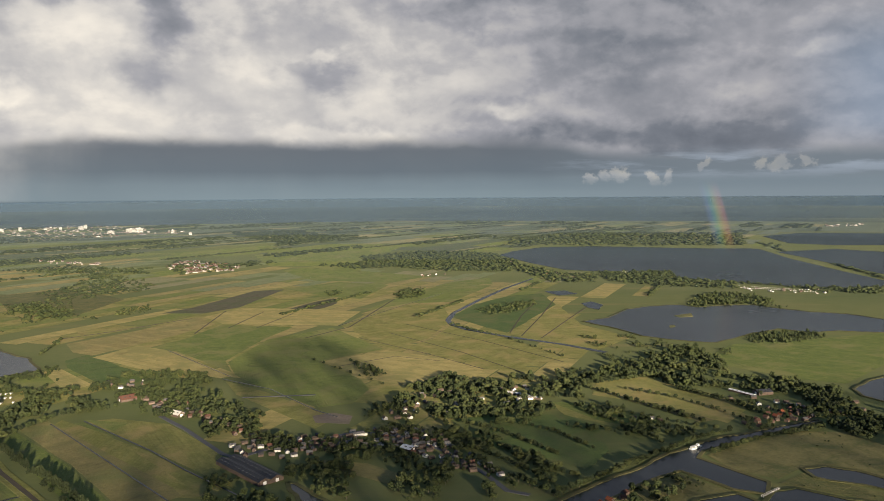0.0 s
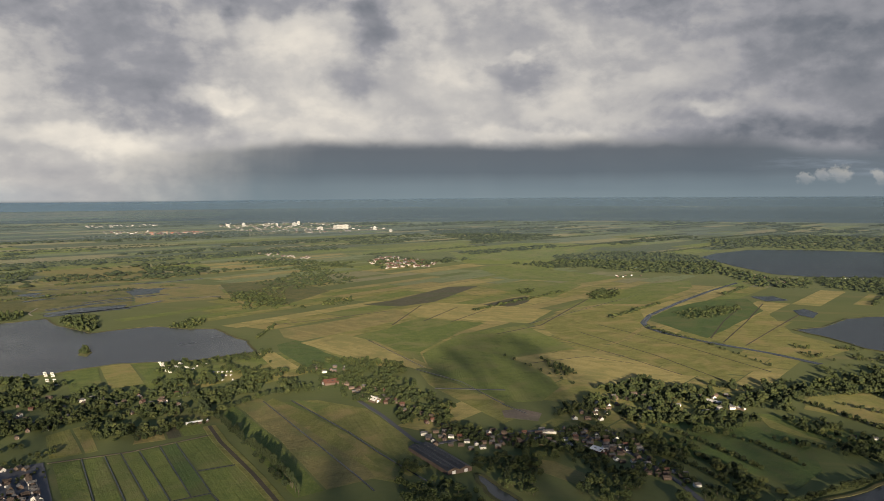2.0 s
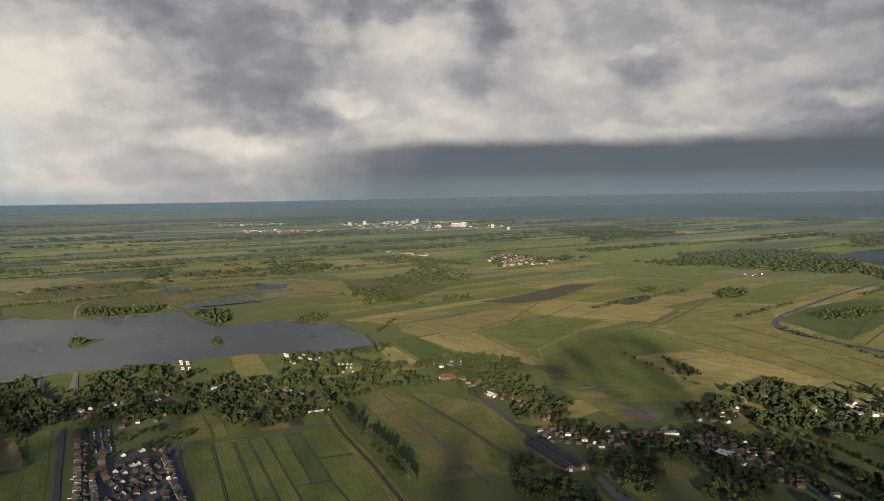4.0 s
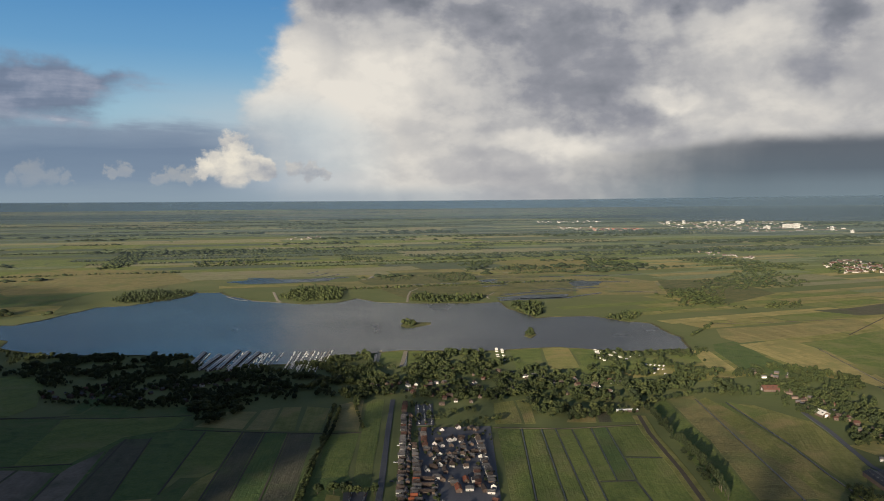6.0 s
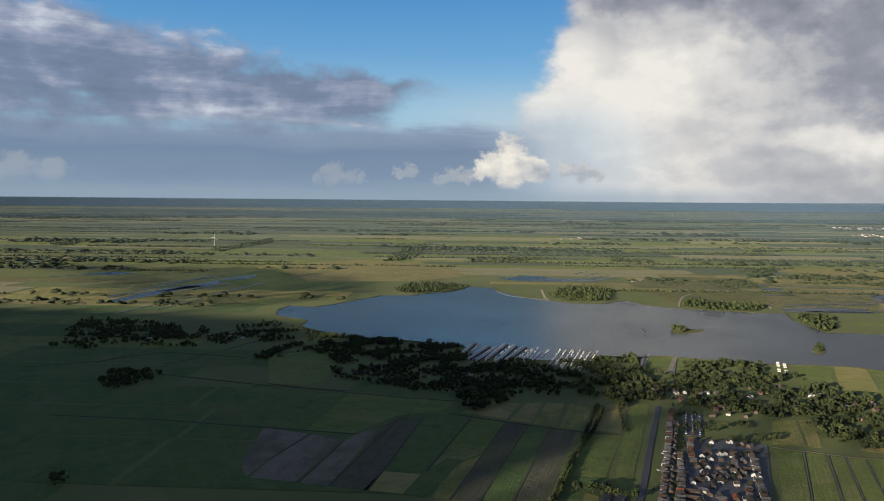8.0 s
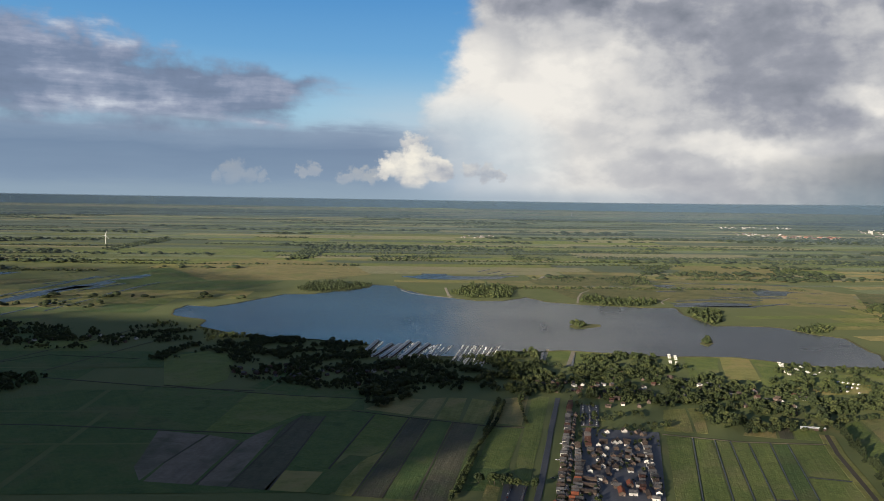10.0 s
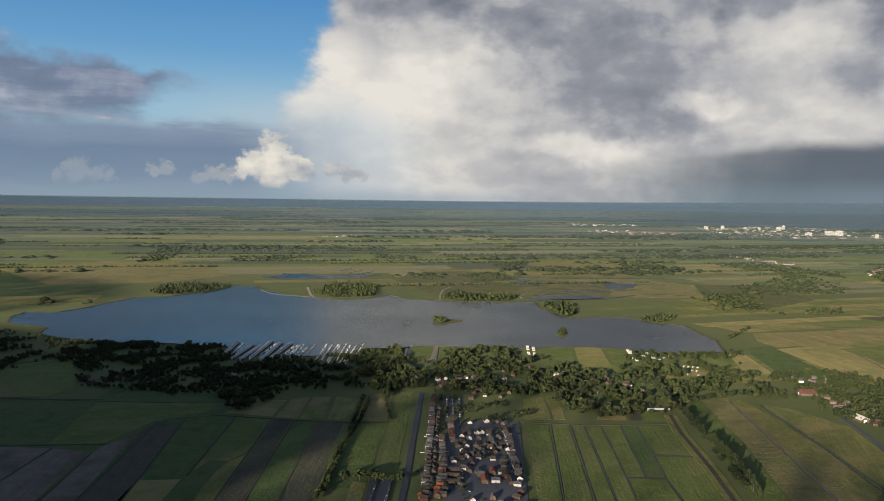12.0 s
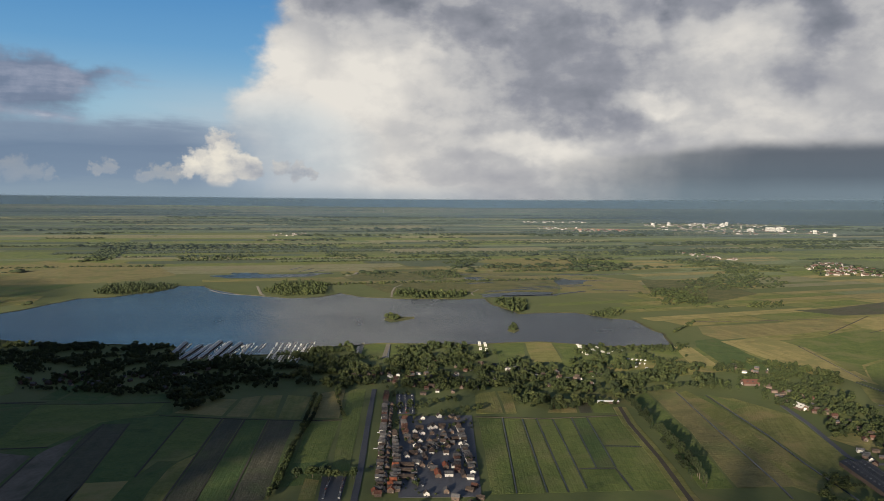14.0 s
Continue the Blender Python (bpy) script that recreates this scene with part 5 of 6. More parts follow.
def make_house(w, l, eaves, ridge, wall, tile, label, group, units=1):
    h = thing("house", label, "house", group)
    bm = bmesh.new()
    gable_body(bm, w, l, eaves, ridge)
    body = part("wall", bm, wall, h)
    bm = bmesh.new()
    gable_roof(bm, w, l, eaves, ridge)
    top = part("roof", bm, tile, h)
    for k in range(units):
        y = (k + 0.5) / units * l - l / 2
        one_box("chimney", (0.3, 1.0, y - 0.4, y + 0.4, eaves, ridge + 1.0), BRICK, top)
    n = max(1, units - 1)
    for side in (-1, 1):
        for k in range(n):
            y = (k + 0.5) / n * l - l / 2
            x = side * (w / 2)
            one_box("window", (min(x, x + side * 0.06), max(x, x + side * 0.06), y - 0.9, y + 0.9, 0.9, 2.2), GLASS, body)
    for end in (-1, 1):
        y = end * l / 2
        one_box("window", (-1.1, 1.1, min(y, y + end * 0.06), max(y, y + end * 0.06), 1.0, 2.3), GLASS, body)
    y = -l / 2
    one_box("door", (w * 0.28, w * 0.28 + 1.0, y - 0.06, y, 0, 2.1), PLANK, body)
    return h


HOUSE_KINDS = []
for dims, wall, tile, words in (
        ((8.5, 10, 4.4, 7.4), BRICK, TILE_RED, "brick house with a red tiled gable roof"),
        ((8, 11, 4.6, 7.6), BRICK, TILE_GREY, "brick house with a dark grey tiled roof"),
        ((9, 9, 4.2, 7.8), PLASTER, TILE_BROWN, "white plastered house with a brown roof"),
        ((8, 13, 4.4, 7.0), BRICK, TILE_BROWN, "long brick house with a brown tiled roof"),
        ((9.5, 11, 4.4, 7.8), BRICK, TILE_ORANGE, "brick house with a bright orange tiled roof"),
        ((9, 12, 4.6, 7.4), PLASTER, TILE_GREY, "pale plastered house with a grey roof"),
        ((6.5, 8, 2.6, 5.4), PLANK, TILE_GREY, "small timber house with a dark roof")):
    HOUSE_KINDS.append((dims, wall, tile, words))
house_masters = {}


MORE_HOUSES = []
house_count = [0]


def put_house(kind, x, y, turn, size=1.0, units=1):
    dims, wall, tile, words = HOUSE_KINDS[kind]
    house_count[0] += 1
    if house_count[0] > 298:
        MORE_HOUSES.append((kind, x, y, turn, size * 0.62))
        return
    m = pose(*lay(x, y, 0.35), 0, 0, turn)
    key = (kind, units)
    if key not in house_masters:
        w, l, e, r = dims
        if units > 1:
            l, words = units * 6.2, "terrace of " + words.replace("house", "houses").split(" ", 0)[0].replace("long ", "").replace("small ", "")
        house_masters[key] = make_house(w, l, e, r, wall, tile, words, "houses of the village", units)
        house_masters[key].matrix_basis = m @ Matrix.Scale(size * 0.62, 4)
        return
    c = copy_thing(house_masters[key], m)
    c.matrix_basis = m @ Matrix.Scale(size * 0.62, 4)


BUILT = []


def free(x, y, gap):
    if any(math.hypot(x - a, y - b) < gap for a, b in BUILT):
        return False
    BUILT.append((x, y))
    return True


def houses(poly, n, turn=0.0, kinds=(0, 1, 2, 3, 5), gap=13.0):
    xs, ys = [p[0] for p in poly], [p[1] for p in poly]
    tries = 0
    while n and tries < 3000:
        tries += 1
        x, y = random.uniform(min(xs), max(xs)), random.uniform(min(ys), max(ys))
        if inside((x, y), poly) and not wet(x, y) and free(x, y, gap):
            put_house(random.choice(kinds), x, y, turn + random.choice((0, 90, 90)) + random.uniform(-12, 12), random.uniform(0.85, 1.15))
            n -= 1


def house_line(pts, step, kinds=(0, 1, 3), across=True, units=1):
    (ax, ay), (bx, by) = pts
    d = math.hypot(bx - ax, by - ay)
    n = max(1, round(d / step))
    turn = math.degrees(math.atan2(by - ay, bx - ax)) + (0 if across else 90)
    for i in range(n):
        f = (i + 0.5) / n
        x, y = ax + (bx - ax) * f, ay + (by - ay) * f
        BUILT.append((x, y))
        put_house(random.choice(kinds), x + random.uniform(-1, 1), y + random.uniform(-1, 1), turn + random.uniform(-3, 3), random.uniform(0.92, 1.08), units)


def make_caravan():
    c = thing("caravan", "white holiday caravan on a grass pitch", "caravan", "caravans by the lake")
    bm = bmesh.new()
    box(bm, -1.4, 1.4, -3.6, 3.6, 0.5, 3.0)
    bmesh.ops.bevel(bm, geom=list(bm.edges), offset=0.3, segments=2, affect="EDGES")
    part("body", bm, PLASTER, c)
    for s in (-1, 1):
        one_box("window", (s * 1.41 - 0.02, s * 1.41 + 0.02, -2.2, 2.2, 1.5, 2.4), GLASS, c)
        one_box("wheel", (s * 1.2 - 0.15, s * 1.2 + 0.15, -0.4, 0.4, 0.0, 0.7), GLASS, c)
    one_box("awning", (1.45, 3.9, -2.6, 2.6, 2.5, 2.7), PLASTER, c)
    return c


def make_boat(long, cabin):
    b = thing("boat", "white pleasure boat moored at a jetty" if cabin else "small open white boat at a jetty", "boat", "boats in the marina")
    bm = bmesh.new()
    rings = []
    for f in (0.0, 0.35, 0.7, 0.9, 1.0):
        w = 0.16 * long * (1 - max(0, f - 0.35) ** 2 * 2.2)
        y = (f - 0.5) * long
        rings.append([bm.verts.new(p) for p in ((-w, y, 1.1), (-w * 0.7, y, 0.0), (w * 0.7, y, 0.0), (w, y, 1.1))])
    for a, c in zip(rings, rings[1:]):
        for i in range(3):
            bm.faces.new((a[i], a[i + 1], c[i + 1], c[i]))
        bm.faces.new((a[3], a[0], c[0], c[3]))
    bm.faces.new(rings[0][::-1])
    bm.faces.new(rings[-1])
    bmesh.ops.recalc_face_normals(bm, faces=bm.faces)
    part("hull", bm, WHITE, b)
    if cabin:
        bm = bmesh.new()
        box(bm, -0.11 * long, 0.11 * long, -0.3 * long, 0.18 * long, 1.1, 2.3)
        bmesh.ops.bevel(bm, geom=list(bm.edges), offset=0.2, segments=1, affect="EDGES")
        part("cabin", bm, PLASTER, b)
        one_box("window", (-0.115 * long, 0.115 * long, -0.24 * long, 0.12 * long, 1.6, 2.0), GLASS, b)
    return b


def make_car(paint, words):
    c = thing("car", words, "car", "parked cars")
    bm = bmesh.new()
    box(bm, -0.9, 0.9, -2.2, 2.2, 0.35, 0.95)
    bmesh.ops.bevel(bm, geom=list(bm.edges), offset=0.12, segments=1, affect="EDGES")
    part("body", bm, paint, c)
    bm = bmesh.new()
    box(bm, -0.75, 0.75, -1.5, 1.0, 0.95, 1.5)
    for v in bm.verts:
        if v.co.z > 1.2:
            v.co.y *= 0.75
    part("cabin", bm, GLASS, c)
    for x in (-0.8, 0.8):
        for y in (-1.35, 1.35):
            w = bmesh.new()
            bmesh.ops.create_cone(w, cap_ends=True, segments=10, radius1=0.34, radius2=0.34, depth=0.22, matrix=pose(x, y, 0.34, 0, 90, 0))
            part("wheel", w, SOIL, c)
    return c


masters = {}


def put(key, make, x, y, z, turn, size=1.0):
    m = pose(*lay(x, y, z), 0, 0, turn)
    if key not in masters:
        masters[key] = make()
        masters[key].matrix_basis = m @ Matrix.Scale(size, 4)
        return masters[key]
    c = copy_thing(masters[key], m)
    c.matrix_basis = m @ Matrix.Scale(size, 4)
    return c


PAINTS = [plain("white car paint", (0.7, 0.7, 0.7), (0.8, 0.8, 0.8), 0.3), plain("dark car paint", (0.03, 0.035, 0.05), (0.08, 0.085, 0.1), 0.3),
          plain("silver car paint", (0.35, 0.36, 0.38), (0.5, 0.5, 0.52), 0.3), plain("red car paint", (0.3, 0.03, 0.02), (0.4, 0.06, 0.04), 0.3)]
CAR_WORDS = ["white parked car", "dark parked car", "silver parked car", "small red parked car"]


def put_car(x, y, turn):
    k = random.choice((0, 0, 1, 2, 2, 3))
    put(("car", k), lambda: make_car(PAINTS[k], CAR_WORDS[k] + " on dark paving"), x, y, 0.8, turn)


def car_line(pts, step, turn_by=90.0, skip=0.2):
    (ax, ay), (bx, by) = pts
    n = max(1, int(math.hypot(bx - ax, by - ay) / step))
    turn = math.degrees(math.atan2(by - ay, bx - ax)) + turn_by
    for i in range(n):
        if random.random() > skip:
            f = (i + 0.5) / n
            put_car(ax + (bx - ax) * f, ay + (by - ay) * f, turn + random.uniform(-4, 4))


def paved(pts):
    tagged(sheet("paved_yard", pts, 0.7, ASPHALT, 0.3), "dark paved yard between houses", "yard", kind="structure")


def caravan_line(pts, step, skip=0.22):
    (ax, ay), (bx, by) = pts
    n = max(1, int(math.hypot(bx - ax, by - ay) / step))
    turn = math.degrees(math.atan2(by - ay, bx - ax))
    for i in range(n):
        if random.random() > skip:
            f = (i + 0.5) / n
            put("caravan", make_caravan, ax + (bx - ax) * f, ay + (by - ay) * f, 0.4, turn + random.uniform(-8, 8), 0.72)


def marina_line(pts, roofed=False):
    """A jetty with boats lying on both sides, or a row of covered berths."""
    (ax, ay), (bx, by) = pts
    d = math.hypot(bx - ax, by - ay)
    ux, uy = (bx - ax) / d, (by - ay) / d
    turn = math.degrees(math.atan2(by - ay, bx - ax))
    j = thing("jetty", "weathered plank jetty with mooring posts", "jetty", "jetties of the marina")
    j.matrix_basis = pose(*lay(ax, ay, 0.3), 0, 0, turn)
    n = int(d / 6)
    for i in range(n):
        one_box("deck", (i * d / n + 0.03, (i + 1) * d / n - 0.03, -0.8, 0.8, 0.5, 0.65), PLANK, j)
    for i in range(0, n + 1, 2):
        one_box("post", (i * d / n - 0.12, i * d / n + 0.12, 0.8, 1.05, -0.5, 1.5), BARK, j)
    s = 5.0
    while s < d - 4:
        side = random.choice((-1, 1))
        off = side * random.uniform(5.0, 6.0)
        x, y = ax + ux * s - uy * off, ay + uy * s + ux * off
        long = random.choice((7.0, 8.5, 10.0))
        put(("boat", long), lambda: make_boat(long, True), x, y, 0.3, turn + (90 if side < 0 else -90) + random.uniform(-4, 4))
        s += random.uniform(4.6, 6.6) if not roofed else random.uniform(7.0, 11.0)
    if roofed:
        long_barn([(ax - uy * 6.5, ay + ux * 6.5), (bx - uy * 6.5, by + ux * 6.5), 8.5], 2.6, 4.0, 1, SHEETING, "long boathouse with a pale grey sheet roof")


def long_barn(pts, eaves=4.0, ridge=7.0, spans=2, tile=None, label="long dark barn with two parallel roofs"):
    """A barn over the corners p (near left), q (far end of its long side) and its width."""
    (ax, ay), (bx, by), width = pts
    d = math.hypot(bx - ax, by - ay)
    turn = math.degrees(math.atan2(by - ay, bx - ax)) - 90
    kind = "boathouse" if "boathouse" in label else "barn"
    b = thing(kind, label, kind)
    b.matrix_basis = pose(*lay((ax + bx) / 2, (ay + by) / 2, 0.35), 0, 0, turn)
    w = width / spans
    for k in range(spans):
        x = (k - (spans - 1) / 2) * w
        bm = bmesh.new()
        gable_body(bm, w, d, eaves, ridge)
        bmesh.ops.translate(bm, verts=bm.verts, vec=(x, 0, 0))
        part("wall", bm, BRICK, b)
        bm = bmesh.new()
        gable_roof(bm, w, d, eaves, ridge, 0.2)
        bmesh.ops.translate(bm, verts=bm.verts, vec=(x, 0, 0))
        part("roof", bm, tile or STEEL, b)
        for i in range(int(d / 8)):
            y = -d / 2 + 5 + i * 8
            one_box("skylight", (x + w * 0.2, x + w * 0.3, y, y + 3, eaves + (ridge - eaves) * 0.45 + 0.3, eaves + (ridge - eaves) * 0.62 + 0.3), GLASS, b)
        for end in (-1, 1):
            one_box("door", (x - 2, x + 2, end * d / 2 - 0.08, end * d / 2 + 0.08, 0, 3.6), WHITE, b)


def tour_boat(x, y, turn):
    b = thing("tour_boat", "long white passenger boat on the canal", "boat")
    b.matrix_basis = pose(*lay(x, y, 0.3), 0, 0, turn)
    bm = bmesh.new()
    rings = []
    for f in (0.0, 0.1, 0.5, 0.85, 1.0):
        w = 2.5 * (1 - max(0, f - 0.5) ** 2 * 3.2)
        yy = (f - 0.5) * 22
        rings.append([bm.verts.new(p) for p in ((-w, yy, 1.5), (-w * 0.8, yy, -0.2), (w * 0.8, yy, -0.2), (w, yy, 1.5))])
    for a, c in zip(rings, rings[1:]):
        for i in range(3):
            bm.faces.new((a[i], a[i + 1], c[i + 1], c[i]))
        bm.faces.new((a[3], a[0], c[0], c[3]))
    bm.faces.new(rings[0][::-1])
    bm.faces.new(rings[-1])
    bmesh.ops.recalc_face_normals(bm, faces=bm.faces)
    part("hull", bm, WHITE, b)
    one_box("cabin", (-1.9, 1.9, -9, 4.5, 1.5, 3.6), WHITE, b)
    for i in range(7):
        for s in (-1, 1):
            one_box("window", (s * 1.92 - 0.03, s * 1.92 + 0.03, -8.4 + i * 1.8, -7.1 + i * 1.8, 2.2, 3.2), GLASS, b)
    one_box("wheelhouse", (-1.3, 1.3, 1.0, 4.0, 3.6, 5.2), WHITE, b)
    one_box("roof", (-2.1, 2.1, -9.2, 4.7, 3.6, 3.75), PLASTER, b)


def foot_bridge(p, q):
    (ax, ay), (bx, by) = p, q
    d = math.hypot(bx - ax, by - ay)
    b = thing("foot_bridge", "narrow pale timber foot bridge over water", "bridge")
    b.matrix_basis = pose(*lay(ax, ay, 0.4), 0, 0, math.degrees(math.atan2(by - ay, bx - ax)))
    n = int(d / 1.2)
    for i in range(n):
        one_box("plank", (i * d / n + 0.04, (i + 1) * d / n - 0.04, -1.2, 1.2, 1.0, 1.15), PLANK, b)
    for s in (-1, 1):
        one_box("rail", (0, d, s * 1.15 - 0.06, s * 1.15 + 0.06, 2.0, 2.12), WHITE, b)
        for i in range(0, n + 1, 4):
            one_box("post", (i * d / n - 0.08, i * d / n + 0.08, s * 1.15 - 0.08, s * 1.15 + 0.08, -0.6, 2.0), WHITE, b)


def wind_turbine(x, y, h):
    k = math.hypot(*lay(x, y)[:2]) / math.hypot(x, y)
    t = thing("wind_turbine", "white three-bladed wind turbine in far fields", "wind turbine")
    t.matrix_basis = pose(*lay(x, y), 0, 0, 60) @ Matrix.Scale(k, 4)
    bm = bmesh.new()
    bmesh.ops.create_cone(bm, cap_ends=True, segments=12, radius1=h * 0.03, radius2=h * 0.018, depth=h, matrix=Matrix.Translation((0, 0, h / 2)))
    part("tower", bm, WHITE, t)
    one_box("nacelle", (-h * 0.02, h * 0.02, -h * 0.05, h * 0.03, h, h * 1.04), WHITE, t)
    for i in range(3):
        bm = bmesh.new()
        bmesh.ops.create_cone(bm, cap_ends=True, segments=4, radius1=h * 0.022, radius2=h * 0.006, depth=h * 0.5, matrix=Matrix.Translation((0, 0, h * 0.26)))
        bmesh.ops.scale(bm, vec=(1, 0.35, 1), verts=bm.verts)
        bmesh.ops.transform(bm, verts=bm.verts, matrix=Matrix.Translation((0, -h * 0.06, h * 1.02)) @ Matrix.Rotation(radians(120 * i + 15), 4, "Y"))
        part("blade", bm, WHITE, t)


def radio_mast(x, y, h):
    k = math.hypot(*lay(x, y)[:2]) / math.hypot(x, y)
    t = thing("radio_mast", "slim pale mast on the far plain", "mast")
    t.matrix_basis = pose(*lay(x, y)) @ Matrix.Scale(k, 4)
    bm = bmesh.new()
    bmesh.ops.create_cone(bm, cap_ends=True, segments=8, radius1=h * 0.05, radius2=h * 0.02, depth=h, matrix=Matrix.Translation((0, 0, h / 2)))
    part("shaft", bm, WHITE, t)
    one_box("platform", (-h * 0.06, h * 0.06, -h * 0.06, h * 0.06, h * 0.7, h * 0.76), WHITE, t)


def apartment_block(x, y, w, d, h, turn, words="white apartment block in the far town"):
    k = math.hypot(*lay(x, y)[:2]) / math.hypot(x, y)
    b = thing("apartment_building", words, "building", "tall buildings of the far town")
    b.matrix_basis = pose(*lay(x, y), 0, 0, turn) @ Matrix.Scale(k, 4)
    one_box("wall", (-w / 2, w / 2, -d / 2, d / 2, -2, h), PLASTER, b)
    one_box("roof", (-w / 2 - 0.5, w / 2 + 0.5, -d / 2 - 0.5, d / 2 + 0.5, h, h + 1), TILE_GREY, b)
    one_box("lift_house", (-w / 8, w / 8, -d / 4, d / 4, h + 1, h + 4), WHITE, b)
    for i in range(max(1, int(h / 6))):
        one_box("window", (-w / 2 + 1, w / 2 - 1, -d / 2 - 0.15, -d / 2, 2 + i * 6, 4 + i * 6), GLASS, b)


def far_houses(poly, n, label, mats, size=1.0):
    """Many small houses of a far village, one mesh for each roof colour."""
    sets = {}
    xs, ys = [p[0] for p in poly], [p[1] for p in poly]
    while n:
        x, y = random.uniform(min(xs), max(xs)), random.uniform(min(ys), max(ys))
        if not inside((x, y), poly):
            continue
        n -= 1
        V, F, M = sets.setdefault(random.choice(mats), ([], [], []))
        a, w, l = random.uniform(0, 3.14), random.uniform(4, 6) * size, random.uniform(6, 14) * size
        e, r = 4 * size, 8.5 * size
        b = len(V)
        for px, py, pz in ((-w, -l, 0), (w, -l, 0), (w, l, 0), (-w, l, 0), (-w, -l, e), (w, -l, e), (w, l, e), (-w, l, e), (0, -l, r), (0, l, r)):
            V.append(lay(x + px * math.cos(a) - py * math.sin(a), y + px * math.sin(a) + py * math.cos(a), pz))
        F += [tuple(b + i for i in f) for f in ((0, 1, 5, 8, 4), (2, 3, 7, 9, 6), (1, 2, 6, 5), (3, 0, 4, 7), (5, 6, 9, 8), (7, 4, 8, 9))]
        M += [0, 0, 0, 0, 1, 1]
    for tile, (V, F, M) in sets.items():
        tagged(mesh_object("far_village", V, F, [FAR_WALL, tile], index=M), label, "houses", kind="stuff")


def more_houses():
    """The houses past those that stand alone, one mesh for each kind."""
    sets = {}
    for kind, x, y, turn, size in MORE_HOUSES:
        (w, l, e, r), wall, tile, words = HOUSE_KINDS[kind]
        V, F, M = sets.setdefault(kind, ([], [], []))
        w, l, e, r, a = w * size / 2, l * size / 2, e * size, r * size, radians(turn)
        b = len(V)
        o = 0.4 * size
        for px, py, pz in ((-w, -l, 0), (w, -l, 0), (w, l, 0), (-w, l, 0), (-w, -l, e), (w, -l, e), (w, l, e), (-w, l, e), (0, -l, r - 0.2), (0, l, r - 0.2),
                           (-w - o, -l - o, e - o), (w + o, -l - o, e - o), (w + o, l + o, e - o), (-w - o, l + o, e - o), (0, -l - o, r), (0, l + o, r)):
            V.append(lay(x + px * math.cos(a) - py * math.sin(a), y + px * math.sin(a) + py * math.cos(a), pz + 0.3))
        F += [tuple(b + i for i in f) for f in ((0, 1, 5, 8, 4), (2, 3, 7, 9, 6), (1, 2, 6, 5), (3, 0, 4, 7), (11, 12, 15, 14), (13, 10, 14, 15))]
        M += [0, 0, 0, 0, 1, 1]
    for kind, (V, F, M) in sets.items():
        _, wall, tile, words = HOUSE_KINDS[kind]
        tagged(mesh_object("village_houses", V, F, [wall, tile], index=M), "more houses like it: " + words, "houses", kind="stuff")


# ---- unseen clouds behind the viewer, placed so that their shade lies on the land ----
def shade_cloud(shade, height=650.0, lump=(55, 95), gap=75):
    """A cloud placed out of view to shade that outline of the land; a wide gap between small lumps makes it thin."""
    k = height / math.tan(radians(SUN_EL))
    ox, oy = SUN_WAY.x / math.cos(radians(SUN_EL)) * k, SUN_WAY.y / math.cos(radians(SUN_EL)) * k
    rng = np.random.default_rng(len(shade))
    V, F, n = [], [], 0
    bv, bf = ICO1
    xs, ys = [p[0] for p in shade], [p[1] for p in shade]
    for x in np.arange(min(xs), max(xs), gap):
        for y in np.arange(min(ys), max(ys), gap):
            if inside((x + 40 * noise.noise((x / 90, y / 90, 1.0)), y + 40 * noise.noise((x / 90, y / 90, 5.0))), shade):
                r = rng.uniform(*lump)
                p = np.array((x + ox + rng.uniform(-0.4, 0.4) * gap, y + oy + rng.uniform(-0.4, 0.4) * gap, height + rng.uniform(-8, 8)))
                v = bv * np.array((r, r, min(14.0, r * 0.2))) * rng.uniform(0.85, 1.15, (len(bv), 1)) + p
                V.append(v), F.append(bf + n)
                n += len(v)
    c = new("cloud", raw_mesh("cloud", np.concatenate(V), np.concatenate(F), CLOUD))
    tagged(c, "low grey drifting cloud bank", "cloud", kind="structure")


CLOUD = plain("cloud", (0.75, 0.75, 0.77), (0.88, 0.88, 0.88), 1.0, 0.01)


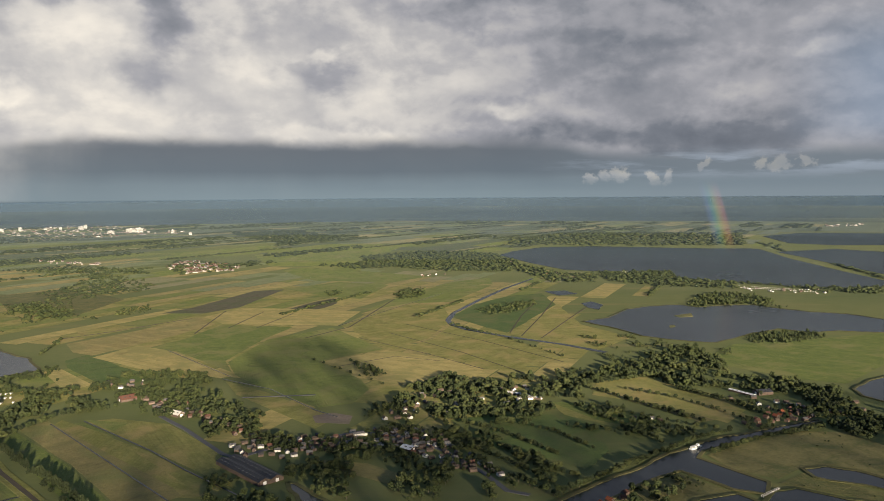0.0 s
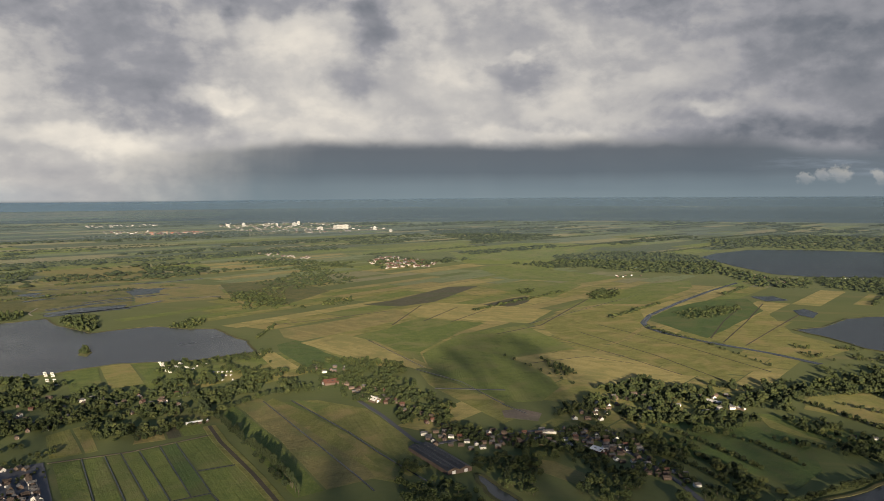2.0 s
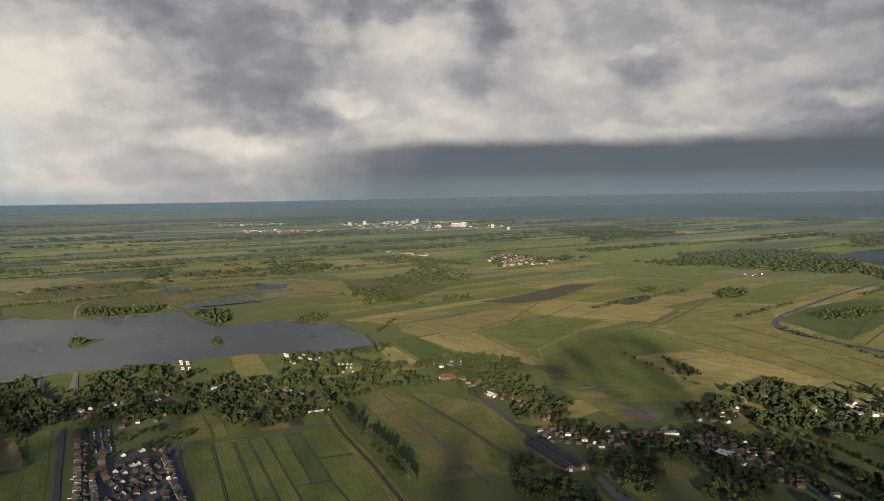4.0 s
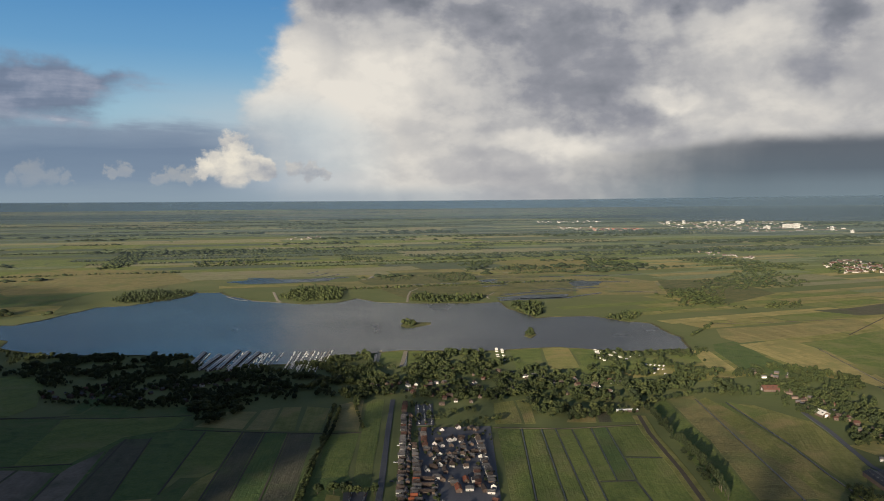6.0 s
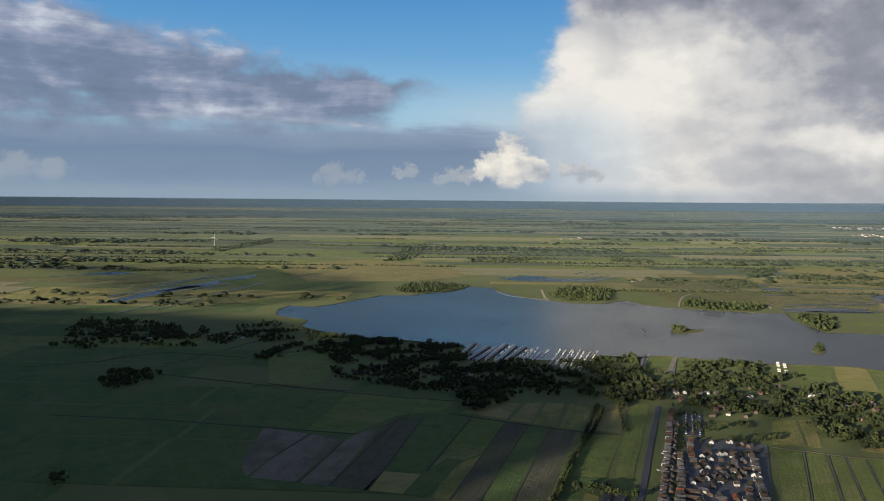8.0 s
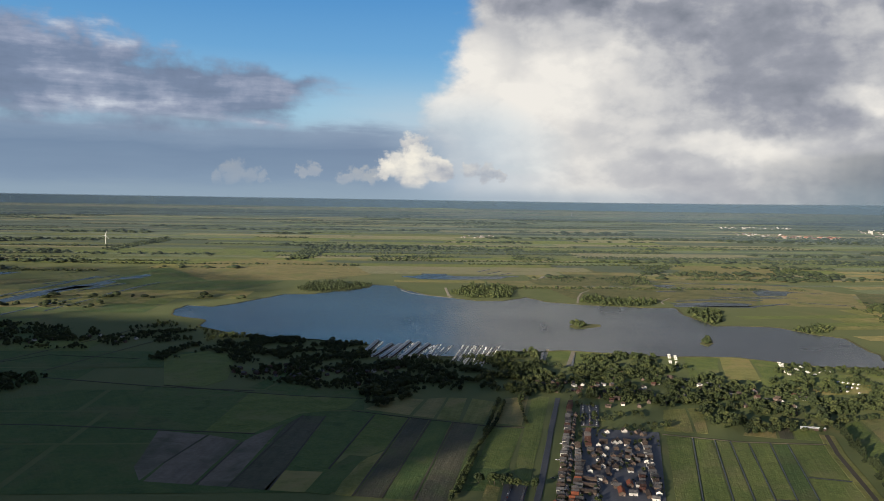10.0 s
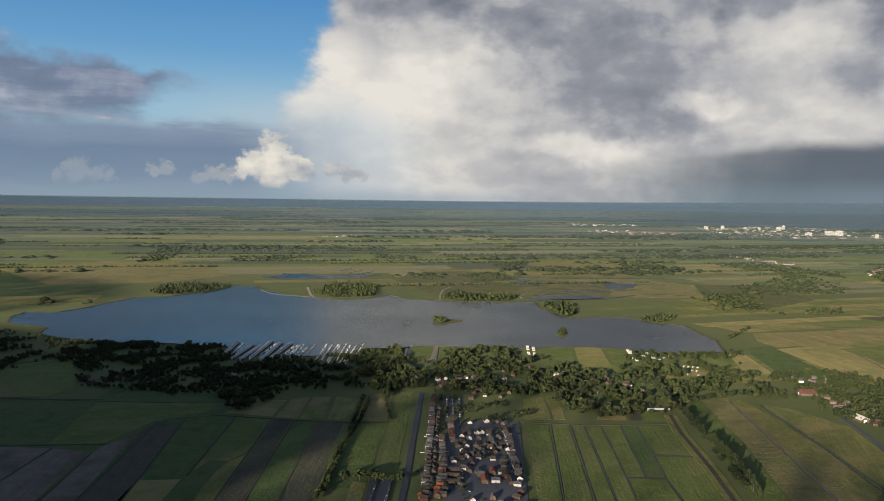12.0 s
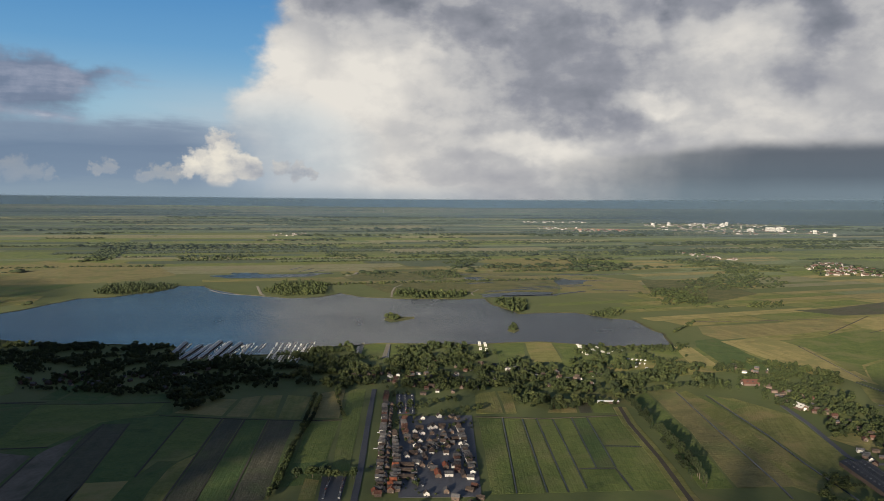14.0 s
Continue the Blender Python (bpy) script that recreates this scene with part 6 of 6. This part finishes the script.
def rainbow():
    """The foot of a rainbow in the rain: 42 degrees round the point opposite the sun."""
    eye = Vector((0, 2, 297))
    axis = -SUN_WAY
    side = axis.cross(Vector((0, 0, 1))).normalized()
    up = side.cross(axis)
    V, F = [], []
    for i in range(41):
        a = radians(-2 + i * 0.6)
        for d in (41.3, 43.1):
            q = axis * math.cos(radians(d)) + (side * math.cos(a) + up * math.sin(a)) * math.sin(radians(d))
            V.append(q * 3050.0)
    F = [(2 * i, 2 * i + 1, 2 * i + 3, 2 * i + 2) for i in range(40)]
    m = bpy.data.materials.new("rainbow")
    m.use_nodes = True
    nt = Val.tree = m.node_tree
    nt.nodes.clear()
    out, mix = nt.nodes.new("ShaderNodeOutputMaterial"), nt.nodes.new("ShaderNodeAddShader")
    em, tr = nt.nodes.new("ShaderNodeEmission"), nt.nodes.new("ShaderNodeBsdfTransparent")
    v = coord(nt)
    dot, nrm = nt.nodes.new("ShaderNodeVectorMath"), nt.nodes.new("ShaderNodeVectorMath")
    dot.operation, nrm.operation = "DOT_PRODUCT", "NORMALIZE"
    nt.links.new(v, nrm.inputs[0])
    nt.links.new(nrm.outputs[0], dot.inputs[0])
    dot.inputs[1].default_value = axis
    ang = Val(dot.outputs["Value"]).op("ARCCOSINE") * 57.2958
    f = ((ang - 41.5) / 1.4).clip()
    n = nt.nodes.new("ShaderNodeValToRGB")
    nt.links.new(f.s, n.inputs[0])
    e = n.color_ramp.elements
    stops = ((0.0, (0, 0, 0)), (0.2, (0.03, 0.06, 0.16)), (0.4, (0.03, 0.17, 0.14)), (0.55, (0.20, 0.22, 0.04)), (0.72, (0.30, 0.12, 0.03)), (0.86, (0.26, 0.05, 0.04)), (1.0, (0, 0, 0)))
    while len(e) < len(stops):
        e.new(0.5)
    for k, (p, c) in zip(e, stops):
        k.position, k.color = p, (*c, 1)
    sep = nt.nodes.new("ShaderNodeSeparateXYZ")
    nt.links.new(nrm.outputs[0], sep.inputs[0])
    z = Val(sep.outputs[2]) * 57.2958
    nt.links.new(n.outputs[0], em.inputs[0])
    nt.links.new((z.step(1.3, -0.8) * z.step(-4.0, -2.2) * 0.17).s, em.inputs[1])
    nt.links.new(em.outputs[0], mix.inputs[0])
    nt.links.new(tr.outputs[0], mix.inputs[1])
    nt.links.new(mix.outputs[0], out.inputs[0])
    ob = mesh_object("rainbow", V, F, m)
    ob.location = eye
    tagged(ob, "faint foot of a rainbow in far rain", "rainbow", kind="structure")


rainbow()


def haze_rain_veil(r, az0, az1, thin, tint, soft):
    """A thin tinted sheet, added as far haze and rain, letting most light through."""
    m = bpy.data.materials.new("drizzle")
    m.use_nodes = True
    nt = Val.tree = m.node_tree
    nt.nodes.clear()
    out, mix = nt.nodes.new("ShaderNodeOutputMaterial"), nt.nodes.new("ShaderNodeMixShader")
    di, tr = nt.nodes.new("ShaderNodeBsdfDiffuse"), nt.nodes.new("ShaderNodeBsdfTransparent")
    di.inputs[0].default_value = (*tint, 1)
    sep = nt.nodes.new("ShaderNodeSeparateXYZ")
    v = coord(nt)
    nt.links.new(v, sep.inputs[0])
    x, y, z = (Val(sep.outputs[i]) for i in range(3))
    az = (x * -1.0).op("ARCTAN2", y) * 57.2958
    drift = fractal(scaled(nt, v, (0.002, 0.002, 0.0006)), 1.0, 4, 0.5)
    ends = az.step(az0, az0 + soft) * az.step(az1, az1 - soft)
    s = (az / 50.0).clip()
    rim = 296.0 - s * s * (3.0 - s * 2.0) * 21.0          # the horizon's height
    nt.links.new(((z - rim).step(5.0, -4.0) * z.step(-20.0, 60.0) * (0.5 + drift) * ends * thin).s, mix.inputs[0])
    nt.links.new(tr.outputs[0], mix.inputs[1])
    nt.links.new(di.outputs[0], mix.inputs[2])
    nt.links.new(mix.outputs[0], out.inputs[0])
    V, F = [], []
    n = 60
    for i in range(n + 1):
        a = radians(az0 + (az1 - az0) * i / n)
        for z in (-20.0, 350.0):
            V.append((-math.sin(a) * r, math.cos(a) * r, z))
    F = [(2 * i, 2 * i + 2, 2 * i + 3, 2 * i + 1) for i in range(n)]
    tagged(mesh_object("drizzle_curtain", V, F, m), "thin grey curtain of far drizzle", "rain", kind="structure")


# five sheets of added haze at growing distances, then one for the rain
haze_rain_veil(2450.0, -48.0, 118.0, 0.045, (0.060, 0.084, 0.110), 4.0)
haze_rain_veil(3350.0, -48.0, 118.0, 0.10, (0.058, 0.082, 0.105), 4.0)
haze_rain_veil(4000.0, -48.0, 118.0, 0.20, (0.052, 0.076, 0.104), 4.0)
haze_rain_veil(4380.0, -48.0, 118.0, 0.40, (0.040, 0.066, 0.104), 4.0)
haze_rain_veil(4620.0, -48.0, 118.0, 0.92, (0.034, 0.060, 0.102), 4.0)
haze_rain_veil(4300.0, -34.0, 40.0, 0.72, (0.036, 0.055, 0.082), 16.0)

# the village beside the long road
house_line([(-515, 466), (-799, 725)], 11, (1, 0, 1, 3, 1, 5, 2), True)
house_line([(-519, 477), (-750, 691)], 15, (1, 3, 1, 6, 1), False)
house_line([(-519, 486), (-606, 573)], 9, (4, 1, 3), True)
house_line([(-530, 467), (-524, 477)], 10.5, (4,), True)
house_line([(-522, 483), (-515, 488)], 10.5, (4,), True)
house_line([(-584, 557), (-577, 567)], 14, (5,), True, 3)
house_line([(-574, 566), (-559, 583)], 20, (3,), True, 4)
house_line([(-527, 536), (-511, 557)], 20, (4,), True, 4)
house_line([(-507, 557), (-495, 571)], 20, (3,), True, 4)
house_line([(-528, 511), (-567, 550)], 20, (3,), True, 4)
house_line([(-536, 563), (-527, 575)], 15, (4,), True, 3)
house_line([(-672, 668), (-668, 674)], 8.5, (2,), True)
house_line([(-666, 687), (-661, 697)], 8.5, (2,), True)
house_line([(-638, 647), (-631, 659)], 8.5, (2, 5), True)
house_line([(-655, 700), (-636, 703)], 9, (5, 1), True)
house_line([(-626, 685), (-573, 641)], 9, (5, 1, 2), True)
house_line([(-560, 626), (-506, 582)], 9, (1, 5, 2), True)
house_line([(-690, 658), (-639, 613)], 9, (1, 0), True)
house_line([(-615, 593), (-588, 636)], 10.5, (1, 5, 1, 2), True)
house_line([(-629, 623), (-603, 661)], 10.5, (1, 5, 1), True)
house_line([(-492, 500), (-487, 506)], 9, (2,), True)
house_line([(-486, 516), (-478, 524)], 10.5, (1,), True)
house_line([(-469, 534), (-474, 554)], 10.5, (0, 3), True)
houses([(-501, 482), (-454, 535), (-386, 485), (-445, 419)], 14, 40.0, (0, 1, 3, 2), 15.0)
houses([(-793, 783), (-735, 851), (-713, 826), (-757, 755)], 8, 40.0, (0, 2, 3), 12.0)
paved([(-786, 731), (-770, 750), (-694, 681), (-709, 664)])
paved([(-593, 463), (-578, 481), (-533, 438), (-546, 423)])
paved([(-700, 659), (-641, 727), (-453, 536), (-503, 480)])
houses([(-662, 636), (-621, 699), (-486, 562), (-527, 512)], 34, 45.0, (1, 5, 1, 2, 5, 3, 6), 8.0)
road([(-512, 511), (-609, 600), (-685, 676)], 4)
road([(-497, 541), (-570, 614), (-640, 690)], 4)
road([(-596, 568), (-566, 608)], 4)
car_line([(-584, 465), (-547, 429)], 2.8, 90.0, 0.15)
car_line([(-575, 475), (-538, 440)], 2.8, 90.0, 0.15)
car_line([(-778, 730), (-710, 670)], 3.2, 90.0, 0.2)
car_line([(-773, 736), (-705, 676)], 4, 90.0, 0.4)
car_line([(-767, 743), (-700, 682)], 4, 90.0, 0.3)
car_line([(-558, 553), (-521, 518)], 5, 90.0, 0.2)
car_line([(-511, 513), (-489, 541)], 6, 0.0, 0.4)
wood([(312, 889), (389, 938), (452, 969), (506, 964), (523, 908), (475, 832), (432, 857), (358, 817)], 26, 3)
wood([(156, 746), (213, 795), (254, 822), (273, 797), (257, 766)], 15, 5)
wood([(352, 796), (415, 787), (439, 760), (434, 752), (395, 772)], 16, 3)
wood([(429, 1162), (510, 1097), (479, 1013), (391, 978), (393, 1042)], 11, 7)
car_line([(-551, 484), (-754, 685)], 28, 0.0, 0.5)
house_line([(-654, 611), (-512, 486)], 12, (1, 5, 1, 2), True)
house_line([(-552, 550), (-541, 565)], 9, (1, 3), True)
house_line([(-546, 601), (-510, 565)], 9, (1, 0), True)
house_line([(-595, 586), (-573, 620)], 10, (1, 1, 3), True)

# houses among the trees
houses([(-842, 732), (-761, 833), (-715, 891), (-770, 970), (-846, 976), (-936, 934), (-934, 763)], 20)
houses([(-705, 904), (-580, 956), (-675, 1059), (-751, 975)], 12)
houses([(-1235, 382), (-1201, 489), (-1128, 486), (-1168, 378)], 9, 20.0, (0, 1, 3))
houses([(-1131, 514), (-962, 637), (-1093, 627), (-1150, 588)], 10)
houses([(-1668, -19), (-1519, 265), (-1544, 366), (-1627, 250), (-1716, 29)], 14, 10.0, (1, 3, 5))
houses([(-450, 1165), (-387, 1131), (-311, 1042), (-165, 910), (-192, 910), (-271, 978), (-383, 1071)], 14, 30.0, (0, 3, 1))
houses([(-260, 912), (-197, 932), (-143, 942), (-113, 919), (-173, 880), (-225, 881)], 14, 20.0, (0, 1, 3, 5))
houses([(-155, 931), (-108, 1000), (-34, 998), (9, 928), (46, 848), (-4, 858), (-59, 929), (-113, 919)], 30, 20.0, (0, 1, 3, 5, 2))
houses([(-81, 1038), (-56, 1156), (4, 1207), (-5, 1123), (-43, 1037)], 14, 25.0, (1, 3, 2))
houses([(396, 1010), (429, 1046), (488, 1082), (494, 1062), (435, 1014), (401, 985)], 14, 30.0, (0, 0, 4, 3), 11.0)
houses([(444, 1113), (508, 1128), (507, 1091), (445, 1074)], 6)
houses([(83, 1205), (153, 1203), (166, 1168), (110, 1121)], 7, 25.0, (2, 5, 1))
houses([(137, 765), (177, 792), (188, 764), (149, 736)], 4, 25.0, (0, 4))
houses([(-557, 1277), (-496, 1288), (-478, 1218), (-524, 1219)], 8, 25.0, (1, 1, 5))
houses([(244, 1059), (298, 1030), (271, 1012)], 4)
houses([(423, 1146), (463, 1161), (464, 1142), (423, 1123)], 2)
houses([(308, 3685), (472, 3021), (585, 2928), (440, 2815), (316, 3221)], 14, 25.0, (0, 3, 3), 25.0)
houses([(969, 2540), (1192, 2466), (1283, 2403), (1144, 2367), (969, 2447)], 16, 25.0, (2, 5, 3), 18.0)
houses([(-98, 3010), (12, 3071), (11, 3004), (-86, 2966)], 6, 25.0, (0, 3, 2), 20.0)
houses([(589, 1193), (606, 1094), (560, 1038), (541, 1111)], 5, 25.0, (1, 3), 16.0)
houses([(-266, 933), (-189, 965), (-107, 995), (-19, 986), (47, 876), (68, 813), (21, 840), (-59, 918), (-152, 910), (-225, 881)], 75, 20.0, (0, 1, 3, 1, 5, 3), 9.0)
houses([(-474, 1183), (-379, 1131), (-273, 1015), (-165, 910), (-208, 921), (-304, 1016), (-404, 1086)], 26, 30.0, (0, 3, 1, 1), 10.0)
houses([(-842, 732), (-756, 828), (-715, 891), (-613, 966), (-664, 1042), (-783, 986), (-854, 930), (-919, 751)], 46, 30.0, (1, 3, 0, 1, 5), 10.0)
houses([(-1223, 379), (-1165, 502), (-1101, 583), (-986, 653), (-972, 569), (-1060, 458)], 26, 20.0, (1, 3, 1, 6), 10.0)
houses([(-81, 1038), (-56, 1156), (4, 1207), (86, 1242), (153, 1203), (92, 1106), (-5, 1050)], 24, 25.0, (1, 3, 1, 5), 11.0)
houses([(411, 1028), (507, 1091), (552, 1052), (484, 1008), (417, 989)], 12, 30.0, (0, 3, 1), 10.0)
more_houses()

# barns and sheds
long_barn([(-246, 875), (-182, 806), 30])
long_barn([(473, 1165), (497, 1171), 16], 4.0, 7.0, 1, None, "grey steel farm shed beside the lane")
long_barn([(443, 1190), (466, 1151), 7], 2.2, 3.4, 1, WHITE, "long low white shed beside a meadow")
long_barn([(-481, 1143), (-464, 1159), 16], 3.0, 8.0, 1, TILE_RED, "farmhouse barn with a broad red roof")
long_barn([(-376, 1071), (-361, 1060), 12], 3.0, 7.0, 1, PLASTER, "pale farm shed beside the lane")
long_barn([(-567, 894), (-549, 916), 6], 2.6, 3.6, 1, WHITE, "long low white shed under tall trees")
long_barn([(98, 1177), (146, 1142), 10], 3.0, 4.5, 1, PLASTER, "pale low farm shed among trees")
long_barn([(-48, 918), (-35, 908), 14], 3.0, 5.5, 1, WHITE, "white shed at the village edge")

# camp sites and marina
caravan_line([(-834, 1230), (-771, 1161)], 7)
caravan_line([(-823, 1227), (-762, 1156)], 7)
caravan_line([(-793, 1213), (-755, 1180)], 7)
caravan_line([(-801, 1238), (-755, 1197)], 7)
caravan_line([(-748, 1197), (-733, 1194)], 7)
caravan_line([(-753, 1215), (-744, 1226)], 7)
caravan_line([(-757, 1243), (-739, 1233)], 7)
caravan_line([(-698, 1177), (-665, 1191)], 7)
caravan_line([(-678, 1153), (-652, 1166)], 7)
caravan_line([(-662, 1126), (-632, 1138)], 7)
caravan_line([(-699, 1162), (-669, 1130)], 7)
caravan_line([(-988, 1125), (-883, 1017)], 14, 0.35)
caravan_line([(-973, 1124), (-883, 1033)], 14, 0.35)
caravan_line([(643, 3056), (809, 3141)], 14)
caravan_line([(666, 3010), (802, 3070)], 14)
caravan_line([(963, 2524), (1040, 2489)], 14)
caravan_line([(1051, 2473), (1164, 2409)], 14)
wood([(1007, 2748), (1205, 2701), (1545, 2720), (1334, 2346), (1181, 2410), (1123, 2600), (987, 2641)], 17, 9, None, -0.3)
wood([(629, 3156), (925, 3403), (1118, 3390), (1184, 3172), (1013, 2711), (791, 2760), (605, 2827)], 18, 8, None, -0.2)
caravan_line([(968, 2591), (1178, 2439)], 8, 0.2)
caravan_line([(969, 2542), (1157, 2397)], 8, 0.2)
caravan_line([(655, 3059), (797, 3097)], 8, 0.1)
marina_line([(-1239, 636), (-1327, 706)], True)
marina_line([(-1198, 630), (-1285, 714)], True)
marina_line([(-1180, 636), (-1273, 726)], True)
marina_line([(-1181, 655), (-1296, 759)], True)
marina_line([(-1157, 662), (-1273, 766)], True)
marina_line([(-1162, 685), (-1255, 777)], True)
marina_line([(-1143, 693), (-1244, 776)], False)
marina_line([(-1151, 709), (-1250, 789)], False)
marina_line([(-1152, 730), (-1231, 802)], False)
marina_line([(-1100, 730), (-1218, 832)], False)
marina_line([(-1093, 736), (-1209, 838)], False)
marina_line([(-1072, 738), (-1206, 856)], False)
marina_line([(-1054, 747), (-1181, 859)], False)
marina_line([(-1058, 758), (-1184, 879)], False)
wood([(-1288, 3570), (-1226, 3813), (-896, 3489), (-877, 3242), (-1038, 3091)], 38, 9)

# single things
tour_boat(301, 912, -55)
foot_bridge((317, 759), (343, 780))
wind_turbine(-4699, 716, 50)
radio_mast(-11946, 10471, 70)

# the far town and villages
far_houses([(-5067, 8653), (-4960, 9879), (-4518, 10042), (-2363, 7321), (-2374, 6728), (-2811, 6257), (-3732, 6705)], 240, "white and red houses of a far town", [TILE_RED, TILE_BROWN, TILE_GREY, PLASTER], 1.2)
far_houses([(-4475, 6371), (-3986, 6591), (-3673, 6126), (-4050, 5811)], 80, "red-roofed far houses", [TILE_RED, TILE_ORANGE], 1.0)
far_houses([(-6372, 7867), (-5836, 8630), (-5408, 7998), (-5854, 7336)], 34, "low white far sheds", [TILE_GREY, PLASTER], 1.2)
far_houses([(-1288, 3570), (-1226, 3813), (-896, 3489), (-877, 3242), (-1038, 3091)], 95, "red and white houses of a far village", [TILE_RED, TILE_BROWN, TILE_GREY, TILE_RED], 1.0)
far_houses([(-5134, 3340), (-5081, 3723), (-4691, 3483), (-4823, 3179)], 24, "pale houses of a far hamlet", [TILE_BROWN, TILE_GREY, PLASTER], 0.8)
far_houses([(-2138, 3982), (-1841, 3813), (-1614, 3739), (-1574, 3580), (-1947, 3755)], 26, "scattered far houses among trees", [TILE_BROWN, TILE_RED], 0.8)
far_houses([(3927, 8023), (4459, 8279), (4141, 7666), (3686, 7441)], 24, "white far houses by the lake", [PLASTER, TILE_BROWN], 1.2)
far_houses([(-4982, 6447), (-4555, 6717), (-4064, 5910), (-4387, 5764)], 30, "red far houses at the town's edge", [TILE_RED, PLASTER], 1.0)
apartment_block(-4309, 7979, 34, 20, 38, 20)
apartment_block(-3790, 8194, 50, 24, 34, 20)
apartment_block(-3926, 8600, 34, 20, 40, 20)
apartment_block(-2944, 7390, 90, 24, 34, 20)
apartment_block(-2874, 7421, 60, 20, 40, 20)
apartment_block(-2459, 7122, 30, 20, 30, 20)
apartment_block(-2159, 6693, 26, 20, 20, 20)
apartment_block(-4466, 7913, 40, 20, 26, 20)
apartment_block(-3968, 8121, 26, 20, 30, 20)
apartment_block(-3046, 7176, 60, 20, 24, 20)

# garden trees between the houses
wood([(-517, 463), (-665, 599), (-794, 731), (-771, 758), (-628, 712), (-453, 537)], 11, 5.5)
wood([(-794, 731), (-702, 815), (-645, 750), (-685, 676)], 11, 9)

# cloud shade: one dense bank, then thin unseen ones added to dim the land
shade_cloud([(-600, 330), (-800, 530), (-935, 690), (-1150, 730), (-1400, 600), (-1650, 430), (-2000, 150), (-2300, -300), (-1500, -900), (-500, -500), (-330, 60)])
shade_cloud([(-330, 930), (-150, 1000), (90, 900), (140, 760), (0, 560), (-300, 560), (-330, 760), (-350, 850)], 650.0, (15, 18), 40)
shade_cloud([(-382, 1296), (-375, 1566), (-266, 1705), (-162, 1510), (-66, 1188), (-16, 1027), (-54, 1004), (-158, 1040), (-261, 1100)], 650.0, (16, 20), 40)
shade_cloud([(-300, 250), (-330, 60), (-560, 360), (-860, 600), (-1250, 580), (-1500, 420), (-1400, 700), (-1050, 900), (-790, 760), (-640, 690), (-470, 540)], 640.0, (18, 22), 40)
shade_cloud([(-1050, 900), (-640, 1000), (-250, 1020), (-150, 900), (-220, 600), (-300, 250), (-470, 540), (-640, 690), (-790, 760)], 660.0, (14, 16.5), 40)
shade_cloud([(-230, 1020), (100, 1060), (420, 1180), (800, 1250), (1000, 900), (900, 500), (0, 300), (-240, 500), (-150, 900)], 660.0, (16, 19.5), 40)

shade_cloud([(-3033, 652), (-2838, 871), (-2445, 892), (-2145, 827), (-2110, 669), (-2071, 539), (-2009, 384), (-2109, 250), (-2372, 44), (-3345, 36)], 655.0, (17, 20), 40)


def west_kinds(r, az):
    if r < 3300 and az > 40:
        return (OLIVE, TANBROWN, OLIVE, HAZE_OLIVE, ROUGH)
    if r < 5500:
        return (HAZE_GREEN, HAZE_DARK, GREEN, HAZE_OLIVE, HAZE_DARK, GREEN)
    return (HAZE_GREEN, HAZE_DARK, HAZE_DARK, HAZED_LAND, HAZE_OLIVE)


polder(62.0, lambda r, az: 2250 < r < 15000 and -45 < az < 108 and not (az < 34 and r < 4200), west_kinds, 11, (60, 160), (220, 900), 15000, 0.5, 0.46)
polder(64.0, lambda r, az: 15000 <= r < 42000 and -48 < az < 112, lambda r, az: (HAZE_GREEN, HAZE_DARK, HAZE_DARK, HAZE_OLIVE), 21, (500, 1500), (1500, 5000), 42000, 9.0, 0.5)
polder(68.0, lambda r, az: (1400 if az > 12 else 1050) < r < 4200 and -40 < az < 33.9, lambda r, az: (OLIVE, PALE, OLIVE, TAN, OLIVE, GREEN) if r < 2700 else (HAZE_OLIVE, HAZE_GREEN, HAZE_GREEN, GREEN, TAN), 4, (35, 90), (150, 520), 4400, 0.3, 0.07)
polder(62.0, lambda r, az: 450 < r < 2250 and 62 < az < 115, lambda r, az: (DARKGREEN, DARKGREEN, GREEN), 6, (60, 160), (200, 500), 2600, 0.3, 0.0)

plant_trees()
